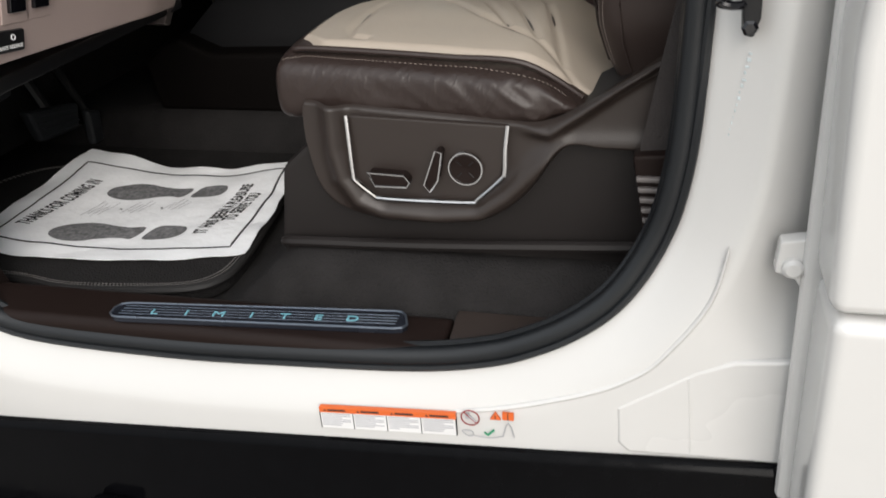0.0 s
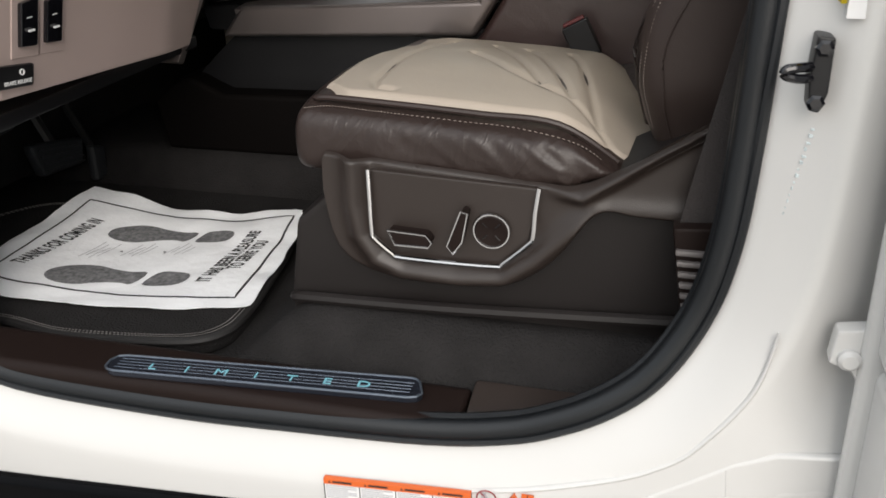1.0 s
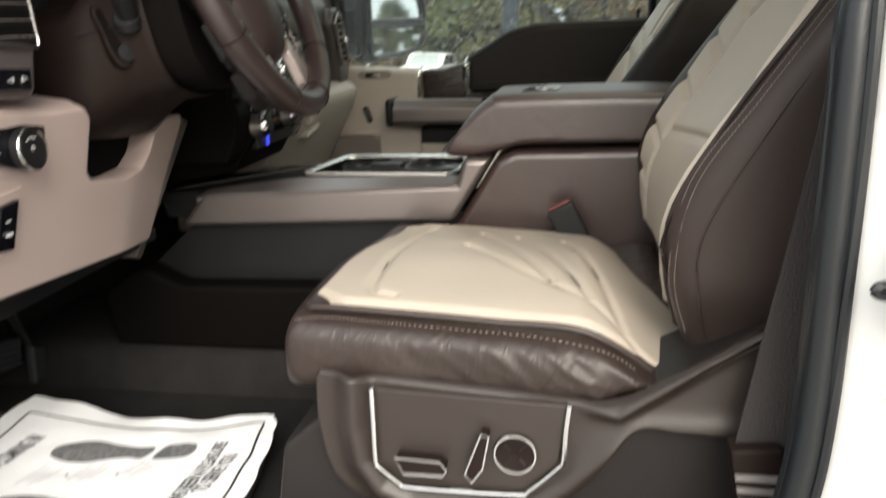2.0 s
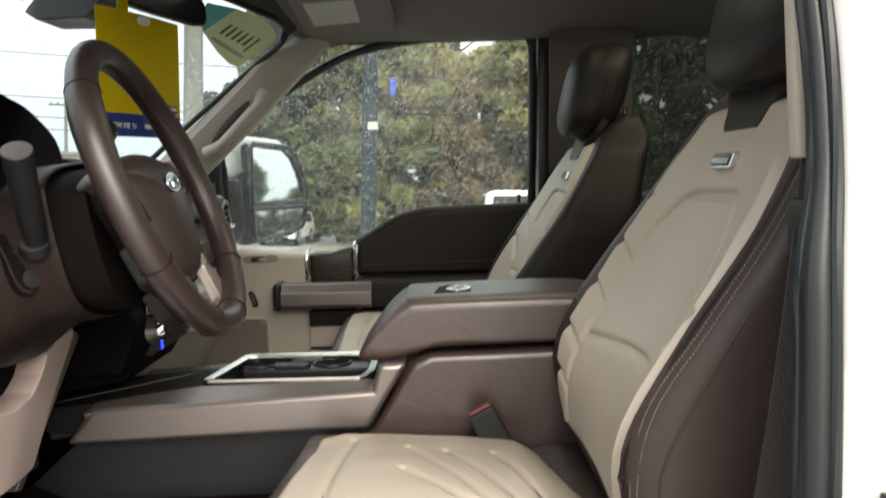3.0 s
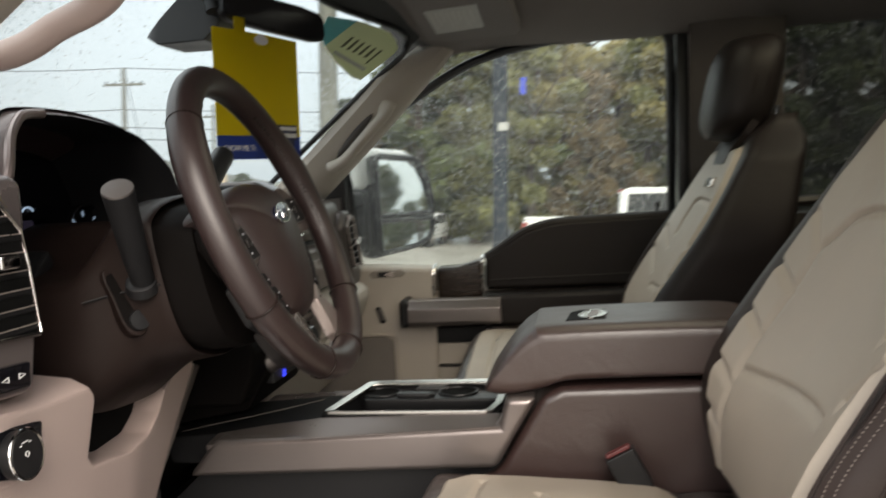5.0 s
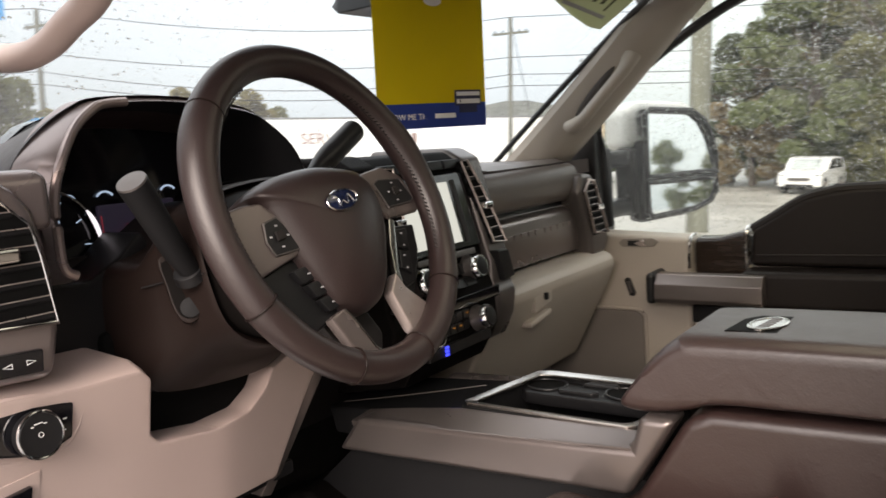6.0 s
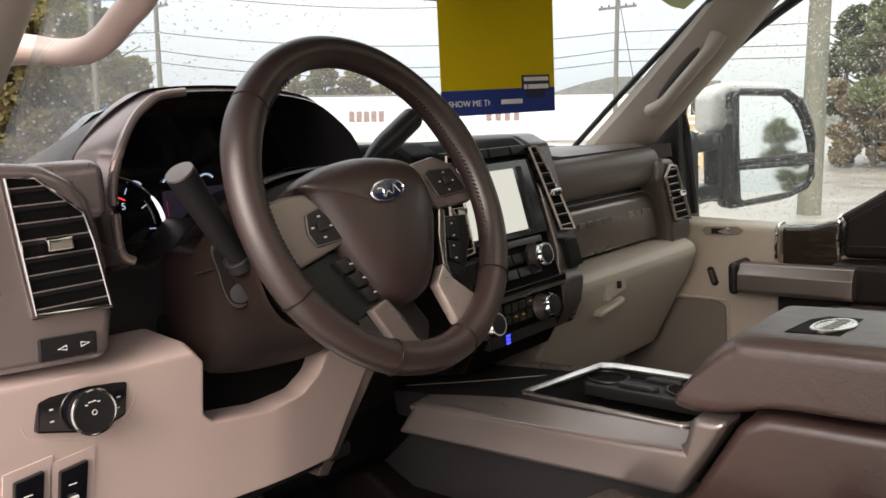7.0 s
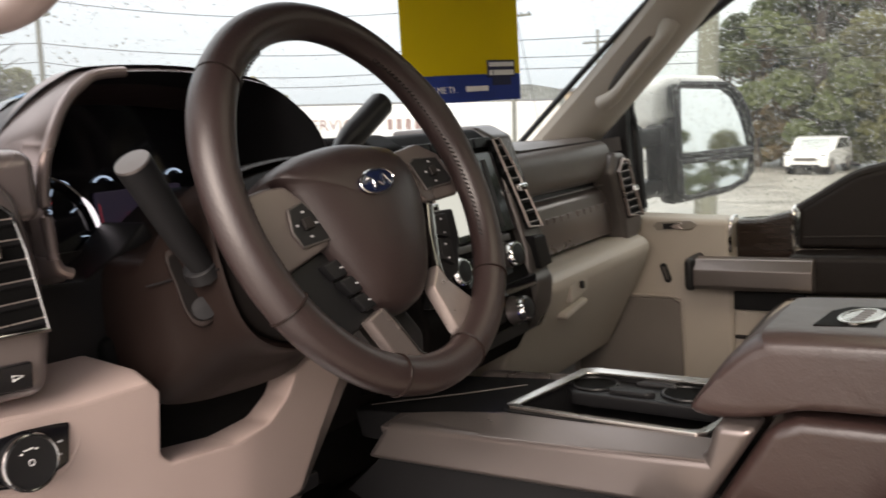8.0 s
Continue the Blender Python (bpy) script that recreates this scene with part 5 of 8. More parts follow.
for y in (-0.748, -0.707):
    z = 1.202 if y < -0.73 else 1.198
    s_ = part("toggle_frame", soften(loft([[(knee_x(zz) + o, yy, zz) for yy, zz in ((y - 0.023, z - 0.035), (y + 0.023, z - 0.040), (y + 0.026, z + 0.036), (y - 0.019, z + 0.032))] for o in (-0.01, 0.0015)]), 0.001), BEIGE_PLASTIC, knee)
    part("toggle", soften(loft([[(knee_x(zz) + o, yy, zz) for yy, zz in ((y - 0.013, z - 0.024), (y + 0.013, z - 0.027), (y + 0.016, z + 0.025), (y - 0.011, z + 0.022))] for o in (-0.004, 0.007)]), 0.002), GLOSS_BLACK, s_)
    for dz in (-0.008, 0.006):
        part("icon", box(knee_x(z) + 0.006, knee_x(z) + 0.0085, y - 0.004, y + 0.004, z + dz - 0.001, z + dz + 0.001), WHITE_CARD, s_)
br = part("brake_release", soften(loft([[(knee_x(zz) + o, yy, zz) for yy, zz in ((-0.800, 1.140), (-0.742, 1.132), (-0.740, 1.157), (-0.800, 1.166))] for o in (-0.01, 0.006)]), 0.003), BLACK, dash, "black brake release lever")
part("lettering", letters("BRAKE RELEASE", 0.0062, facing((knee_x(1.142) + 0.0066, -0.768, 1.142), (1, 0, -0.24), (0, 0.12, 1)), 0.0004), WHITE_CARD, br)
part("symbol", tube([(knee_x(1.152) + 0.0066, -0.762 + 0.003 * math.cos(a), 1.152 + 0.003 * math.sin(a)) for a in [2 * math.pi * k / 14 for k in range(14)]], 0.0008, 6, closed=True, up=(1, 0, 0)), WHITE_CARD, br)
part("side_edge", soften(loft([[(knee_x(z) - 0.035, y - 0.002, z), (knee_x(z) - 0.039, y + 0.019, z - 0.008), (knee_x(z) - 0.09, y + 0.026, z - 0.008), (knee_x(z) - 0.09, y - 0.002, z)] for y, z in ((-0.256, 1.250), (-0.2945, 1.180), (-0.358, 1.064))]), 0.003), SATIN_SPOKE, dash, "satin edge strip of the lower panel")
part("under_panel", box(-0.45, -0.235, -0.79, -0.30, 1.075, 1.095, 0.004), BLACK, dash)

# ---- steering column and wheel ----
WC, WN = Vector((-0.004, -0.4275, 1.4425)), Vector((0.9264, 0.0424, 0.3742)).normalized()
col = thing("steering_column", (-0.15, -0.41, 1.30), "brown steering column shroud with two stalks", "steering column")
LIP = [(-0.42, 1.478), (-0.49, 1.472), (-0.527, 1.458), (-0.537, 1.44), (-0.536, 1.39), (-0.527, 1.345), (-0.505, 1.318), (-0.465, 1.303), (-0.42, 1.298), (-0.375, 1.303), (-0.335, 1.318), (-0.313, 1.345), (-0.304, 1.39), (-0.303, 1.44), (-0.313, 1.458), (-0.35, 1.472)]
FOOT = [(-0.42, 1.450), (-0.455, 1.437), (-0.50, 1.410), (-0.545, 1.396), (-0.557, 1.372), (-0.558, 1.31), (-0.552, 1.270), (-0.52, 1.256), (-0.45, 1.248), (-0.39, 1.248), (-0.345, 1.266), (-0.315, 1.29), (-0.300, 1.34), (-0.30, 1.40), (-0.32, 1.43), (-0.37, 1.448)]
def shroud_ring(x, f, s=1.0, tip=0.15):
    """One section of the shroud: f from the round lip to the broad foot, s shrinks it about the column's line."""
    q = smooth_path([(0, a[0] + (b[0] - a[0]) * f, a[1] + (b[1] - a[1]) * f) for a, b in zip(LIP, FOOT)], 4, True)
    return [(x - tip * (p.z - 1.40), -0.42 + (p.y + 0.42) * s, 1.39 + (p.z - 1.39) * s) for p in q]
shr = part("shroud", loft([shroud_ring(-0.100, 0.0, 0.90), shroud_ring(-0.089, 0.0, 0.955), shroud_ring(-0.086, 0.0, 0.975), shroud_ring(-0.089, 0.0, 0.993), shroud_ring(-0.096, 0.01), shroud_ring(-0.132, 0.13), shroud_ring(-0.152, 0.45, 1.0, 0.08), shroud_ring(-0.175, 0.95, 1.0, 0.0), shroud_ring(-0.215, 1.0, 1.0, 0.0), shroud_ring(-0.30, 1.0, 1.02, 0.0)], caps=False), BROWN_PLASTIC, col)
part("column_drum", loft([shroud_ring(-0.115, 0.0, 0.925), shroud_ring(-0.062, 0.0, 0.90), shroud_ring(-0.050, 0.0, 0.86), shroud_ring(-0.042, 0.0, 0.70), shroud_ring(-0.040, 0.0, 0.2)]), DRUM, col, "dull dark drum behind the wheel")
part("parting_line", tube([(-0.086, -0.5365, 1.392), (-0.100, -0.5372, 1.390), (-0.134, -0.5405, 1.384), (-0.160, -0.5555, 1.378)], 0.0010, 6), BLACK, shr)
# black box behind the panel's cut-out, painting the gap's shade
part("knee_gap", box(-0.30, -0.215, -0.570, -0.345, 1.190, 1.330, 0.01), RECESS_SHADE, col)
stl = part("turn_stalk", tube([(-0.105, -0.530, 1.385), (-0.096, -0.560, 1.420), (-0.082, -0.607, 1.486)], lambda t: 0.0105 + 0.004 * t, 16), TRAY_BLACK, col, "black turn signal stalk")
d_ = (Vector((-0.082, -0.607, 1.486)) - Vector((-0.096, -0.560, 1.420))).normalized()
part("end_disc", lathe([(0.0144, 0), (0.0140, 0.002), (0.002, 0.0025)], facing((-0.082, -0.607, 1.486), d_), 24), SATIN_DARK, stl)
part("stalk_boot", lathe([(0.0165, 0), (0.015, 0.010), (0.011, 0.012)], facing((-0.106, -0.535, 1.388), d_), 20), BLACK, col)
BRK = [(-0.160, -0.530, 1.398), (-0.150, -0.531, 1.370), (-0.143, -0.531, 1.350), (-0.136, -0.528, 1.336), (-0.129, -0.521, 1.332), (-0.124, -0.512, 1.338), (-0.126, -0.508, 1.350), (-0.131, -0.506, 1.366), (-0.137, -0.505, 1.384), (-0.147, -0.512, 1.400)]
BN = Vector((0.75, -0.6, 0.25)).normalized()
brk = [p + Vector((0.0165, -0.0151, 0.0088)) for p in smooth_path(BRK, 3, True)]
rb_ = part("tilt_lever_cover", soften(loft([[p - BN * 0.016 for p in brk], [p + BN * 0.002 for p in brk]]), 0.003, 2), BROWN_PLASTIC, col, "dark brown lever bracket")
part("bracket_face", loft([[p + BN * h for p in [Vector((-0.122, -0.5336, 1.3728)) + (q - Vector((-0.122, -0.5336, 1.3728))) * s for q in brk]] for s, h in ((0.86, 0.001), (0.84, 0.0032), (0.02, 0.0034))]), DRUM, rb_)
part("tilt_button", lathe([(0.0105, 0), (0.0100, 0.004), (0.002, 0.005)], facing(tuple(Vector((-0.1155, -0.5326, 1.3558)) + BN * 0.003), BN), 24), TRAY_BLACK, rb_)
shf = part("gear_lever", tube(smooth_path([(-0.125, -0.350, 1.452), (-0.138, -0.318, 1.474), (-0.143, -0.270, 1.500), (-0.146, -0.226, 1.524)], 5), lambda t: 0.009 + 0.006 * sstep(0.35, 0.6, t), 16), BLACK, col, "black column gear lever")
part("lever_end", lathe([(0.0145, 0), (0.0140, 0.003), (0.010, 0.0045), (0.001, 0.005)], facing((-0.146, -0.226, 1.524), (-0.06, 0.876, 0.478)), 20), GLOSS_BLACK, shf)

wheel = thing("steering_wheel", tuple(WC), "brown leather steering wheel with satin spokes", "steering wheel")
WX = (Vector((0, 1, 0)) - WN * WN.y).normalized()
WY = WN.cross(WX)
WY = WY if WY.z > 0 else -WY
TURN = radians(7.0)
def wp(a, b, h=0.0, turned=False):
    """A place on the wheel: a to the right for the driver, b up, h towards the driver; the hub is turned a little to the left."""
    if turned:
        a, b = a * math.cos(TURN) - b * math.sin(TURN), a * math.sin(TURN) + b * math.cos(TURN)
    return WC + WX * a + WY * b + WN * h
R = 0.1658
def rim_r(t):
    a = 360 * t
    return 0.0168 + 0.0020 * sum(math.exp(-((a - c) / 14) ** 2) for c in (25, 155))
part("rim", tube([wp(R * math.cos(a), R * math.sin(a)) for a in (2 * math.pi * k / 96 for k in range(96))], rim_r, 16, closed=True, up=tuple(WN), flat=0.95), RIM_LEATHER, wheel)
for a in (140, 27, -38, -112, -75, 208):
    a = radians(a)
    c = wp(R * math.cos(a), R * math.sin(a))
    rad = (c - WC).normalized()
    part("seam", tube([c + 0.0171 * (math.cos(k) * rad + 0.97 * math.sin(k) * WN) for k in (2 * math.pi * j / 20 for j in range(20))], 0.0011, 6, closed=True), BROWN_PLASTIC, wheel)
def stitch_run(name, a0, a1, rr, h, parent, n):
    out = []
    for k in range(n):
        a = radians(a0 + (a1 - a0) * k / n)
        b = radians(a0 + (a1 - a0) * (k + 0.55) / n)
        out.append(tube([wp(rr * math.cos(a), rr * math.sin(a), h), wp((rr - 0.003) * math.cos(b), (rr - 0.003) * math.sin(b), h - 0.002)], 0.0009, 5))
    part(name, join(*out), DARK_PLASTIC, parent)
stitch_run("stitching", -25, 60, R - 0.0155, 0.0068, wheel, 44)
stitch_run("stitching", 120, 205, R - 0.0155, 0.0068, wheel, 44)
# airbag pad
PAD = [(-0.094, 0.0285), (-0.0855, 0.0195), (-0.076, -0.006), (-0.064, -0.040), (-0.049, -0.073), (-0.033, -0.096), (-0.006, -0.107), (0.024, -0.104), (0.047, -0.088), (0.072, -0.047), (0.086, -0.015), (0.088, 0.020), (0.071, 0.044), (0.036, 0.0515), (-0.006, 0.0535), (-0.052, 0.0475), (-0.084, 0.037)]
def pad_ring(s, h):
    q = smooth_path([(a, b, 0) for a, b in PAD], 3, True)
    return [wp(p.x * s, p.y * s - 0.012 * (1 - s), h) for p in q]
part("airbag_cover", loft([pad_ring(0.94, -0.065), pad_ring(1.0, -0.034), pad_ring(1.0, -0.024), pad_ring(0.97, -0.014), pad_ring(0.90, -0.006), pad_ring(0.75, 0.002), pad_ring(0.5, 0.008), pad_ring(0.12, 0.010)]), RIM_LEATHER, wheel)
em = part("emblem", loft([[wp(0.0245 * r * math.cos(a), 0.006 + 0.0105 * r * math.sin(a), h - 0.001, True) for a in (2 * math.pi * k / 32 for k in range(32))] for r, h in ((1.0, 0.004), (1.0, 0.0122), (0.9, 0.0132), (0.02, 0.0134))]), mat("emblem_blue", (0.008, 0.014, 0.045), 0.15, coat=0.5), wheel, "blue oval emblem with a chrome rim")
part("emblem_rim", tube([wp(0.0245 * math.cos(a), 0.006 + 0.0105 * math.sin(a), 0.0118, True) for a in (2 * math.pi * k / 32 for k in range(32))], 0.0011, 6, closed=True, up=tuple(WN)), CHROME, em)
part("emblem_mark", tube(smooth_path([wp(-0.014, 0.010, 0.0132, True), wp(-0.008, 0.008, 0.0132, True), wp(-0.009, 0.000, 0.0132, True), wp(-0.002, 0.005, 0.0132, True), wp(0.004, 0.001, 0.0132, True), wp(0.009, 0.010, 0.0132, True), wp(0.015, 0.001, 0.0132, True)], 4), 0.0008, 6), CHROME, em)
# spokes: two broad side spokes with button pads, two satin lower blades
def flat_on_wheel(pts, h0, h1, bev=0.003):
    """A plate on the wheel as it stands; pts in order, its front at h1."""
    return soften(loft([[wp(a, b, h0) for a, b in pts], [wp(a, b, h1) for a, b in pts]]), bev, 2)
def shrunk(pts, f):
    ca, cb = sum(p[0] for p in pts) / len(pts), sum(p[1] for p in pts) / len(pts)
    return [(ca + (a - ca) * f, cb + (b - cb) * f) for a, b in pts]
def icon_at(a, b, h, parent, w=0.0016, t=0.0008):
    part("icon", flat_on_wheel([(a - w, b - t), (a + w, b - t), (a + w, b + t), (a - w, b + t)], h - 0.001, h, 0), PRINT_FAINT, parent)
# left: spoke, key pad, roller pad
LS = [(-0.152, -0.006), (-0.142, 0.014), (-0.112, 0.0195), (-0.088, 0.0205), (-0.060, -0.004), (-0.056, -0.034), (-0.120, -0.051), (-0.138, -0.034)]
RS = [(0.076, 0.040), (0.118, 0.047), (0.150, 0.034), (0.160, 0.008), (0.158, -0.012), (0.097, -0.0155), (0.080, 0.000)]
for pts in (LS, RS):
    sp = part("side_spoke", flat_on_wheel(pts, -0.021, -0.012, 0.004), SATIN_SPOKE, wheel, "satin bronze spoke")
    part("spoke_back", flat_on_wheel(shrunk(pts, 0.94), -0.034, -0.020, 0.006), DRUM, wheel)
    if pts is LS:
        keys = [(-0.0965, -0.0015), (-0.078, 0.0035), (-0.0705, -0.006), (-0.0605, -0.0305), (-0.0955, -0.0335), (-0.101, -0.020)]
        mid = (-0.083, -0.0155)
    else:
        keys = [(0.0895, 0.0255), (0.099, 0.0300), (0.139, 0.0295), (0.152, 0.0045), (0.146, 0.0005), (0.1005, -0.0030)]
        mid = (0.121, 0.0145)
    pad = part("button_pad", flat_on_wheel(keys, -0.016, -0.0095, 0.002), BLACK, sp)
    part("pad_edge", tube([wp(a, b, -0.0105) for a, b in keys], 0.0011, 6, closed=True, up=tuple(WN)), SATIN_DARK, pad)
    part("button", flat_on_wheel([(mid[0] - 0.0055, mid[1] - 0.0050), (mid[0] + 0.0055, mid[1] - 0.0040), (mid[0] + 0.0050, mid[1] + 0.0055), (mid[0] - 0.0060, mid[1] + 0.0045)], -0.0095, -0.0062, 0.0012), DARK_PLASTIC, pad)
    for da, db in ((0, 0.0105), (0, -0.0105), (-0.0115, 0), (0.0115, 0)):
        icon_at(mid[0] + da, mid[1] + db, -0.0088, pad)
LL = [(-0.118, -0.0500), (-0.054, -0.0335), (-0.038, -0.046), (-0.0175, -0.095), (-0.034, -0.103), (-0.070, -0.112), (-0.106, -0.090)]
low = part("lower_pad", flat_on_wheel(LL, -0.040, -0.022, 0.004), BLACK, wheel)
for j in range(3):
    f0, f1 = j / 3 + 0.015, (j + 1) / 3 - 0.015
    q0, q1, q2, q3 = Vector((-0.0775, -0.0490)), Vector((-0.0525, -0.0455)), Vector((-0.0265, -0.0940)), Vector((-0.0470, -0.0975))
    key = [q0.lerp(q3, f0), q1.lerp(q2, f0), q1.lerp(q2, f1), q0.lerp(q3, f1)]
    b_key = part("button", flat_on_wheel([(p.x, p.y) for p in key], -0.024, -0.0150 + 0.0015 * (j == 1), 0.0022), BLACK, low)
    c = (key[0] + key[1] + key[2] + key[3]) / 4
    icon_at(c.x + 0.003, c.y, -0.0145 + 0.0015 * (j == 1), b_key, 0.0026, 0.0007)
LR = [(0.106, -0.0225), (0.150, -0.0235), (0.1405, -0.056), (0.114, -0.090), (0.096, -0.0935), (0.082, -0.073)]
low = part("lower_pad", flat_on_wheel(LR, -0.040, -0.021, 0.004), BLACK, wheel)
for j in range(2):
    q0, q1, q2, q3 = Vector((0.106, -0.027)), Vector((0.128, -0.027)), Vector((0.106, -0.083)), Vector((0.089, -0.073))
    f0, f1 = j / 2 + 0.02, (j + 1) / 2 - 0.02
    key = [q0.lerp(q3, f0), q1.lerp(q2, f0), q1.lerp(q2, f1), q0.lerp(q3, f1)]
    b_key = part("button", flat_on_wheel([(p.x, p.y) for p in key], -0.024, -0.0165, 0.0022), BLACK, low)
    c = (key[0] + key[1] + key[2] + key[3]) / 4
    icon_at(c.x, c.y + 0.006, -0.0160, b_key)
    icon_at(c.x - 0.003, c.y - 0.008, -0.0160, b_key)
part("spoke_strip", flat_on_wheel([(0.0945, -0.0150), (0.1040, -0.0170), (0.1010, -0.0260), (0.0780, -0.0740), (0.0765, -0.0900), (0.0690, -0.0775), (0.0790, -0.0447)], -0.021, -0.0120, 0.002), SATIN_BRIGHT, wheel, "bright satin edge beside the buttons")
# lower spokes and the bridge between them at the rim
LB = [(-0.0560, -0.1035), (-0.0330, -0.0975), (-0.0225, -0.1150), (-0.0090, -0.1440), (0.0060, -0.1535), (-0.0010, -0.1665), (-0.0300, -0.1620)]
RB = [(0.0450, -0.0955), (0.0650, -0.0760), (0.0725, -0.0940), (0.1150, -0.1330), (0.0980, -0.1480), (0.0700, -0.1530), (0.0560, -0.1400)]
part("lower_blade", flat_on_wheel(LB, -0.022, -0.0095, 0.003), SATIN_SPOKE, wheel, "satin bronze lower spoke")
part("blade_edge", tube([wp(a, b, -0.0095) for a, b in ((-0.0335, -0.0985), (-0.0228, -0.1155), (-0.0095, -0.1440), (-0.0020, -0.1495))], 0.0010, 6), SATIN_BRIGHT, wheel)
part("lower_blade", flat_on_wheel(RB, -0.022, -0.0080, 0.003), SATIN, wheel, "satin bronze lower spoke")
part("lower_bridge", flat_on_wheel([(-0.002, -0.1545), (0.020, -0.1520), (0.048, -0.1535), (0.072, -0.1480), (0.096, -0.1430), (0.114, -0.1345), (0.118, -0.150), (0.075, -0.1660), (0.020, -0.1700), (-0.006, -0.1680)], -0.026, -0.0105, 0.004), SATIN_SPOKE, wheel)
part("column_cap", flat_on_wheel([(-0.030, -0.100), (0.045, -0.095), (0.062, -0.130), (0.050, -0.150), (0.010, -0.152), (-0.012, -0.136)], -0.070, -0.050, 0.006), DARK_PLASTIC, wheel)
part("hub", loft([[wp(0.070 * math.cos(a), -0.018 + 0.065 * math.sin(a), h, True) for a in (2 * math.pi * k / 24 for k in range(24))] for h in (-0.085, -0.04)]), DRUM, wheel)

# ---- centre console ----
con = thing("centre_console", (0.1, -0.08, 0.80), "brown centre console with satin panel and chrome-edged tray", "centre console")
# the base's near-black colour holds the shade under the dash
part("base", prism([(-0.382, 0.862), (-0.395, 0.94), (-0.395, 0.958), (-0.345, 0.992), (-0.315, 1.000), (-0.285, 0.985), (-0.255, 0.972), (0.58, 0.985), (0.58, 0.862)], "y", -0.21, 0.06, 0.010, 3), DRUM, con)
part("core", prism([(-0.36, 0.96), (-0.22, 1.085), (0.56, 1.095), (0.56, 0.90)], "y", -0.165, 0.030), BLACK, con)
SIDE = [(-0.248, 1.070), (0.198, 1.083), (0.258, 1.181), (0.215, 1.181), (0.204, 1.142), (-0.205, 1.124)]
for y0, y1 in ((-0.202, -0.150), (0.030, 0.056)):
    part("side_panel", prism(SIDE, "y", y0, y1, 0.010, 3), SATIN_CONSOLE, con, "brushed satin bronze side panel")
part("side_shoulder", soften(loft([[(x, -0.2005, z0), (x, -0.157, z1), (x, -0.150, z1 - 0.004), (x, -0.150, z0 - 0.02), (x, -0.196, z0 - 0.012)] for x, z0, z1 in ((-0.218, 1.118, 1.122), (-0.14, 1.122, 1.134), (-0.055, 1.128, 1.1445), (0.08, 1.135, 1.1470), (0.205, 1.142, 1.1485))]), 0.003), SATIN_CONSOLE, con)
part("front_bin", prism([(-0.30, 1.07), (-0.31, 1.112), (-0.075, 1.128), (-0.065, 1.07)], "y", -0.146, 0.030, 0.006), TRAY_BLACK, con)
part("front_bin_lip", tube(smooth_path([(-0.285, -0.135, 1.118), (-0.17, -0.085, 1.130), (-0.09, -0.035, 1.137)], 4), 0.0009, 6), SATIN_DARK, con)
FR = [(-0.056, -0.146), (-0.048, -0.153), (0.182, -0.157), (0.192, -0.150), (0.202, -0.11), (0.202, 0.0), (0.19, 0.028), (-0.010, 0.026), (-0.030, 0.018)]
tray = part("tray", prism(FR, "z", 1.088, 1.0950, 0.001), TRAY_BLACK, con, "black open tray with cup holders")
def tray_wall(k):
    (x0, y0), (x1, y1) = FR[k], FR[(k + 1) % len(FR)]
    u = Vector((x1 - x0, y1 - y0, 0)).normalized()
    n = Vector((-u.y, u.x, 0)) * 0.004
    p = [Vector((x0, y0, 0)) - n, Vector((x1, y1, 0)) - n, Vector((x1, y1, 0)) + n, Vector((x0, y0, 0)) + n]
    return prism([(q.x, q.y) for q in p], "z", 1.092, 1.146)
part("tray_rim", join(*[tray_wall(k) for k in range(len(FR))]), TRAY_BLACK, tray)
fr_in = [(0.073 + (x - 0.073) * 0.905, -0.064 + (y + 0.064) * 0.855) for x, y in FR]
part("chrome_frame", soften(loft([[(x, y, 1.1455) for x, y in FR], [(x, y, 1.1515) for x, y in FR], [(x, y, 1.1490) for x, y in fr_in], [(x, y, 1.1440) for x, y in fr_in]], loop=True), 0.0012), SATIN_BRIGHT, tray, "satin chrome tray frame")
cup = part("cup_plate", prism([(-0.040, -0.020), (-0.020, -0.044), (0.188, -0.046), (0.188, 0.022), (-0.015, 0.020)], "z", 1.120, 1.1385, 0.004), BLACK, tray)
for x in (-0.002, 0.122):
    # flat black disc that paints the shade of a deep cup hole
    part("cup_well", lathe([(0.0290, 0.0), (0.0290, 0.0012), (0.002, 0.0012)], pose(x, -0.008, 1.1385), 32), RECESS_SHADE, cup)
    part("cup_ring", tube([(x + 0.0305 * math.cos(a), -0.008 + 0.0265 * math.sin(a), 1.1400) for a in (2 * math.pi * k / 32 for k in range(32))], 0.0022, 8, closed=True), BLACK, cup)
part("finger", prism([(0.030, -0.036), (0.080, -0.036), (0.090, -0.028), (0.080, -0.018), (0.034, -0.018), (0.026, -0.027)], "z", 1.136, 1.1445, 0.003), BLACK, cup)
part("finger", prism([(0.050, 0.002), (0.104, 0.004), (0.100, 0.018), (0.058, 0.018)], "z", 1.136, 1.1445, 0.003), BLACK, cup)
part("storage_bin", prism([(0.200, 1.075), (0.262, 1.178), (0.292, 1.190), (0.58, 1.196), (0.58, 0.90), (0.15, 0.90), (0.15, 1.05)], "y", -0.186, 0.0, 0.014, 4), LID_LEATHER, con)
LID = [(0.184, 1.184), (0.198, 1.210), (0.224, 1.244), (0.252, 1.267), (0.285, 1.2735), (0.50, 1.276), (0.562, 1.264), (0.582, 1.235), (0.575, 1.205), (0.40, 1.200), (0.30, 1.197), (0.262, 1.186), (0.215, 1.178)]
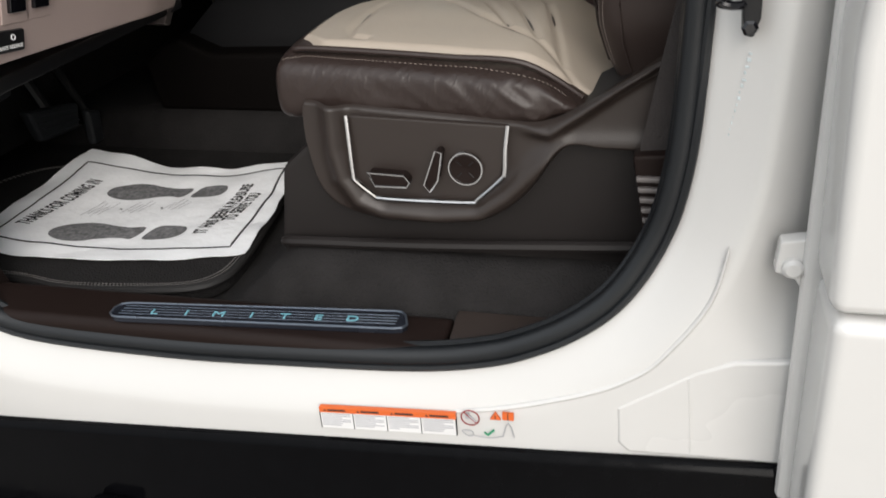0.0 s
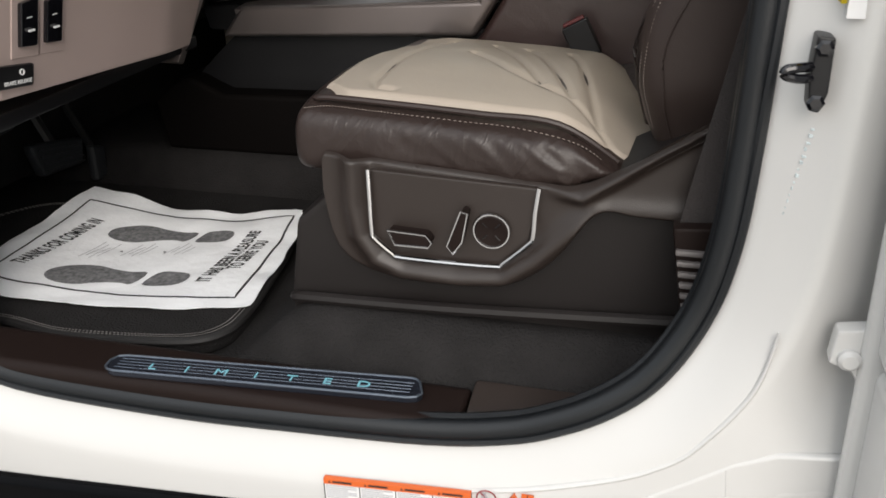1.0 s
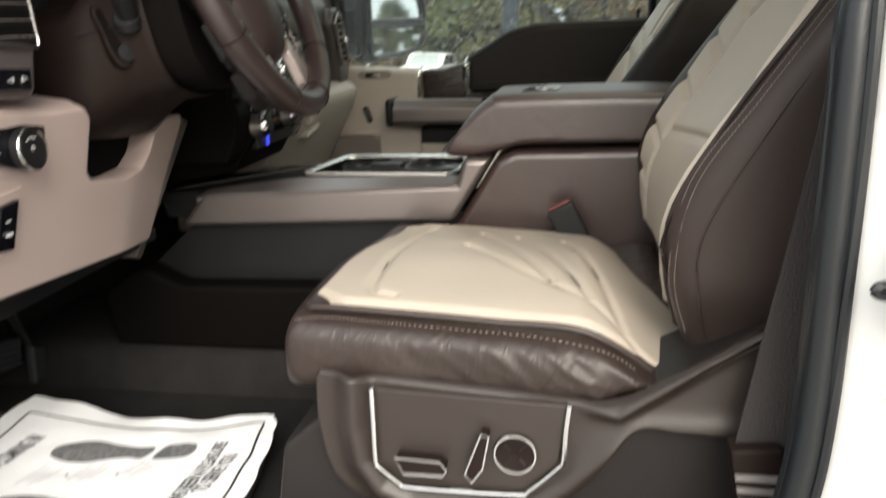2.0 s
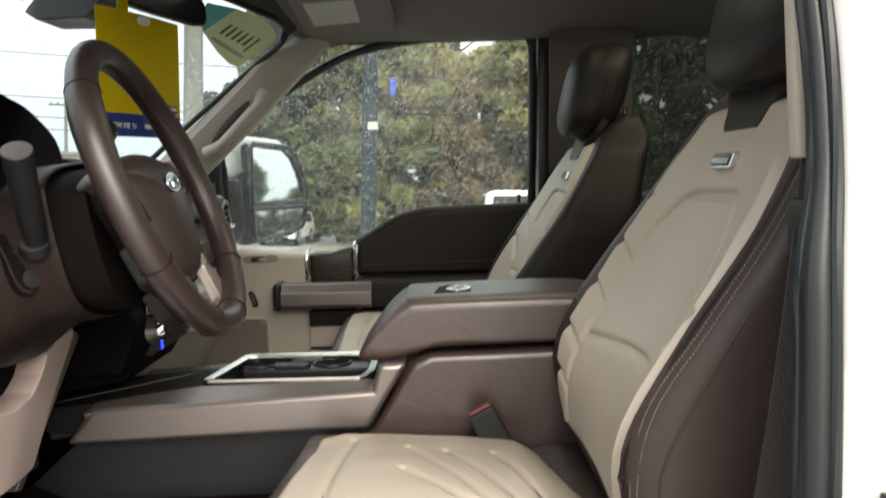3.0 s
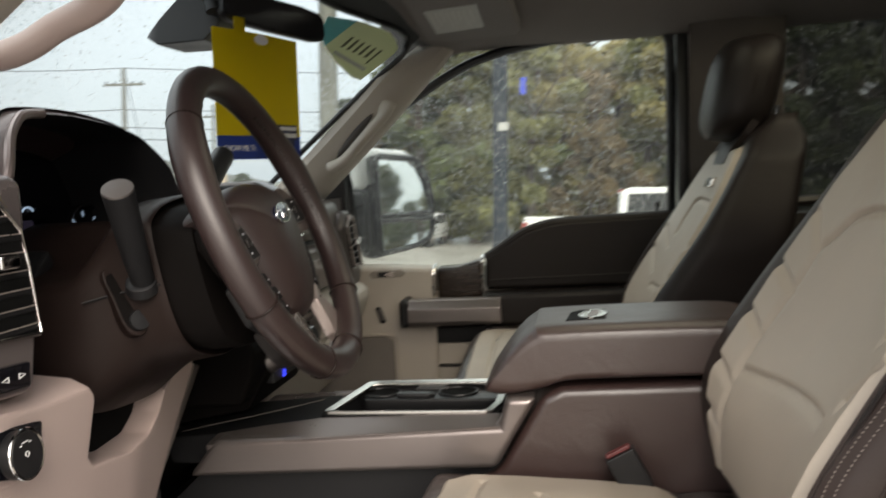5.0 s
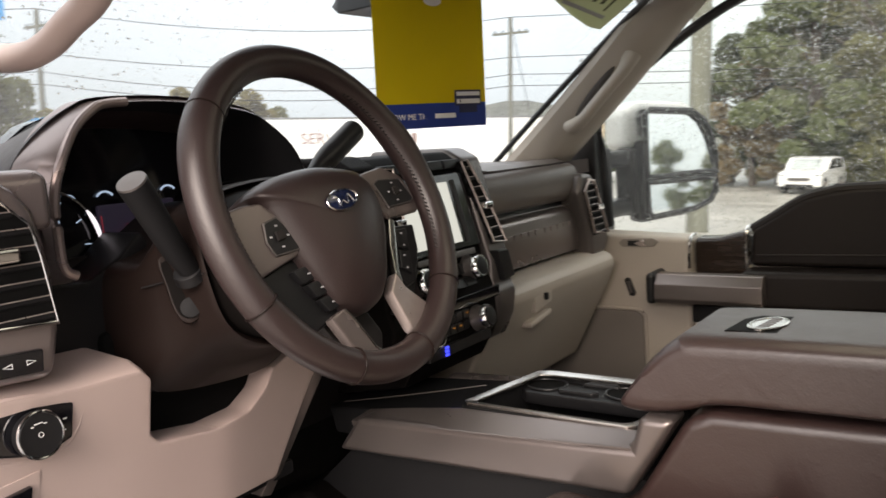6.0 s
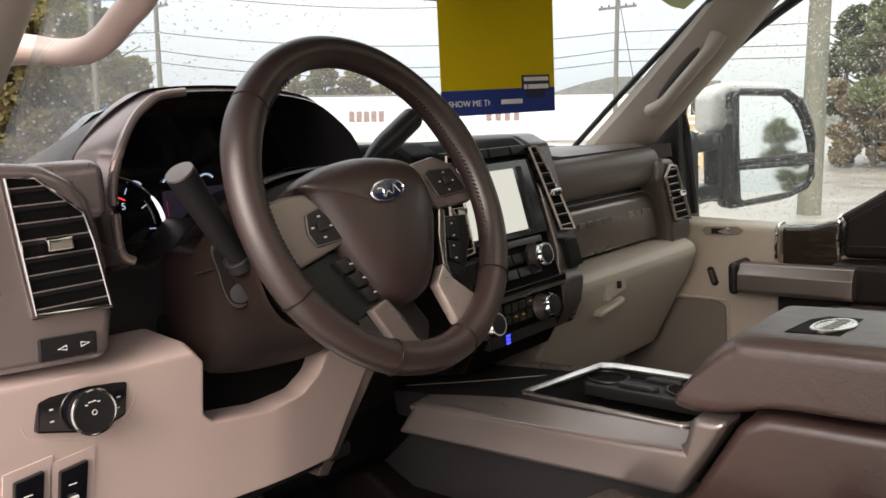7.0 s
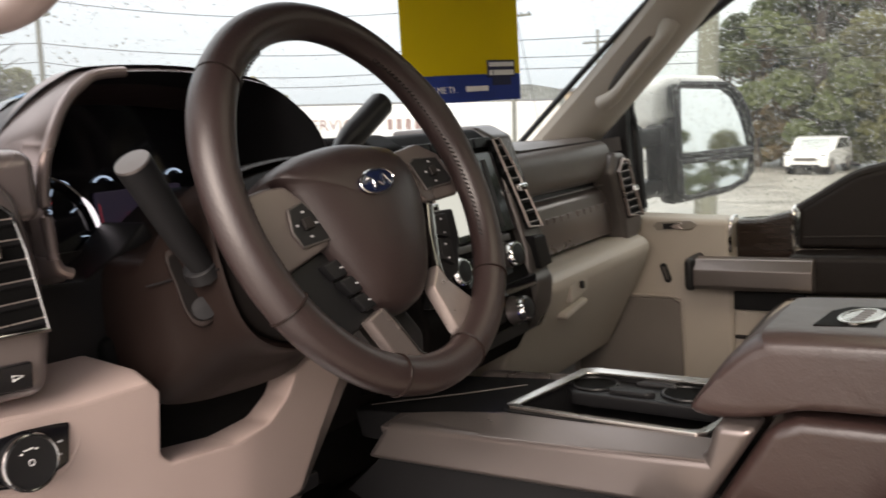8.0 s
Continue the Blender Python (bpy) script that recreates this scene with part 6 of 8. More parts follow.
def lid_ring(y, s):
    q = smooth_path([(x, y, z) for x, z in LID], 4, True)
    return [(0.38 + (p.x - 0.38) * (1 - 0.22 * (1 - s)), y, 1.228 + (p.z - 1.228) * s) for p in q]
lid = part("armrest_lid", loft([lid_ring(y, s) for y, s in ((-0.1905, 0.55), (-0.1900, 0.72), (-0.187, 0.84), (-0.181, 0.93), (-0.172, 0.98), (-0.158, 1.0), (-0.032, 1.0), (-0.018, 0.98), (-0.009, 0.93), (-0.003, 0.84), (0.0, 0.72), (0.0005, 0.55))]), LID_LEATHER, con, "padded brown leather armrest lid")
bw = part("badge_well", prism([(0.298, -0.150), (0.304, -0.088), (0.318, -0.066), (0.366, -0.062), (0.370, -0.108), (0.356, -0.150)], "z", 1.262, 1.2752, 0.0015), DRUM, lid)
def badge_oval(f, z):
    q = [(0.336 + 0.020 * f * math.cos(a) + 0.004 * math.sin(a), -0.110 + 0.034 * f * math.sin(a), z) for a in (2 * math.pi * k / 28 for k in range(28))]
    return q
part("badge_plate", loft([badge_oval(1.0, 1.270), badge_oval(1.0, 1.2768), badge_oval(0.93, 1.2776), badge_oval(0.80, 1.2776), badge_oval(0.76, 1.2768), badge_oval(0.02, 1.2768)]), SATIN_BRIGHT, bw, "bright satin badge plate")
for k in range(6):
    y = -0.1325 + 0.0090 * k
    part("badge_bar", box(0.3285 + 0.0012 * k, 0.3400 + 0.0012 * k, y - 0.0028, y + 0.0028, 1.2762, 1.2776, 0.0004), SATIN_DARK, bw)
# seat belt buckles
def buckle(y, x0, z0, name_label):
    b = thing("seat_belt_buckle", (x0 + 0.06, y, z0 - 0.08), name_label, "seat belt buckle")
    u, v = Vector((-0.46, 0, 0.89)), Vector((0.89, 0, 0.46))
    def P(a, h, d):
        return Vector((x0, y, z0)) + v * a + u * h + Vector((0, d, 0))
    ring = lambda a0, a1, h, d=0.011: [P(a0, h, -d), P(a1, h, -d), P(a1, h, d), P(a0, h, d)]
    part("body", soften(loft([ring(0.004, 0.034, -0.075), ring(0.0, 0.040, -0.055), ring(0.0, 0.040, -0.004)]), 0.003), BLACK, b)
    part("release", soften(loft([ring(0.003, 0.037, -0.004, 0.006), ring(0.004, 0.036, 0.0012, 0.005)]), 0.0015), mat("dull_red_plastic", (0.11, 0.018, 0.018), 0.5), b)
    part("stem", loft([ring(0.008, 0.028, -0.16, 0.004), ring(0.008, 0.028, -0.07, 0.004)]), BLACK, b)
buckle(-0.238, 0.340, 1.113, "black seat belt buckle with a red release between seat and console")

# ---- seats ----
def seat(s, dx, dz, label, group="front seats"):
    """s: -1 driver, +1 passenger; laid out for the driver and turned over for the other side."""
    yc = 0.430
    st = thing("front_seat", (0.35 + dx, s * yc, 0.84 + dz), label, "car seat", group)
    def put(name, bm, material, parent, lab=""):
        bm.transform(Matrix.Translation((dx, 0, dz)) @ Matrix.Diagonal((1, -s, 1, 1)))
        bmesh.ops.recalc_face_normals(bm, faces=bm.faces)
        return part(name, bm, material, parent, lab)
    Y = -yc
    # plinth and side shell
    put("plinth", prism([(0.108, 0.985), (0.092, 0.885), (0.094, 0.84), (0.56, 0.84), (0.56, 1.06), (0.16, 1.03)], "y", -0.722, -0.19, 0.010, 2), DARK_PLASTIC, st)
    put("plinth_ledge", tube(smooth_path([(0.100, -0.722, 0.886), (0.125, -0.732, 0.893), (0.30, -0.735, 0.900), (0.56, -0.735, 0.915)], 5), 0.007, 8), DARK_PLASTIC, st)
    LOW = smooth_path([(0.150, 0, 1.062), (0.1495, 0, 1.014), (0.1625, 0, 0.959), (0.197, 0, 0.934), (0.263, 0, 0.928), (0.354, 0, 0.934), (0.404, 0, 0.966), (0.446, 0, 1.0225), (0.490, 0, 1.0225), (0.526, 0, 1.0215), (0.60, 0, 1.025)], 12)
    TOP = smooth_path([(0.156, 0, 1.074), (0.180, 0, 1.073), (0.215, 0, 1.070), (0.250, 0, 1.067), (0.290, 0, 1.064), (0.340, 0, 1.060), (0.385, 0, 1.056), (0.428, 0, 1.058), (0.475, 0, 1.084), (0.535, 0, 1.122), (0.60, 0, 1.162)], 12)
    RIDGE = [(0.190, 1.08), (0.189, 1.02), (0.195, 0.985), (0.212, 0.958), (0.240, 0.946), (0.30, 0.943), (0.352, 0.948), (0.385, 0.972), (0.420, 1.008), (0.448, 1.033), (0.50, 1.033), (0.62, 1.034)]
    ARM = [(0.385, 1.050), (0.430, 1.047), (0.459, 1.066), (0.496, 1.0935), (0.542, 1.1255), (0.60, 1.160)]
    def away(p, q, line):
        best = 1.0
        for (a, b), (c, d) in zip(line, line[1:]):
            t = min(1.0, max(0.0, ((p - a) * (c - a) + (q - b) * (d - b)) / ((c - a) ** 2 + (d - b) ** 2)))
            best = min(best, math.hypot(p - a - (c - a) * t, q - b - (d - b) * t))
        return best
    def moulding(u, v):
        i = min(len(LOW) - 2, int(u * (len(LOW) - 1)))
        f = u * (len(LOW) - 1) - i
        a, b = LOW[i].lerp(LOW[i + 1], f), TOP[i].lerp(TOP[i + 1], f)
        x, z = a.x + (b.x - a.x) * v, a.z + (b.z - a.z) * v
        rise = 0.014 * math.exp(-(away(x, z, RIDGE) / 0.0135) ** 2) * (1 - 0.6 * sstep(0.42, 0.46, x)) + 0.011 * math.exp(-(away(x, z, ARM) / 0.0075) ** 2) * sstep(0.39, 0.43, x)
        y = -0.7375 - min(0.0165, rise)
        gap = (b - a).length
        edge = min(v * gap, (1 - v) * gap + 0.006, u * 0.45 + 0.002)
        return (x, y + 0.026 * (1 - sstep(0.0, 0.012, edge)) ** 2, z)
    shell = put("side_shell", sheet(moulding, 170, 64, 0.010), SHELL_PLASTIC, st, "moulded brown side cover")
    put("shell_core", prism([(0.160, 1.05), (0.165, 0.97), (0.20, 0.945), (0.35, 0.945), (0.45, 1.03), (0.60, 1.03), (0.60, 1.14), (0.42, 1.045)], "y", -0.724, -0.62), DARK_PLASTIC, shell)
    put("trim_line", tube(smooth_path([(0.2095, -0.748, 1.063), (0.2105, -0.7505, 1.03), (0.2108, -0.7505, 0.994), (0.2130, -0.7505, 0.9855), (0.2325, -0.7505, 0.9690), (0.240, -0.7505, 0.9660), (0.29, -0.7505, 0.9650), (0.345, -0.7505, 0.9660), (0.3525, -0.7505, 0.9700), (0.379, -0.7505, 0.9955), (0.3835, -0.7505, 1.004), (0.385, -0.7505, 1.03), (0.388, -0.748, 1.056)], 3), 0.0025, 8, up=(0, 1, 0)), CHROME, shell, "thin chrome trim line")
    put("switch_field", prism([(0.206, 1.062), (0.207, 0.99), (0.236, 0.963), (0.348, 0.962), (0.378, 0.99), (0.388, 1.054)], "y", -0.7445, -0.735, 0.003), SHELL_PLASTIC, shell)
    s1 = put("slide_switch", prism([(0.231, 1.001), (0.273, 0.999), (0.279, 0.991), (0.275, 0.985), (0.239, 0.985)], "y", -0.760, -0.742, 0.003), BROWN_PLASTIC, shell)
    put("switch_edge", tube([(0.231, -0.760, 1.001), (0.273, -0.760, 0.999), (0.279, -0.760, 0.991), (0.275, -0.760, 0.985), (0.239, -0.760, 0.985)], 0.0013, 6, closed=True, up=(0, 1, 0)), CHROME, s1)
    s2 = put("recline_switch", prism([(0.311, 1.030), (0.318, 1.028), (0.312, 0.996), (0.302, 0.982), (0.296, 0.990)], "y", -0.762, -0.742, 0.003), BROWN_PLASTIC, shell)
    put("switch_edge", tube([(0.311, -0.762, 1.030), (0.318, -0.762, 1.028), (0.312, -0.762, 0.996), (0.302, -0.762, 0.982), (0.296, -0.762, 0.990)], 0.0013, 6, closed=True, up=(0, 1, 0)), CHROME, s2)
    kb = put("lumbar_switch", lathe([(0.0185, 0), (0.0185, 0.006), (0.016, 0.008), (0.002, 0.006)], facing((0.340, -0.742, 1.005), (0, -1, 0)), 28), BROWN_PLASTIC, shell)
    put("switch_edge", tube([(0.340 + 0.0185 * math.cos(a), -0.7485, 1.005 + 0.0185 * math.sin(a)) for a in (2 * math.pi * k / 28 for k in range(28))], 0.0014, 6, closed=True, up=(0, 1, 0)), CHROME, kb)
    for a in (45, 135, 225, 315):
        put("ridge", tube([(0.340 + 0.006 * math.cos(radians(a)), -0.7495, 1.005 + 0.006 * math.sin(radians(a))), (0.340 + 0.013 * math.cos(radians(a)), -0.7500, 1.005 + 0.013 * math.sin(radians(a)))], 0.0009, 5), DARK_PLASTIC, kb)
    # cushion: dark leather body and pale insert
    HW = 0.258
    Y = -0.465
    def top_z(x, v):
        side = 1.126 - 0.065 * (x - 0.13) - 0.050 * sstep(0.39, 0.50, x)
        mid = 0.014 * sstep(0.12, 0.26, x) * math.cos(1.57 * min(1.0, abs(v)))
        inner = -0.038 * sstep(-0.55, 1.0, v)
        return side + mid + inner
    def crease(x, z):
        """Slanting folds of the worn side, deepest towards the rear."""
        a, b = x * 0.80 + z * 0.60, z * 0.80 - x * 0.60
        f = abs(noise.noise((a * 26, b * 9, 3.3))) + 0.6 * abs(noise.noise((a * 60 + b * 12, b * 22, 7.1)))
        return (0.55 - f) * (0.0036 * sstep(0.17, 0.28, x) + 0.0060 * sstep(0.29, 0.40, x))
    rings = []
    for k in range(111):
        x = 0.117 + 0.481 * (k / 110) ** 1.15
        fr = max(0.02, 1 - max(0.0, (0.147 - x) / 0.030) ** 3.4) ** (1 / 3.4)
        w = HW * (0.90 + 0.10 * fr) * (1 - 0.06 * sstep(0.40, 0.52, x))
        zb = 1.037 + 0.012 * (1 - fr) + 0.030 * sstep(0.40, 0.475, x)
        ring = []
        n = 96
        for j in range(n):
            a = 2 * math.pi * j / n
            ca, sa = math.cos(a), math.sin(a)
            r = (abs(ca) ** 6 + abs(sa) ** 6) ** (-1 / 6)
            v = ca * r
            y = Y + w * v
            zt = top_z(x, v) * fr + (1 - fr) * 1.086
            bulge = 0.007 * math.sin(math.pi * 0.5 * (1 + sa * r))
            z = (zt + zb) / 2 + (zt - zb) / 2 * sa * r
            y += math.copysign(bulge, v) if abs(v) > 0.9 else 0
            if v < -0.80:
                y -= crease(x, z) * sstep(1.0, 0.55, sa * r)
            ring.append((x, y, z))
        rings.append(ring)
    cush = put("cushion", loft(rings), BROWN_WORN, st, "creased dark brown leather cushion")
    def near(p, q, lines):
        """Distance from a place on a panel to the nearest of its seams."""
        best = 1.0
        for line in lines:
            for (a, b), (c, d) in zip(line, line[1:]):
                t = min(1.0, max(0.0, ((p - a) * (c - a) + (q - b) * (d - b)) / ((c - a) ** 2 + (d - b) ** 2)))
                best = min(best, math.hypot(p - a - (c - a) * t, q - b - (d - b) * t))
        return best
    SEAT_SEAMS = [[(0.186, -0.27), (0.184, -0.40), (0.184, -0.559), (0.187, -0.648), (0.194, -0.668), (0.215, -0.674)], [(0.262, -0.478), (0.323, -0.566), (0.364, -0.605), (0.404, -0.637), (0.449, -0.684), (0.47, -0.70)],
                  [(0.364, -0.597), (0.291, -0.422), (0.262, -0.34)], [(0.402, -0.628), (0.342, -0.446), (0.31, -0.35)], [(0.435, -0.665), (0.392, -0.46), (0.37, -0.36)]]
    def insert(u, v):
        x = 0.131 + 0.446 * u
        w = -0.905 + 1.82 * v
        y = Y + (HW - 0.034 * sstep(0.10, 0.0, u)) * w * (1 - 0.06 * sstep(0.40, 0.52, x))
        fr = max(0.02, 1 - max(0.0, (0.147 - x) / 0.030) ** 3.4) ** (1 / 3.4)
        z = top_z(x, w) * fr + (1 - fr) * 1.086 + 0.003
        seams = math.exp(-(near(x, y, SEAT_SEAMS) / 0.0052) ** 2)
        rim = min(u * 0.43, 0.43 * (1 - u), v * 0.46, (1 - v) * 0.46)
        edge = sstep(0.0, 0.012, rim)
        z += 0.0015 * edge - 0.007 * (1 - edge) - 0.0042 * seams + 0.0016 * noise.noise((x * 14, y * 14, 2.0))
        return (x, y, z)
    put("insert", sheet(insert, 180, 180, 0.02), BEIGE, cush, "pale beige leather seat insert")
    for off, dzz in ((0.000, 0.0015),):
        pts = [(0.1205, Y - HW * 0.80, 1.102 + dzz), (0.127, Y - HW * 0.955 - off * 0.5, 1.112 + dzz)] + [(x, Y - HW * 0.986 * (1 - 0.06 * sstep(0.40, 0.52, x)) - off, top_z(x, -0.97) + dzz - 0.006) for x in (0.16, 0.20, 0.24, 0.30, 0.36, 0.42, 0.455)]
        run = smooth_path(pts, 22)
        put("stitching", join(*[tube([run[i], run[i + 1]], 0.00038, 5) for i in range(0, len(run) - 1, 2)]), CUSHION_THREAD, cush)
    put("piping", tube(smooth_path([(0.128, Y - HW * 0.80, 1.116), (0.138, Y - HW * 0.91, 1.1215)] + [(x, Y - HW * 0.935 * (1 - 0.06 * sstep(0.40, 0.52, x)), top_z(x, -0.93) + 0.0005) for x in (0.16, 0.24, 0.32, 0.40, 0.46)], 6), 0.0035, 8), BROWN_SMOOTH, cush)
    # backrest: recline axis
    Y = -0.43
    lean = math.tan(radians(22.0))
    def bx(z):
        return 0.512 + lean * (z - 1.10) - 0.028 * math.exp(-((z - 1.19) / 0.09) ** 2)
    def edge_x(z):
        """The bolster's stitched edge in side view."""
        return float(np.interp(z, (1.07, 1.106, 1.14, 1.17, 1.19, 1.217, 1.245, 1.282, 1.329, 1.366, 1.40, 1.45, 1.52, 1.59), (0.505, 0.488, 0.478, 0.474, 0.473, 0.478, 0.490, 0.513, 0.547, 0.575, 0.600, 0.634, 0.680, 0.722)))
    def half(z):
        return 0.268 - 0.055 * sstep(1.34, 1.56, z) - 0.05 * sstep(1.50, 1.575, z) - 0.02 * sstep(1.16, 1.07, z)
    def bol(z, v):
        """How far the face stands forward at the sides."""
        return max(0.0, bx(z) - edge_x(z) + 0.012) * min(1.0, abs(v) / 0.90) ** 2
    rings = []
    for k in range(61):
        z = 1.075 + 0.505 * k / 60
        ring = []
        n = 112
        for j in range(n):
            a = 2 * math.pi * j / n
            ca, sa = math.cos(a), math.sin(a)
            r = (abs(ca) ** 7 + abs(sa) ** 7) ** (-1 / 7)
            v, q = ca * r, sa * r
            y = Y + half(z) * v
            depth = 0.125 - 0.035 * sstep(1.3, 1.58, z)
            cap = 1 - 0.55 * sstep(1.535, 1.58, z)
            front, back = bx(z) - bol(z, v), bx(z) + depth
            c, h = (front + back) / 2, (back - front) / 2 * cap
            ring.append((c - h * q, y, z))
        rings.append(ring)
    def skin(z, v):
        """The backrest's front skin at a height, v across it."""
        q = (1 - min(1.0, abs(v)) ** 7) ** (1 / 7)
        front, rear = bx(z) - bol(z, v), bx(z) + 0.125 - 0.035 * sstep(1.3, 1.58, z)
        return Vector(((front + rear) / 2 - (rear - front) / 2 * q, Y + half(z) * v, z))
    BACK_SEAMS = [[(-0.272, 1.10), (-0.275, 1.20), (-0.275, 1.272), (-0.288, 1.374), (-0.244, 1.415)], [(-0.290, 1.375), (-0.335, 1.412), (-0.365, 1.420), (-0.505, 1.424), (-0.527, 1.418), (-0.552, 1.380), (-0.557, 1.355)],
                  [(-0.280, 1.233), (-0.535, 1.246)], [(-0.275, 1.272), (-0.165, 1.330)], [(-0.274, 1.212), (-0.155, 1.276)], [(-0.272, 1.157), (-0.155, 1.222)], [(-0.285, 1.325), (-0.185, 1.375)],
                  [(-0.563, 1.325), (-0.62, 1.365)], [(-0.566, 1.272), (-0.63, 1.320)]]
    # same leather on both seats; the passenger's has its shade in the darker colour
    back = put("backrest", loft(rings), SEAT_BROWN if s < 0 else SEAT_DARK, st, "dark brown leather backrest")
    def face_pt(u, v):
        z = 1.095 + 0.435 * u
        w = -0.83 + 1.66 * v
        g = 1 - 0.16 * sstep(0.80, 1.0, u) - 0.05 - 0.10 * sstep(0.30, 0.0, u)
        y = Y + half(z) * w * g
        x = skin(z, w * g).x - 0.004 - 0.006 * (1 - w * w)
        seams = math.exp(-(near(y, z, BACK_SEAMS) / 0.0048) ** 2)
        edge = sstep(0, 0.03, u) * sstep(1, 0.97, u) * sstep(0, 0.020, min(v, 1 - v))
        x -= 0.006 * edge - 0.012 * (1 - edge) - 0.0062 * seams + 0.0016 * noise.noise((y * 14, z * 14, 5.0))
        return (x, y, z)
    put("insert", sheet(face_pt, 180, 140, 0.015), BEIGE, back, "pale beige leather backrest insert")
    put("collar", sheet(lambda u, v: (bx(1.496 + 0.080 * u) - 0.0185 + 0.012 * u * u, Y - 0.004 + (0.062 - 0.010 * sstep(0.12, 0.0, u) + 0.052 * sstep(0.15, 0.75, u)) * (2 * v - 1), 1.496 + 0.080 * u), 14, 18, 0.014), SEAT_DARK, back)
    def plate(y0, y1, z0, z1, d0, d1):
        return loft([[(bx(z) - d, y, z) for y, z in ((y0, z0), (y1, z0), (y1, z1), (y0, z1))] for d in (d0, d1)])
    bd = put("badge", soften(plate(Y - 0.036, Y + 0.030, 1.4515, 1.4695, 0.010, 0.0245), 0.003), SATIN_BRIGHT, back, "small chrome badge plate")
    put("badge_field", plate(Y - 0.032, Y + 0.026, 1.4548, 1.4662, 0.024, 0.0250), DARK_PLASTIC, bd)
    for k in range(7):
        put("letter_bar", plate(Y - 0.0285 + 0.0078 * k, Y - 0.0245 + 0.0078 * k, 1.4575, 1.4640, 0.0245, 0.0255), SATIN_BRIGHT, bd)
    for vv in (-0.930, -0.957):
        run = smooth_path([skin(z, vv) + Vector((-0.0006, -0.0004, 0)) for z in (1.10, 1.16, 1.24, 1.32, 1.40, 1.47, 1.52)], 44)
        put("stitching", join(*[tube([run[i], run[i + 1]], 0.00042, 5) for i in range(0, len(run) - 1, 2)]), THREAD, back)
    put("edge_piping", tube(smooth_path([skin(z, -0.865) for z in (1.10, 1.2, 1.3, 1.4, 1.5)], 6), 0.0035, 8), SEAT_BROWN, back)
    # flat dark band laid on the skin as the shade along the seam
    put("bolster_band", tube(smooth_path([skin(z, -0.900) + Vector((-0.0002, 0, 0)) for z in (1.10, 1.15, 1.2, 1.3, 1.4, 1.5)], 6), 0.0036, 8, flat=0.35), SEAT_DARK, back, "dark band painting the shade of the seam beside the insert")
    put("side_seam", tube(smooth_path([skin(z, -0.9955) + Vector((0.0, -0.0008, 0)) for z in (1.09, 1.11, 1.14, 1.2, 1.3, 1.4, 1.5)], 6), 0.0011, 8), SEAT_BROWN, back)
    # headrest
    hz, hx = 1.638, 0.656 if s < 0 else 0.640
    rings = []
    for k in range(25):
        t = -1 + 2 * k / 24
        sc = (1 - abs(t) ** 3.2) ** (1 / 3.2) if abs(t) < 1 else 0.02
        ring = []
        for j in range(40):
            a = 2 * math.pi * j / 40
            ca, sa = math.cos(a), math.sin(a)
            r = (abs(ca) ** 3.2 + abs(sa) ** 3.2) ** (-1 / 3.2)
            z = hz + 0.100 * t
            ring.append((hx + 0.055 + lean * 0.6 * (z - hz) + 0.062 * max(sc, 0.15) * sa * r + 0.012 * ca * ca, Y + (0.163 if s < 0 else 0.118) * max(sc, 0.2) * ca * r, z))
        rings.append(ring)
    hd = put("headrest", loft(rings), DARK_LEATHER, st, "padded dark brown headrest")
    for back_ in (0.062, 0.086):
        put("headrest_seam", tube([(hx + back_ + lean * 0.6 * 0.098 * math.sin(a), Y + (0.1635 if s < 0 else 0.1185) * math.cos(a) * (1 - 0.04 * math.sin(a) ** 2), hz + 0.099 * math.sin(a)) for a in (2 * math.pi * k / 40 for k in range(40))], 0.0018, 6, closed=True, up=(1, 0, 0)), BROWN_PLASTIC, hd)
    for d in (-0.05, 0.05):
        put("headrest_post", tube([(bx(1.55) + 0.05, Y + d, 1.53), (bx(1.58) + 0.05, Y + d, 1.60)], 0.006, 10), CHROME, hd)
    return st
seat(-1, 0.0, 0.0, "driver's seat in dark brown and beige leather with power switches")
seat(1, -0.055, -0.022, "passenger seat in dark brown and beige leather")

# ---- driver's seat belt ----
belt = thing("seat_belt", (0.55, -0.75, 0.95), "dark seat belt running down beside the driver's seat", "seat belt")
def band(pts, w, t=0.0012):
    p = smooth_path(pts, 6)
    rings = []
    for i, q in enumerate(p):
        d = (p[min(i + 1, len(p) - 1)] - p[max(i - 1, 0)]).normalized()
        side = d.cross(Vector((0, 1, 0))).normalized()
        rings.append([q - side * w + Vector((0, -t, 0)), q + side * w + Vector((0, -t, 0)), q + side * w + Vector((0, t, 0)), q - side * w + Vector((0, t, 0))])
    return loft(rings)
part("webbing", band([(0.542, -0.775, 1.02), (0.556, -0.770, 1.10), (0.588, -0.762, 1.28), (0.612, -0.750, 1.45), (0.625, -0.735, 1.62)], 0.022), WEBBING, belt)
slv = part("anchor_sleeve", prism([(0.517, 1.043), (0.560, 1.046), (0.566, 0.94), (0.534, 0.94), (0.521, 1.02)], "y", -0.788, -0.762, 0.005), BROWN_PLASTIC, belt)
for k in range(6):
    part("rib", box(0.522 + 0.002 * k, 0.560, -0.793, -0.786, 1.017 - 0.0112 * k, 1.0225 - 0.0112 * k, 0.0018), RIB_GREY, slv)
part("guide", box(0.585, 0.625, -0.775, -0.735, 1.385, 1.43, 0.006), BLACK, belt)
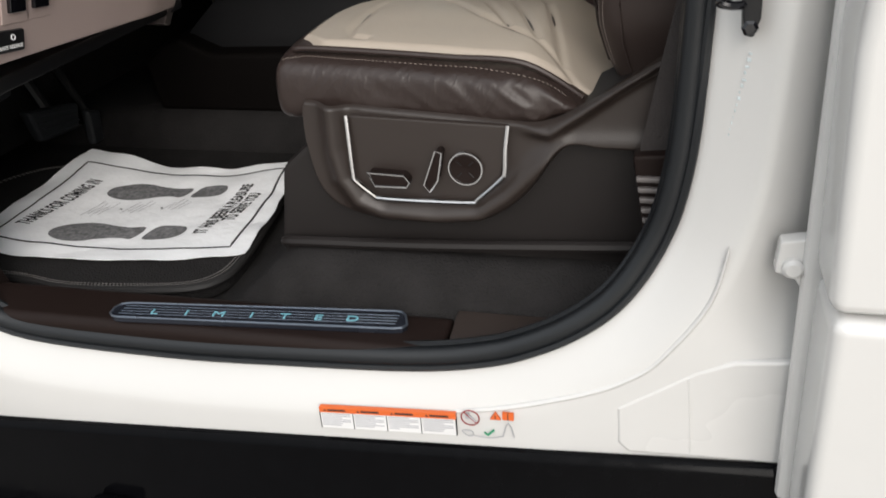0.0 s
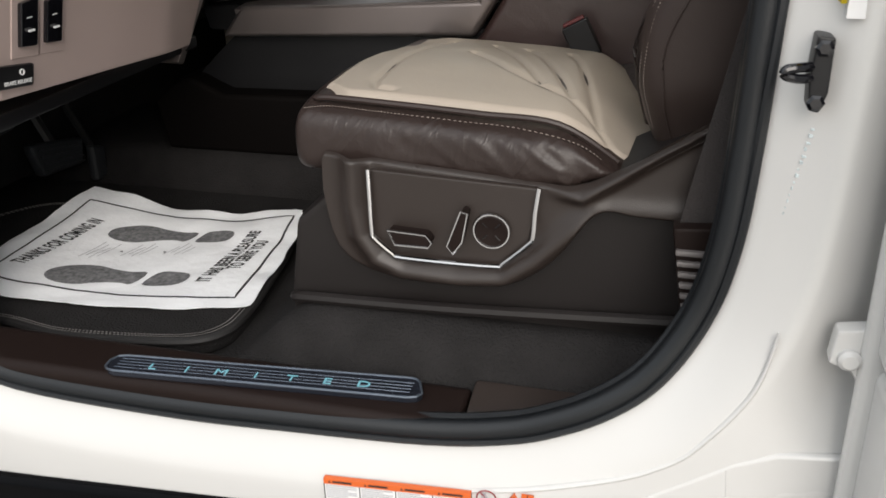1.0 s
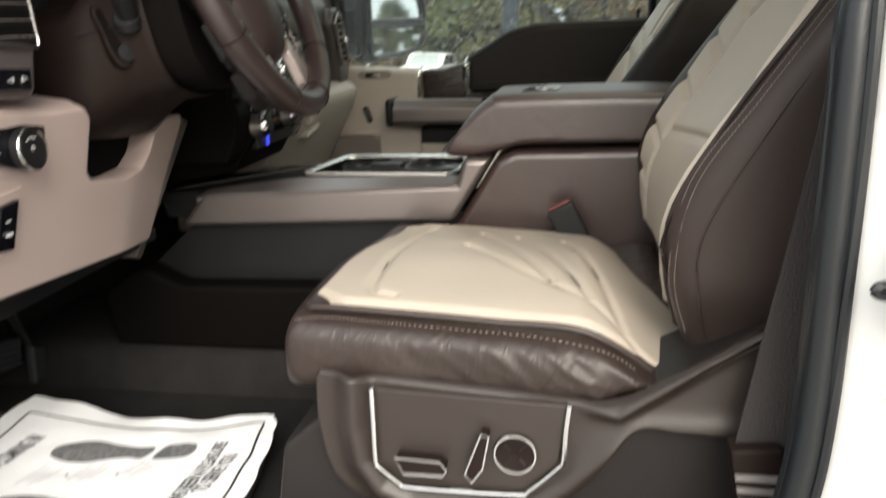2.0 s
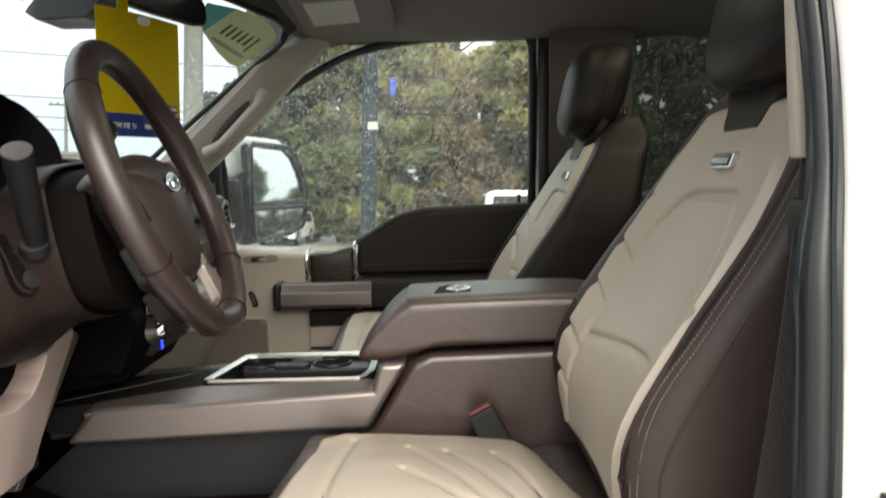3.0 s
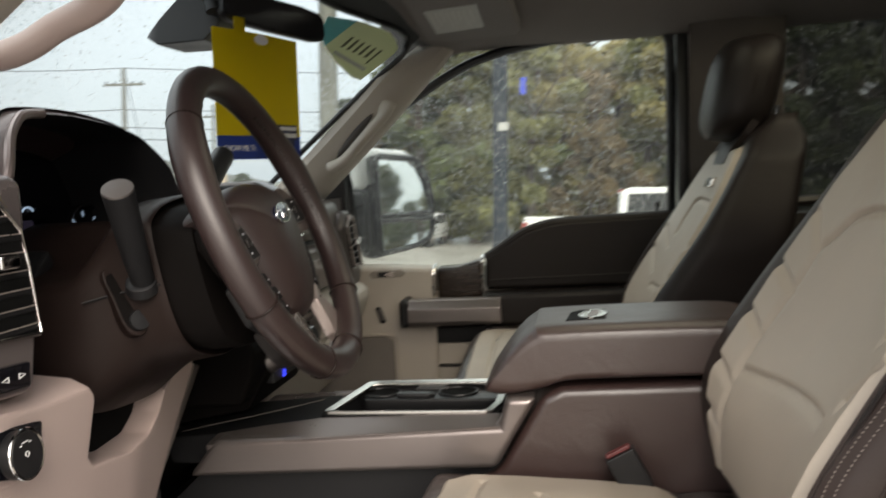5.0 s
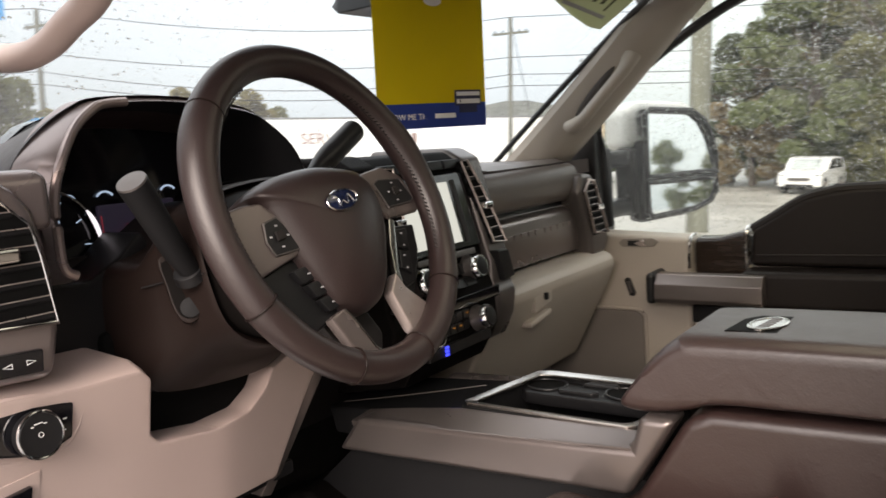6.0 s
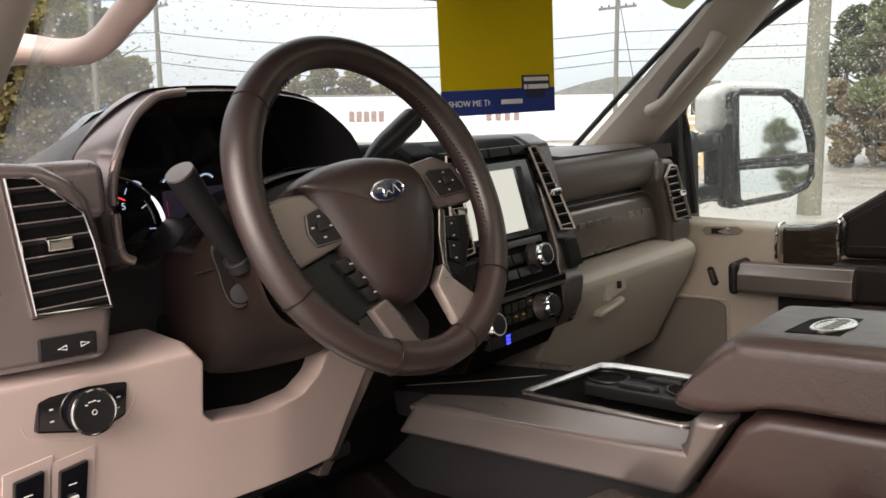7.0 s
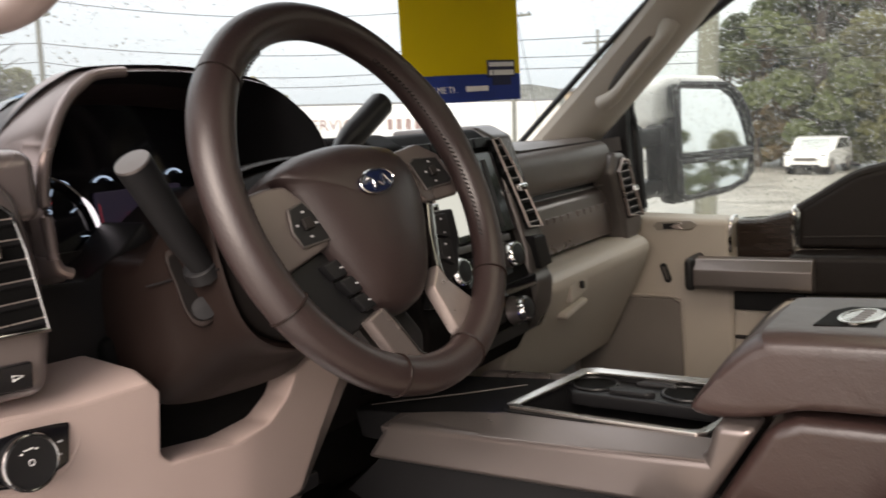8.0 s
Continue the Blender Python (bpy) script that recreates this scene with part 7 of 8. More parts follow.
single("trim_pillar_inner", prism([(0.60, 0.84), (0.72, 0.84), (0.72, 1.88), (0.60, 1.88), (0.625, 1.4), (0.625, 1.1)], "y", -0.775, -0.715, 0.008), BROWN_PLASTIC, "dark brown inner pillar trim", "trim", kind="structure")
single("trim_pillar_upper", prism([(0.568, 1.86), (0.580, 1.86), (0.597, 1.46), (0.587, 1.46)], "y", -0.755, -0.735, 0.003), GREIGE, "pale edge of the pillar trim", "trim", kind="structure")

# ---- floor: mat, paper, pedals ----
mat_t = thing("floor_mat", (-0.22, -0.52, 0.80), "dark carpet floor mat with light stitching", "floor mat")
MAT = [(-0.272, -0.764), (-0.20, -0.775), (-0.10, -0.766), (-0.032, -0.752), (-0.004, -0.728), (0.004, -0.690), (-0.004, -0.60), (-0.03, -0.46), (-0.10, -0.405), (-0.40, -0.40), (-0.52, -0.44), (-0.56, -0.60), (-0.38, -0.74)]
q_ = [(p.x, p.y) for p in smooth_path([(x, y, 0) for x, y in MAT], 5, True)]
part("body", prism(q_, "z", 0.801, 0.828, 0.006), CARPET, mat_t)
part("binding", tube([(x, y, 0.8235) for x, y in q_], 0.0058, 8, closed=True), mat("mat_binding", (0.013, 0.012, 0.012), 0.6), mat_t)
for f_ in (0.985, 0.965):
    run = [Vector((-0.25 + (x + 0.25) * f_, -0.58 + (y + 0.58) * f_, 0.8292)) for x, y in q_]
    part("stitching", join(*[tube([run[i] + (run[(i + 1) % len(run)] - run[i]) * f, run[i] + (run[(i + 1) % len(run)] - run[i]) * (f + 0.13)], 0.0006, 5) for i in range(len(run)) for f in (0.0, 0.25, 0.5, 0.75)]), MAT_THREAD, mat_t)

PA, PB, PC, PD = Vector((-0.390, -0.421)), Vector((-0.018, -0.4035)), Vector((0.007, -0.667)), Vector((-0.449, -0.697))
def paper_pt(u, v, lift=0.0):
    """u: along the sheet from the pedals to the seat, v: from the tunnel to the sill."""
    p = PA * (1 - u) * (1 - v) + PB * u * (1 - v) + PC * u * v + PD * (1 - u) * v
    z = 0.835 + 0.033 * math.exp(-(u / 0.30) ** 2 - (v / 0.45) ** 2) + 0.018 * sstep(0.62, 1, u) * sstep(0.5, 0, v) + 0.005 * sstep(0.3, 0, u) * v
    z += 0.0035 * noise.noise((u * 3.0, v * 3.0, 1.7)) + 0.0022 * noise.noise((u * 8, v * 7, 4.2)) + 0.0012 * abs(noise.noise((u * 16, v * 14, 2.2)))
    rim = 1 - sstep(0.0, 0.12, min(u, 1 - u, v, 1 - v))
    z += 0.0055 * rim * noise.noise((u * 7, v * 7, 8.4)) - 0.006 * math.exp(-((u - 0.36) / 0.10) ** 2) * sstep(0.25, 0, v)
    wob = 0.004 * rim * noise.noise((u * 8, v * 8, 3.3))
    bow = 0.038 * max(0.0, math.sin(math.pi * u)) ** 0.7 * v * v
    return (p.x + wob - 0.010 * sstep(0.90, 1.0, u) * sstep(0.12, 0.0, v), p.y - bow + wob - 0.012 * sstep(0.93, 1.0, u) * sstep(0.12, 0.0, v), z + lift)
paper = thing("paper_mat", (-0.2, -0.52, 0.82), "crumpled white paper floor mat printed with two shoe soles", "paper mat")
part("sheet", sheet(lambda u, v: paper_pt(u, 1 - v), 60, 48, 0.0008), PAPER, paper)
def on_paper(path, w, material, name, n=6):
    """A printed line in sheet coordinates that follows the creases."""
    pts = []
    for (a, b), (c, d) in zip(path, path[1:]):
        for k in range(n):
            pts.append((a + (c - a) * k / n, b + (d - b) * k / n))
    pts.append(path[-1])
    part(name, tube([paper_pt(u, v, 0.0008) for u, v in pts], w, 5, flat=0.25), material, paper)
on_paper([(0.070, 0.150), (0.948, 0.084), (0.944, 0.916), (0.097, 0.890), (0.070, 0.150)], 0.0019, PRINT, "frame_line", 24)
def printed(outline, name, material):
    """A printed patch: a fan of cells laid on the sheet."""
    bm = bmesh.new()
    cu = sum(p[0] for p in outline) / len(outline)
    cv = sum(p[1] for p in outline) / len(outline)
    rings = []
    for r in (1.0, 0.75, 0.5, 0.25, 0.05):
        rings.append([bm.verts.new(paper_pt(cu + (u - cu) * r, cv + (v - cv) * r, 0.0011)) for u, v in outline])
    for a, b in zip(rings, rings[1:]):
        for i in range(len(outline)):
            j = (i + 1) % len(outline)
            bm.faces.new((a[i], a[j], b[j], b[i]))
    bm.faces.new(rings[-1])
    bmesh.ops.recalc_face_normals(bm, faces=bm.faces)
    if sum(f.normal.z for f in bm.faces) < 0:
        bmesh.ops.reverse_faces(bm, faces=bm.faces)
    part(name, bm, material, paper)
for v0, slope in ((0.378, -0.19), (0.790, -0.10)):
    sole = [(0.205, 0.0), (0.225, 0.045), (0.29, 0.078), (0.37, 0.082), (0.46, 0.060), (0.54, 0.048), (0.585, 0.052), (0.600, -0.042), (0.53, -0.042), (0.45, -0.058), (0.36, -0.082), (0.28, -0.080), (0.222, -0.045)]
    heel_ = [(0.625, 0.050), (0.70, 0.062), (0.765, 0.045), (0.785, 0.0), (0.765, -0.045), (0.70, -0.062), (0.640, -0.046)]
    for o, nm in ((sole, "sole_print"), (heel_, "heel_print")):
        sp_ = smooth_path([(a, b, 0) for a, b in o], 3, True)
        printed([(0.286 + 0.798 * (p.x - 0.205), v0 + slope * (0.798 * (p.x - 0.205)) + p.y * 1.02) for p in sp_], nm, PRINT_GREY)
def paper_text(text, u0, u1, v0, v1, size, name, lift=0.0013):
    """Words across the sheet, read from the tunnel side to the sill or back."""
    bm = letters(text, 1.0, Matrix.Identity(4), 0.0, 1.06, bold=0.028)
    xs = [v.co.x for v in bm.verts]
    lo, hi = min(xs), max(xs)
    bmesh.ops.subdivide_edges(bm, edges=[e for e in bm.edges if e.calc_length() > 0.4], cuts=2)
    for v in bm.verts:
        f = (v.co.x - lo) / (hi - lo)
        vv = v0 + (v1 - v0) * f
        uu = u0 + (u1 - u0) * f - v.co.y * size
        v.co = Vector(paper_pt(uu, vv, lift))
    bmesh.ops.recalc_face_normals(bm, faces=bm.faces)
    part(name, bm, PRINT, paper)
paper_text("THANKS FOR COMING IN", 0.150, 0.195, 0.765, 0.300, 0.076, "caption")
paper_text("IT HAS BEEN A PLEASURE", 0.806, 0.832, 0.775, 0.250, 0.064, "caption")
paper_text("TO SERVE YOU", 0.862, 0.888, 0.645, 0.345, 0.064, "caption")
for k in range(12):
    u = 0.30 + 0.020 * k + 0.055 * (k // 4)
    on_paper([(u, 0.63 - 0.05 * (k // 4) - 0.02 * (k % 2)), (u + 0.02, 0.47 - 0.04 * (k // 4) + 0.02 * (k % 3))], 0.0006, PRINT_FAINT, "faint_line", 3)
for u, v in ((0.415, 0.535), (0.565, 0.505)):
    on_paper([(u - 0.004, v), (u + 0.004, v)], 0.0016, PRINT, "ink_dot", 2)

PEDAL = mat("worn_pedal_rubber", (0.022, 0.024, 0.027), 0.55, grain=0.4, grain_size=0.004, stain=0.25, stain_size=0.02)
ped = thing("brake_pedal", (-0.52, -0.36, 0.88), "black rubber brake pedal", "pedal")
pad_p = part("pad", soften(loft([[(-0.500 + d, y, z) for y, z in ((-0.418, 0.930), (-0.286, 0.902), (-0.300, 0.858), (-0.400, 0.868))] for d in (-0.022, 0.0)]), 0.006, 3), PEDAL, ped)
for k in range(4):
    part("rib", tube([(-0.499, -0.405 + 0.004 * k, 0.917 - 0.013 * k), (-0.499, -0.300 + 0.001 * k, 0.893 - 0.010 * k)], 0.0018, 6), PEDAL, pad_p)
part("arm", tube([(-0.515, -0.35, 0.90), (-0.56, -0.36, 1.02), (-0.62, -0.37, 1.18)], 0.010, 8), BLACK, ped)
gas = thing("accelerator_pedal", (-0.52, -0.25, 0.80), "black hinged accelerator pedal", "pedal")
part("pad", soften(loft([[(-0.500 + d, y, z) for y, z in ((-0.268, 0.880), (-0.232, 0.868), (-0.240, 0.812), (-0.272, 0.812))] for d in (-0.018, 0.0)]), 0.006, 3), PEDAL, gas)
part("arm", tube([(-0.515, -0.25, 0.86), (-0.58, -0.25, 1.0), (-0.62, -0.25, 1.12)], 0.008, 8), BLACK, gas)
pk = thing("parking_brake_pedal", (-0.50, -0.47, 0.95), "black parking brake pedal", "pedal")
part("pad", soften(loft([[(-0.500 + d, y, z) for y, z in ((-0.500, 1.010), (-0.432, 1.000), (-0.436, 0.966), (-0.500, 0.962))] for d in (-0.020, 0.0)]), 0.007, 3), PEDAL, pk)
part("arm", tube([(-0.515, -0.47, 0.99), (-0.56, -0.50, 1.10), (-0.60, -0.52, 1.2)], 0.008, 8), BLACK, pk)

# ---- overhead ----
oh = thing("overhead_console", (0.08, 0.0, 1.87), "grey overhead console with buttons and a small grille", "overhead console")
part("body", prism([(-0.16, 1.872), (-0.10, 1.838), (0.02, 1.822), (0.18, 1.826), (0.222, 1.872)], "y", -0.155, 0.205, 0.014, 3), HEADLINER, oh)
part("holder", box(-0.01, 0.085, -0.11, 0.03, 1.810, 1.830, 0.010, 3), HEADLINER, oh)
g_ = part("grille", box(0.105, 0.140, -0.066, 0.092, 1.812, 1.828, 0.004), BLACK, oh)
for k in range(8):
    part("fin", box(0.108, 0.137, -0.058 + 0.0185 * k, -0.050 + 0.0185 * k, 1.8085, 1.816, 0.001), PILLAR_GREY, g_)
bp_ = part("button_plate", box(0.152, 0.192, -0.035, 0.055, 1.814, 1.830, 0.004), HEADLINER, oh)
part("button", box(0.160, 0.184, -0.022, 0.040, 1.811, 1.818, 0.002), PILLAR_GREY, bp_)
part("reading_lamp", box(-0.075, -0.035, -0.03, 0.04, 1.820, 1.836, 0.004), HEADLINER, oh)
LABEL_GREY = mat("dull_label", (0.42, 0.42, 0.40), 0.6, stain=0.08, stain_size=0.01)
LABEL_PRINT = mat("dull_label_print", (0.47, 0.47, 0.45), 0.6)
def visor_flat(q, s, z0, z1, bev=0.0):
    """A flat piece of a visor, sloping down towards the door."""
    bm = prism([(x, s * y) for x, y in q], "z", z0, z1, bev, 3)
    for v in bm.verts:
        v.co.z -= 0.115 * (abs(v.co.y) - 0.2)
    return bm
for s in (1, -1):
    vis = thing("sun_visor", (0.09, s * 0.42, 1.82), "grey cloth sun visor folded to the roof with a pale label", "sun visor", "sun visors")
    part("flap", visor_flat([(0.004, 0.29), (0.06, 0.245), (0.185, 0.178), (0.203, 0.190), (0.216, 0.585), (0.200, 0.615), (0.03, 0.625), (0.0, 0.60)], s, 1.829, 1.862, 0.009), HEADLINER, vis)
    if s < 0:
        for x0, x1, y0, y1 in ((0.076, 0.176, 0.330, 0.470), (0.076, 0.132, 0.228, 0.308)):
            part("label", visor_flat([(x0, y0), (x1, y0 + 0.006), (x1, y1), (x0, y1)], s, 1.8275, 1.8296), LABEL_GREY, vis, "pale warning label")
            for k in range(7):
                xa = x0 + 0.006 + (x1 - x0 - 0.012) * k / 7
                part("print_bar", visor_flat([(xa, y0 + 0.010), (xa + 0.0035, y0 + 0.010), (xa + 0.0035, y1 - 0.010 - 0.012 * (k % 3)), (xa, y1 - 0.010 - 0.012 * (k % 3))], s, 1.8267, 1.8277), LABEL_PRINT, vis)
        part("label_edge", visor_flat([(0.126, 0.230), (0.132, 0.230), (0.132, 0.306), (0.126, 0.306)], s, 1.8265, 1.8277), YELLOW, vis)
        part("visor_mark", visor_flat([(0.150, 0.240), (0.176, 0.242), (0.174, 0.272), (0.150, 0.272)], s, 1.8275, 1.8292, 0.002), PILLAR_GREY, vis)
        continue
    part("label", visor_flat([(0.034, 0.385), (0.142, 0.365), (0.140, 0.520), (0.034, 0.545)], s, 1.8275, 1.8296), LABEL_GREY, vis, "pale warning label")
    for k in range(8):
        part("print_bar", visor_flat([(0.042 + 0.0115 * k, 0.395), (0.0455 + 0.0115 * k, 0.393), (0.0455 + 0.0115 * k, 0.505 - 0.025 * (k % 3)), (0.042 + 0.0115 * k, 0.508 - 0.025 * (k % 3))], s, 1.8267, 1.8277), LABEL_PRINT, vis)
# mirror and sensor housing
rv = thing("rear_view_mirror", (-0.17, 0.0, 1.80), "black rear view mirror hanging at the windscreen", "rear view mirror")
u_ = Vector((0.451, 0.893, 0)).normalized()
def mp_(a, d, z):
    n_ = Vector((0.893, -0.451, 0))
    return Vector((-0.1555, 0.041, 0)) + u_ * a + n_ * d + Vector((0, 0, z))
mir_out = [(-0.112, 1.748), (-0.109, 1.772), (-0.090, 1.7825), (-0.02, 1.7830), (0.06, 1.778), (0.100, 1.771), (0.111, 1.762), (0.113, 1.736), (0.106, 1.724), (0.085, 1.7215), (-0.02, 1.729), (-0.095, 1.738)]
part("shell", soften(loft([[mp_(a * 0.8, -0.032, 1.752 + (z - 1.752) * 0.6) for a, z in mir_out], [mp_(a, -0.006, z) for a, z in mir_out], [mp_(a, 0.008, z) for a, z in mir_out]]), 0.004), BLACK, rv)
part("mirror_glass", loft([[mp_(a * 0.95, 0.007, 1.752 + (z - 1.752) * 0.86) for a, z in mir_out], [mp_(a * 0.95, 0.0105, 1.752 + (z - 1.752) * 0.86) for a, z in mir_out]]), mat("dimmed_mirror", (0.05, 0.05, 0.055), 0.08, 0.6), rv)
part("stem", tube([(-0.232, -0.030, 1.815), (-0.226, -0.042, 1.790), (-0.216, -0.050, 1.752)], 0.014, 14), BLACK, rv)
part("stem_collar", lathe([(0.0150, 0), (0.0165, 0.004), (0.0165, 0.012), (0.0150, 0.016)], pose(-0.222, -0.046, 1.770), 20), GLOSS_BLACK, rv)
sens = thing("sensor_housing", (-0.26, 0.0, 1.80), "black and grey sensor housing on the windscreen", "sensor housing")
def cover_ring(x, z0, z1, y0=-0.035, y1=0.075):
    return [(x, y0, z0), (x, y1, z0), (x, y1 - 0.012, z1), (x, y0 + 0.012, z1)]
part("cover", soften(loft([cover_ring(-0.352, 1.729, 1.735, -0.015, 0.055), cover_ring(-0.327, 1.713, 1.755, -0.028, 0.068), cover_ring(-0.245, 1.713, 1.822), cover_ring(-0.222, 1.735, 1.838, -0.03, 0.07), cover_ring(-0.205, 1.790, 1.845, -0.02, 0.06)]), 0.006), BLACK, sens)
grb = part("grille_block", soften(loft([[(-0.285, -0.022, 1.822), (-0.270, -0.022, 1.812), (-0.276, 0.076, 1.808), (-0.290, 0.076, 1.820)], [(-0.216, -0.026, 1.878), (-0.198, -0.026, 1.868), (-0.202, 0.084, 1.864), (-0.216, 0.084, 1.876)]]), 0.006), mat("grey_grille", (0.07, 0.07, 0.07), 0.6, grain=0.9, grain_size=0.003), sens)

for k in range(22):
    f = 0.03 + 0.94 * k / 21
    a = Vector((-0.2705, -0.020, 1.8115)).lerp(Vector((-0.2765, 0.074, 1.8075)), f)
    b = Vector((-0.1985, -0.024, 1.8675)).lerp(Vector((-0.2025, 0.082, 1.8635)), f)
    part("slot", tube([a + Vector((0.0012, 0, -0.0012)), b + Vector((0.0012, 0, -0.0012))], 0.0008, 5), LABEL_GREY, grb)

# ---- yellow tag on the mirror ----
tag = thing("hanging_tag", (-0.20, 0.0, 1.52), "yellow and blue card tag hanging from the mirror", "tag")
tu = Vector((0.309, 0.951, 0))
tn = Vector((0.951, -0.309, 0))
def tag_pt(a, z, d=0.0):
    bow = 0.010 * math.cos(a / 0.0875 * 1.3) + 0.012 * (z - 1.63) * 3
    a = a * 1.18
    return Vector((-0.178, 0.006, 0)) + tu * a + tn * (bow + d) + Vector((0, 0, z))
def tag_sheet(a0, a1, z0, z1, d, t=0.0008):
    return sheet(lambda u, v: tag_pt(a0 + (a1 - a0) * u, z0 + (z1 - z0) * v, d), 10, 10, t)
part("card", tag_sheet(-0.088, 0.088, 1.561, 1.722, 0.0), YELLOW, tag)
part("blue_band", tag_sheet(-0.088, 0.088, 1.524, 1.561, 0.0), BLUE_CARD, tag)
part("hook", tag_sheet(-0.050, -0.030, 1.722, 1.742, 0.0), YELLOW, tag)
part("hole_edge", loft([[tag_pt(0.014 * math.cos(a) - 0.0, 1.712 + 0.008 * math.sin(a), d) for a in (2 * math.pi * k / 20 for k in range(20))] for d in (0.0005, 0.0016)]), WHITE_CARD, tag)
part("caption", letters("SHOW ME THE", 0.0125, Matrix.Translation(tag_pt(-0.046, 1.541, 0.0015)) @ Matrix((tu, Vector((0, 0, 1)), tn)).transposed().to_4x4(), 0.0003), WHITE_CARD, tag)
part("brand_bar", tag_sheet(-0.004, 0.030, 1.538, 1.545, 0.0016), WHITE_CARD, tag)
lg = part("badge_print", tag_sheet(0.030, 0.078, 1.556, 1.580, 0.0012), NAVY, tag)
part("badge_bar", tag_sheet(0.033, 0.075, 1.571, 1.577, 0.0024), WHITE_CARD, lg)
part("badge_bar", tag_sheet(0.040, 0.075, 1.559, 1.566, 0.0024), WHITE_CARD, lg)
part("badge_square", tag_sheet(0.033, 0.038, 1.559, 1.566, 0.0024), WHITE_CARD, lg)
part("badge_lower", tag_sheet(0.038, 0.070, 1.545, 1.556, 0.0014), NAVY, lg)
# ---- outside: the lot, trees, poles, buildings, parked vehicles ----
FLAT = Matrix.Identity(4)
ASPHALT = mat("wet_concrete", (0.27, 0.252, 0.228), 0.38, grain=0.2, grain_size=0.02, stain=0.3, stain_size=1.5)
BARK = mat("bark", (0.10, 0.08, 0.065), 0.9, grain=0.8, grain_size=0.03, stain=0.3)
POLE_WOOD = mat("weathered_pole", (0.135, 0.135, 0.108), 0.85, grain=0.8, grain_size=0.01, stain=0.25, stretch=(1, 1, 0.1))
STEEL_BLUE = mat("dark_blue_post", (0.022, 0.028, 0.038), 0.8, stain=0.1, spec=0.2)
STUCCO = mat("white_wall", (0.78, 0.78, 0.76), 0.8, stain=0.06, stain_size=2.0)
TAN = mat("tan_wall", (0.50, 0.38, 0.25), 0.8, stain=0.08, stain_size=1.0)
ROOFING = mat("grey_roofing", (0.15, 0.15, 0.15), 0.8)
DARK_GLASS = mat("dark_window", (0.02, 0.022, 0.025), 0.1)
CAR_WHITE = mat("white_vehicle_paint", (0.80, 0.80, 0.80), 0.25, coat=0.5, stain=0.03)


def ground_z(x, y):
    return -1.0 * sstep(6, 37, y) - 0.25 * sstep(-10, -40, x)


def ground():
    xs = [-900, -300, -120, -60] + [-45 + 5 * k for k in range(18)] + [60, 120, 300, 900]
    bm = bmesh.new()
    v = [[bm.verts.new((x, y, ground_z(x, y))) for y in xs] for x in xs]
    for i in range(len(xs) - 1):
        for j in range(len(xs) - 1):
            bm.faces.new((v[i][j], v[i + 1][j], v[i + 1][j + 1], v[i][j + 1]))
    bmesh.ops.recalc_face_normals(bm, faces=bm.faces)
    return bm
single("ground", ground(), ASPHALT, "wet pale concrete of a dealer's lot", "ground", kind="structure", frame_of=FLAT)


def leaf_mat(name, color, tint):
    m = mat(name, color, 0.6, stain=0.35, stain_size=0.5, random_tint=tint, spec=0.3)
    thin_light(m, 0.48)
    return m
LEAF = {"green": leaf_mat("green_leaves", (0.15, 0.175, 0.080), 0.25), "olive": leaf_mat("olive_leaves", (0.205, 0.205, 0.090), 0.25),
        "gold": leaf_mat("golden_leaves", (0.26, 0.225, 0.100), 0.25), "rust": leaf_mat("rust_leaves", (0.215, 0.160, 0.090), 0.25), "dark": leaf_mat("dark_leaves", (0.095, 0.115, 0.060), 0.25)}


def crown_mesh(rng, h, w, n, leaf, low=0.25):
    """Many small leaf blades in uneven clumps, with gaps between them."""
    clumps = []
    for _ in range(46):
        a, t = rng.uniform(0, 2 * math.pi), rng.uniform(0, 1)
        zz = low * h + (1 - low) * h * t
        prof = math.sin(math.pi * min(1, 0.12 + 0.88 * t) ** 0.8) ** 0.7
        r = w * prof * rng.uniform(0.25, 1.0)
        clumps.append((r * math.cos(a), r * math.sin(a), zz, rng.uniform(0.10, 0.22) * w + 0.12))
    co, fa = [], []
    for k in range(n):
        cx, cy, cz, cr = clumps[k % len(clumps)]
        d = np.array([rng.gauss(0, 1) for _ in range(3)])
        d = d / np.linalg.norm(d) * cr * rng.uniform(0.3, 1.1)
        c = np.array((cx, cy, cz)) + d * np.array((1, 1, 0.8))
        u = np.array([rng.gauss(0, 1) for _ in range(3)])
        u /= np.linalg.norm(u)
        v = np.cross(u, [rng.gauss(0, 1) for _ in range(3)])
        v /= np.linalg.norm(v)
        s = leaf * rng.uniform(0.6, 1.3)
        b = len(co)
        co += [tuple(c - u * s), tuple(c + v * s * 0.5), tuple(c + u * s), tuple(c - v * s * 0.5)]
        fa.append((b, b + 1, b + 2, b + 3))
    return co, fa


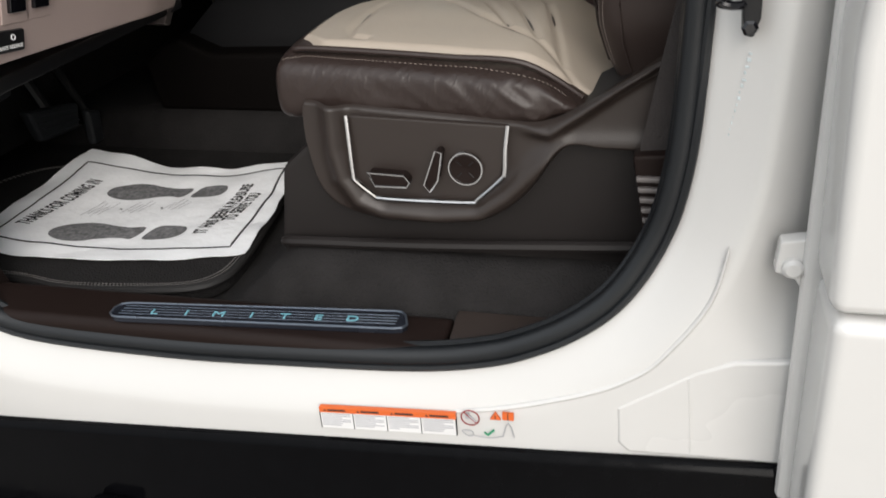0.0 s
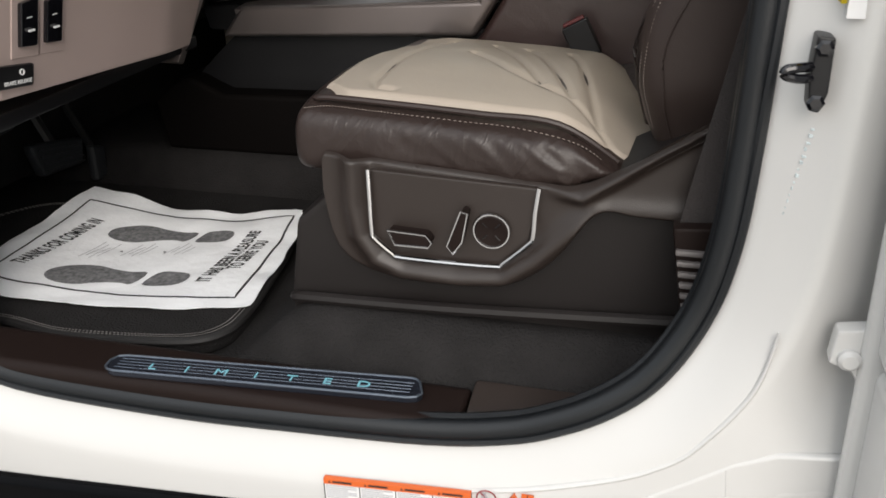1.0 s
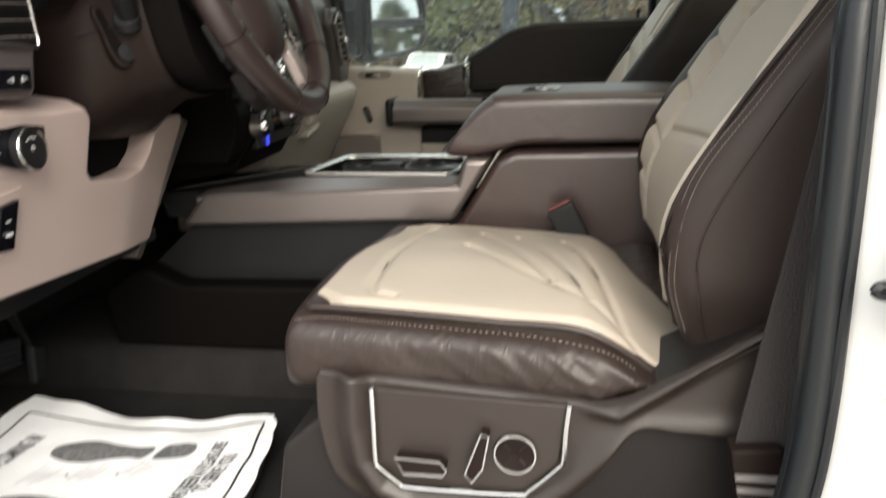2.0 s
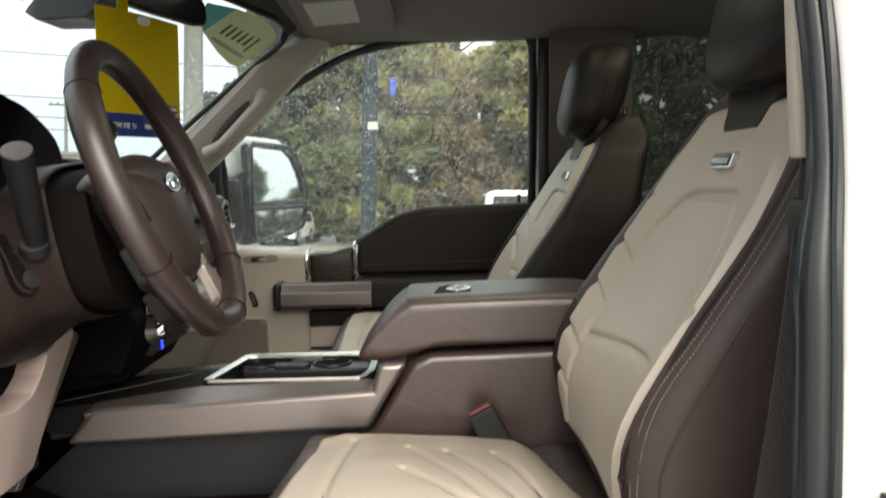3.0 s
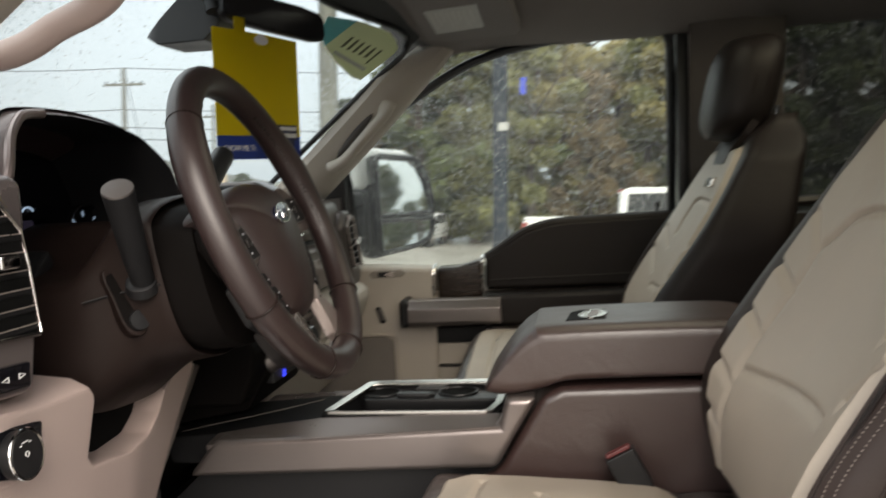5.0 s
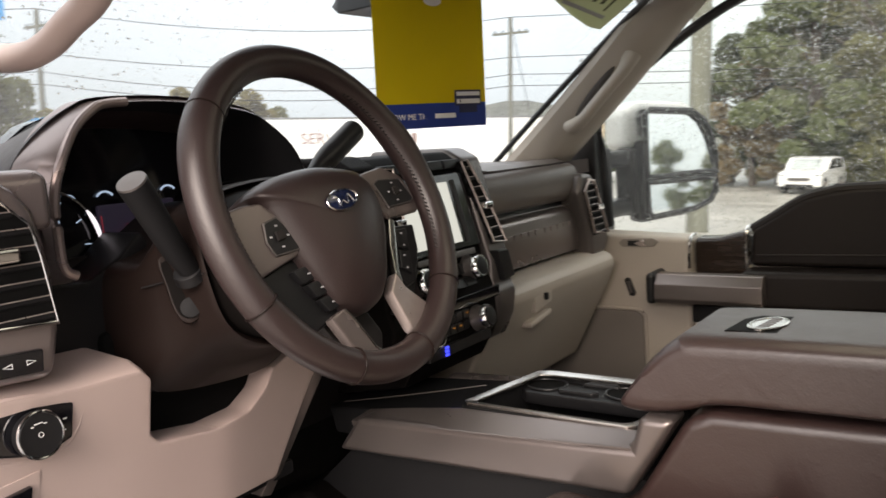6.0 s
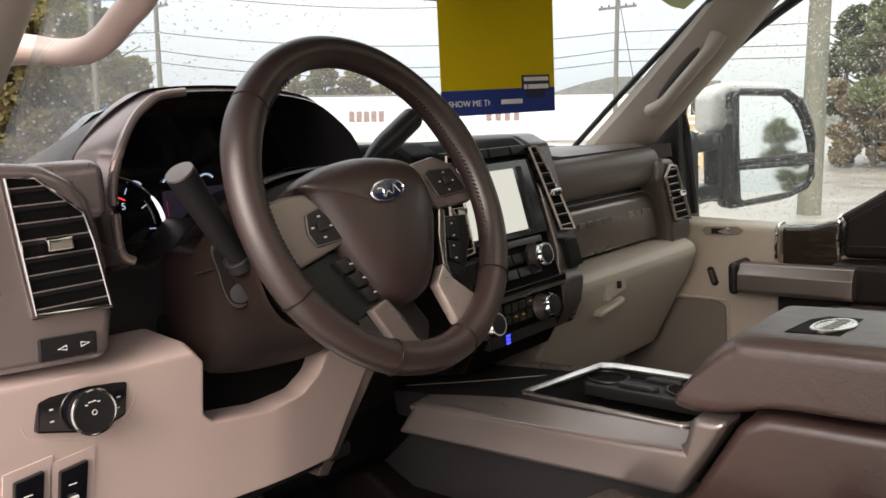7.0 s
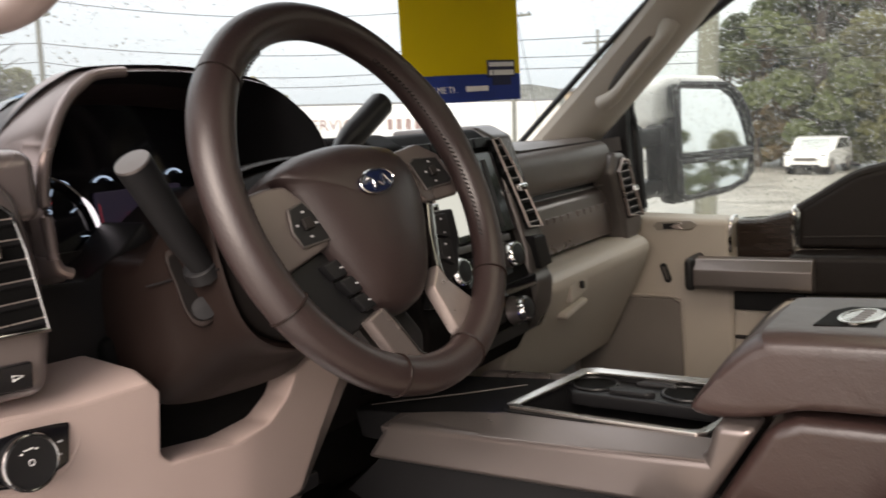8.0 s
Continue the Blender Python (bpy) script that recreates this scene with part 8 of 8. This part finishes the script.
def tree(name, seed, h, w, n, leaf, kind, label, low=0.25):
    rng = random.Random(seed)
    t = thing(name, (0, 0, 0), label, "tree", "trees round the lot", FLAT)
    trunk = [tube(smooth_path([(0, 0, 0), (0.04 * h * rng.uniform(-1, 1), 0.04 * h * rng.uniform(-1, 1), h * 0.45), (0.05 * h * rng.uniform(-1, 1), 0.05 * h * rng.uniform(-1, 1), h * 0.92)], 5), lambda q: 0.028 * h * (1 - 0.85 * q), 8, up=(0, 1, 0))]
    for _ in range(9):
        a, z = rng.uniform(0, 2 * math.pi), h * rng.uniform(0.3, 0.75)
        trunk.append(tube(smooth_path([(0, 0, z), (0.35 * w * math.cos(a), 0.35 * w * math.sin(a), z + 0.08 * h), (0.8 * w * math.cos(a), 0.8 * w * math.sin(a), z + 0.17 * h)], 3), lambda q: 0.010 * h * (1 - 0.8 * q), 6))
    part("trunk", join(*trunk), BARK, t)
    co, fa = crown_mesh(rng, h, w, n, leaf, low)
    me = bpy.data.meshes.new("crown")
    me.from_pydata(co, [], fa)
    me.materials.append(LEAF[kind])
    cr = new("crown", me)
    cr.parent = t
    return t


def at_bearing(b, d):
    """A place on the ground, b degrees left of straight across the truck, d metres off."""
    x, y = 0.3 - d * math.sin(radians(b)), -1.0 + d * math.cos(radians(b))
    return x, y, ground_z(x, y)


protos = {}
for i, (kind, h, w, low, lab) in enumerate((("green", 9.0, 2.6, 0.10, "tall green tree at the edge of the wood"), ("olive", 8.0, 2.4, 0.08, "olive green autumn tree at the edge of the wood"), ("gold", 7.5, 2.2, 0.08, "golden autumn tree in the wood"),
                                            ("rust", 6.0, 2.0, 0.08, "rust brown autumn tree in the wood"), ("dark", 9.5, 2.8, 0.06, "dark evergreen tree in the wood"))):
    protos[kind] = (tree("tree", 11 + i, h, w, 15000, 0.17, kind, lab, low), lab)
wood_spots = [("dark", 15.5, 36, .6), ("rust", 14.2, 33, .75), ("gold", 12.6, 34, .8), ("green", 10.8, 32, 1.0), ("dark", 8.8, 34, 1.1), ("olive", 7.0, 31, 1.0), ("green", 5.0, 33, 1.05), ("olive", 3.0, 31, 1.0), ("gold", 1.0, 32, 1.05), ("rust", -1.0, 31, 1.0),
              ("gold", -2.6, 33, .98), ("olive", -4.6, 32, .95), ("gold", -6.5, 31, 1.0), ("olive", -8.5, 32, 1.1), ("green", -10.5, 31, 1.1), ("dark", -13, 30, 1.1), ("green", -16, 31, 1.1), ("dark", -19, 30, 1.15), ("olive", -22, 31, 1.1), ("dark", -25.5, 30, 1.15), ("green", -29, 30, 1.2), ("dark", -33, 30, 1.2), ("dark", -37, 31, 1.2),
              ("olive", -57, 30, 1.2), ("green", -60.5, 29, 1.2), ("gold", -64, 30, 1.15), ("green", -67.5, 29, 1.2), ("olive", -71, 30, 1.2), ("dark", -74.5, 29, 1.2), ("olive", -78, 30, 1.1), ("green", -81.5, 30, 1.1), ("dark", 12.0, 40, 1.0), ("dark", 6, 41, 1.2), ("dark", 1.5, 40, 1.1), ("dark", -5.5, 41, 1.1), ("dark", -11, 40, 1.3), ("dark", -17.5, 40, 1.3), ("dark", -24, 40, 1.3)]
rng = random.Random(5)
for kind, b, d, s in wood_spots:
    d, s = d * 1.45, s * 1.45 * (0.45 if b < -60 else 0.90 if b < -8 else 1.0)
    x, y, z = at_bearing(b, d)
    copy_thing(protos[kind][0], Matrix.Translation((x, y, z - 0.1)) @ Matrix.Rotation(rng.uniform(0, 6.28), 4, "Z") @ Matrix.Diagonal((s * rng.uniform(0.9, 1.2), s * rng.uniform(0.9, 1.2), s, 1)))
front_spots = [("olive", 68.5, 34, .90), ("olive", 64.8, 33, .76), ("gold", 72.5, 34, .90), ("olive", 77, 33, .95), ("rust", 70.5, 36, 1.15), ("gold", 66, 38, .92), ("olive", 62.6, 35, .55), ("green", 75, 37, 1.0), ("gold", 51.5, 66, .92), ("olive", 49.3, 64, .86), ("gold", 47.2, 66, .90), ("olive", 45.4, 67, .70), ("olive", 61, 40, .62), ("green", 63.6, 36, .75), ("gold", 59.4, 46, .55), ("green", 66.6, 33, .85), ("olive", 70, 32, .95), ("gold", 64.6, 31, .62), ("olive", 61.8, 33, .52), ("gold", 68, 30, .80), ("green", 56.5, 70, .5), ("dark", 44, 72, .42),
               ("dark", 22.5, 62, .45), ("olive", 20.5, 60, .42), ("dark", 18.5, 62, .40), ("green", 40.5, 75, .45)]
for kind, b, d, s in front_spots:
    x, y, z = at_bearing(b, d)
    copy_thing(protos[kind][0], Matrix.Translation((x, y, z - 0.1)) @ Matrix.Rotation(rng.uniform(0, 6.28), 4, "Z") @ Matrix.Diagonal((s * rng.uniform(1.0, 1.3), s * rng.uniform(1.0, 1.3), s, 1)))
for k in protos.values():
    x, y, z = at_bearing(-41 - 3 * list(protos.values()).index(k), 32)
    k[0].matrix_world = Matrix.Translation((x, y, z - 0.1))

# a far wooded ridge
def ridge():
    bm = bmesh.new()
    rows = []
    for i in range(90):
        b = radians(80 - i * 1.6)
        h = 4.2 + 4.5 * math.exp(-((80 - i * 1.6 - 30) / 5) ** 2) + 1.5 * noise.noise((i * 0.13, 2, 0)) + 0.9 * noise.noise((i * 0.9, 5, 0))
        rows.append([bm.verts.new((-150 * math.sin(b) * f, 150 * math.cos(b) * f, z)) for f, z in ((0.95, -2), (0.98, h * 0.6), (1.0, h), (1.1, -2))])
    for a, b in zip(rows, rows[1:]):
        for j in range(3):
            bm.faces.new((a[j], b[j], b[j + 1], a[j + 1]))
    bmesh.ops.recalc_face_normals(bm, faces=bm.faces)
    return bm
single("backdrop", ridge(), mat("far_woods", (0.125, 0.13, 0.115), 0.95, grain=1.0, grain_size=1.5, stain=0.4, stain_size=6.0), "hazy far wooded ridge", "ridge", kind="structure", frame_of=FLAT)

# a blue sign on a post above the trees
x, y, z = at_bearing(63.4, 29)
sign = thing("roadside_sign", (x, y, z), "blue roadside sign with pale stripes on a post", "sign", frame_of=FLAT)
def across(a, b, z0, z1, f):
    """A board square to the line of sight, a to b metres along it, f metres nearer."""
    u, n = Vector((math.cos(radians(63.4)), math.sin(radians(63.4)), 0)), Vector((math.sin(radians(63.4)), -math.cos(radians(63.4)), 0))
    o = Vector((x, y, 0))
    return loft([[tuple(o + u * q + n * h + Vector((0, 0, w))) for q, w in ((a, z0), (b, z0), (b, z1), (a, z1))] for h in (f, f + 0.06)])
brd = part("board", across(-0.85, 1.05, 5.35, 7.2, 0.0), mat("sky_blue_sign", (0.06, 0.30, 0.62), 0.4, stain=0.15, stain_size=0.2), sign)
for k in range(3):
    part("stripe", across(-0.6 + 0.1 * k, 0.7 + 0.1 * k, 5.70 + 0.42 * k, 5.81 + 0.42 * k, 0.06), WHITE_CARD, brd)
part("post", tube([(x, y, z - 0.1), (x, y, 5.4)], 0.09, 10, up=(0, 1, 0)), POLE_WOOD, sign)

# poles and wires
def pole(b, d, h, r, label, material=POLE_WOOD, lean=(0, 0), arm=True, name="utility_pole"):
    x, y, z = at_bearing(b, d)
    p = thing(name, (x, y, z), label, "utility pole" if name == "utility_pole" else "lamp post", frame_of=FLAT)
    part("shaft", tube([(x, y, z - 0.1), (x + lean[0] * h, y + lean[1] * h, z + h)], lambda t: r * (1 - 0.25 * t), 14, up=(0, 1, 0)), material, p)
    if arm:
        part("crossarm", box(x - 1.1 + lean[0] * h, x + 1.1 + lean[0] * h, y - 0.05, y + 0.05, z + h - 0.9, z + h - 0.78, 0.01), material, p)
        for k in (-0.95, -0.5, 0.5, 0.95):
            part("insulator", lathe([(0.03, 0), (0.05, 0.05), (0.03, 0.12)], pose(x + k + lean[0] * h, y, z + h - 0.78), 8), BLACK, p)
    return x + lean[0] * h, y + lean[1] * h, z + h
tops = [pole(59.6, 46, 9.0, 0.15, "weathered utility pole by the road"), pole(29.8, 46, 9.2, 0.14, "slim utility pole with guy wires"), pole(17.15, 15.8, 8.0, 0.20, "thick weathered utility pole at the lot's edge", arm=False), pole(24.3, 60, 9.0, 0.13, "distant slim utility pole")]
lx, ly, lz = at_bearing(5.4, 15.0)
lamp = thing("lamp_post", (lx, ly, lz), "dark blue steel lamp post with a small banner", "lamp post", frame_of=FLAT)
part("shaft", box(lx - 0.13, lx + 0.13, ly - 0.13, ly + 0.13, lz, lz + 7.0, 0.02), STEEL_BLUE, lamp)
part("footing", lathe([(0.35, 0), (0.35, 0.5), (0.30, 0.55), (0.01, 0.55)], pose(lx, ly, lz), 20), ASPHALT, lamp)
part("banner", box(lx + 0.36, lx + 0.46, ly - 0.02, ly + 0.02, lz + 3.45, lz + 3.75, 0.004), mat("blue_banner", (0.02, 0.05, 0.5), 0.6), lamp)
part("sign_plate", box(lx - 0.02, lx + 0.16, ly - 0.17, ly - 0.14, lz + 2.80, lz + 2.94, 0.004), LABEL_GREY, lamp)
def wire(a, b, sag, r=0.02):
    a, b = Vector(a), Vector(b)
    pts = [a + (b - a) * k / 16 - Vector((0, 0, sag * 4 * (k / 16) * (1 - k / 16))) for k in range(17)]
    return tube(pts, r, 5)
wires = thing("overhead_wires", tops[0], "dark overhead wires between the poles", "wires", frame_of=FLAT)
left = at_bearing(95, 60)
right = at_bearing(-40, 70)
for k, (dz, sag) in enumerate(((0.0, 0.9), (-2.1, 0.7), (-3.0, 0.9), (-3.6, 0.8))):
    for a, b in ((tops[0], tops[1]), ((left[0], left[1], 9), tops[0]), (tops[1], (right[0], right[1], 9.5))):
        part("wire", wire((a[0], a[1], a[2] + dz), (b[0], b[1], b[2] + dz), sag), BLACK, wires)
part("wire", wire((-4.36, 14.6, 7.2), (22.0, 21.2, 8.65), 0.12, 0.014), BLACK, wires)
part("guy", wire(tops[1], at_bearing(27.5, 46), 0.0, 0.02), BLACK, wires)

# low white building with a sign, and a small tan one
def facade(name, b0, b1, d, h, label, wall, n_win, fascia):
    a, c = Vector(at_bearing(b0, d)), Vector(at_bearing(b1, d))
    L = (c - a).length
    ux = (c - a).normalized()
    ux = Vector((ux.x, ux.y, 0)).normalized()
    nn = Vector((ux.y, -ux.x, 0))
    if nn.dot(Vector((0, -1, 0))) < 0 and nn.dot(-a) < 0:
        nn = -nn
    m = Matrix((ux, -nn, Vector((0, 0, 1)))).transposed().to_4x4()
    m.translation = a
    t = thing(name, (0, 0, 0), label, "building", frame_of=m)
    part("wall", box(0, L, 0, 8, -1, h, 0.03), wall, t)
    part("roof", box(-0.3, L + 0.3, -0.3, 8.3, h, h + 0.18, 0.03), ROOFING, t)
    if fascia:
        part("fascia", box(-0.1, L + 0.1, -0.35, 0.02, h - fascia, h + 0.05, 0.03), wall, t)
    for k in range(n_win):
        x = L * (k + 0.5) / n_win
        w = part("window", box(x - 0.7, x + 0.7, -0.05, 0.1, 0.5, h - max(fascia, 0.5) - 0.3, 0.02), DARK_GLASS, t)
        part("frame", box(x - 0.78, x + 0.78, -0.03, 0.12, 0.42, 0.50, 0.01), wall, w)
    return t, L
bld = facade("showroom", 54.5, 27.0, 50, 3.9, "long low white building with a lettered fascia", STUCCO, 9, 2.5)[0]
SIGN_RED = mat("sign_letters", (0.27, 0.17, 0.15), 0.6)
for k in range(5):
    part("sign_bar", box(6.1 + 0.42 * k, 6.4 + 0.42 * k, -0.40, -0.34, 2.55, 3.15, 0.02), SIGN_RED, bld)
part("sign_lettering", letters("SERVICE", 0.86, facing((9.2, -0.37, 2.85), (0, -1, 0)), 0.03, 1.05, "LEFT"), SIGN_RED, bld)
for k in range(4):
    part("sign_bar", box(13.9 + 0.52 * k, 14.2 + 0.52 * k, -0.40, -0.34, 2.55, 3.15, 0.02), SIGN_RED, bld)
tan_, tl_ = facade("tan_building", 26.4, 23.6, 46, 4.3, "small two-storey tan building across the road", TAN, 0, 0)
for x in (0.45, 1.35):
    for z0, z1 in ((0.75, 1.85), (2.75, 3.75)):
        w_ = part("window", box(x - 0.24, x + 0.24, -0.05, 0.1, z0, z1, 0.02), DARK_GLASS, tan_)
        part("frame", join(box(x - 0.31, x - 0.24, -0.07, 0.1, z0 - 0.07, z1 + 0.07, 0.01), box(x + 0.24, x + 0.31, -0.07, 0.1, z0 - 0.07, z1 + 0.07, 0.01), box(x - 0.31, x + 0.31, -0.075, 0.1, z1, z1 + 0.09, 0.01), box(x - 0.31, x + 0.31, -0.075, 0.1, z0 - 0.09, z0, 0.01)), STUCCO, w_)
part("ledge", box(-0.05, tl_ + 0.05, -0.14, 0.05, 2.28, 2.42, 0.02), STUCCO, tan_)


def vehicle(name, label, category, length, width, prof, glass, m, truck_bed=None):
    """A parked vehicle: side profile pushed across, windows, wheels and lamps."""
    v = thing(name, (0, 0, 0), label, category, frame_of=m)
    part("body", prism(prof, "y", -width / 2, width / 2, 0.06, 3), CAR_WHITE, v)
    for s in (-1, 1):
        for g in glass:
            part("window", prism(g, "y", s * (width / 2 - 0.02), s * (width / 2 + 0.008), 0.004), DARK_GLASS, v)
        for x in (length * 0.18, length * 0.80):
            w = part("wheel", lathe([(0.38, -0.12), (0.38, 0.10), (0.34, 0.12), (0.2, 0.12), (0.02, 0.10)], facing((x, s * (width / 2 - 0.09), 0.38), (0, s, 0)), 24), BLACK, v)
            part("rim", lathe([(0.22, 0.10), (0.22, 0.135), (0.15, 0.125), (0.02, 0.13)], facing((x, s * (width / 2 - 0.09), 0.38), (0, s, 0)), 20), SATIN, w)
    return v
px, py, pz = at_bearing(3.6, 18.3)
pk_ = vehicle("pickup_truck", "white pickup truck parked across the lot", "pickup truck", 5.9, 2.0,
              [(0.0, 0.55), (0.0, 1.28), (1.95, 1.32), (2.0, 1.85), (2.2, 1.93), (3.6, 1.93), (4.2, 1.36), (5.7, 1.25), (5.85, 0.9), (5.8, 0.5)],
              [[(2.12, 1.36), (2.15, 1.80), (2.95, 1.82), (2.95, 1.36)], [(3.02, 1.36), (3.02, 1.82), (3.55, 1.80), (3.98, 1.38)]], Matrix.Translation((px, py, pz)))
for s in (-1, 1):
    part("tail_lamp", box(-0.02, 0.10, s * 0.98 - 0.06, s * 0.98 + 0.05, 0.85, 1.22, 0.02), RED_PLASTIC, pk_)
part("brake_lamp", box(2.0, 2.08, -0.15, 0.15, 1.84, 1.90, 0.01), RED_PLASTIC, pk_)
part("rear_glass", prism([(-0.75, 1.38), (0.75, 1.38), (0.68, 1.80), (-0.68, 1.80)], "x", 1.955, 1.99, 0.01), DARK_GLASS, pk_)
part("rail_cap", box(0.02, 1.95, -1.01, -0.92, 1.27, 1.335, 0.015), CAR_WHITE, pk_)
sx, sy, sz = at_bearing(10.9, 42)
suv = vehicle("crossover_car", "white crossover car on the road by the wood", "car", 4.4, 1.85,
              [(0.05, 0.35), (0.0, 0.80), (0.15, 1.0), (1.0, 1.10), (1.65, 1.58), (2.2, 1.68), (3.6, 1.62), (4.25, 1.1), (4.4, 0.9), (4.35, 0.4)],
              [[(1.25, 1.12), (1.75, 1.54), (2.35, 1.58), (2.35, 1.12)], [(2.45, 1.12), (2.45, 1.58), (3.3, 1.54), (3.7, 1.14)]], Matrix.Translation((sx, sy, sz)) @ Matrix.Rotation(radians(86), 4, "Z") @ Matrix.Translation((-1.5, 0, 0)))
# the sky's reflection is put into the windscreen's pale base colour
part("windscreen", loft([[(0.98, y, 1.13) for y in (-0.72, 0.72)] + [(1.04, y, 1.13) for y in (0.72, -0.72)], [(1.58, y, 1.55) for y in (-0.62, 0.62)] + [(1.66, y, 1.55) for y in (0.62, -0.62)]]), mat("painted_sky_reflection_glass", (0.46, 0.50, 0.51), 0.12, coat=0.6), suv)
part("bumper_intake", box(-0.04, 0.10, -0.62, 0.62, 0.34, 0.46, 0.02), BLACK, suv)
part("grille", box(-0.03, 0.10, -0.48, 0.48, 0.62, 0.76, 0.02), SATIN_DARK, suv)
for s in (-1, 1):
    part("headlamp", box(0.02, 0.20, s * 0.74 - 0.14, s * 0.74 + 0.14, 0.78, 0.93, 0.03), CHROME, suv)

# ---- rain drops on the panes ----
def water_mat():
    m = bpy.data.materials.new("rain_drop")
    m.use_nodes = True
    b = m.node_tree.nodes["Principled BSDF"]
    b.inputs["Base Color"].default_value = (1, 1, 1, 1)
    b.inputs["Roughness"].default_value = 0.02
    b.inputs["Transmission Weight"].default_value = 1.0
    b.inputs["IOR"].default_value = 1.33
    return m
WATER = water_mat()
def drops(fn, n, seed, r0, r1, name, label):
    """Flattened beads on a pane; fn(u, v) gives place and normal."""
    rng = random.Random(seed)
    co, fa = [], []
    for _ in range(n):
        p, nn = fn(rng.random(), rng.random())
        r = r0 + (r1 - r0) * rng.random() ** 2.4
        a = nn.orthogonal().normalized()
        b = nn.cross(a)
        base = len(co)
        st = rng.uniform(0.9, 1.5)
        for h, q in ((0.0, 1.0), (0.45, 0.75)):
            for k in range(6):
                t = math.pi * k / 3
                co.append(tuple(p + (a * math.cos(t) + b * math.sin(t)) * r * q + nn * r * h))
        co.append(tuple(p + nn * r * 0.62))
        for k in range(6):
            j = (k + 1) % 6
            fa.append((base + k, base + j, base + 6 + j, base + 6 + k))
            fa.append((base + 6 + k, base + 6 + j, base + 12))
    me = bpy.data.meshes.new(name)
    me.from_pydata(co, [], fa)
    me.materials.append(WATER)
    me.shade_smooth()
    ob = new(name, me)
    ob.matrix_world = TILT
    ob.visible_shadow = False
    return tagged(ob, label, "rain drops", kind="stuff")
def on_side(x0, x1, z0, z1):
    def f(u, v):
        z = z0 + (z1 - z0) * v
        return Vector((x0 + (x1 - x0) * u, side_y(z) + 0.027, z)), Vector((0, 0.98, 0.2))
    return f
drops(on_side(-0.34, 0.56, 1.26, 1.80), 15000, 3, 0.0006, 0.0019, "rain_drops_side", "rain drops beading on the passenger window")
drops(on_side(0.76, 1.5, 1.36, 1.80), 5000, 4, 0.0007, 0.0025, "rain_drops_rear", "rain drops beading on the rear window")
def on_ws(u, v):
    y, z = -0.66 + 1.32 * u, 1.43 + 0.42 * v
    return Vector((ws_x(y, z) - 0.026, y, z)), Vector((-0.63, -0.6 * y, 0.77)).normalized()
drops(on_ws, 4200, 5, 0.0007, 0.0022, "rain_drops_windscreen", "rain drops beading on the windscreen")
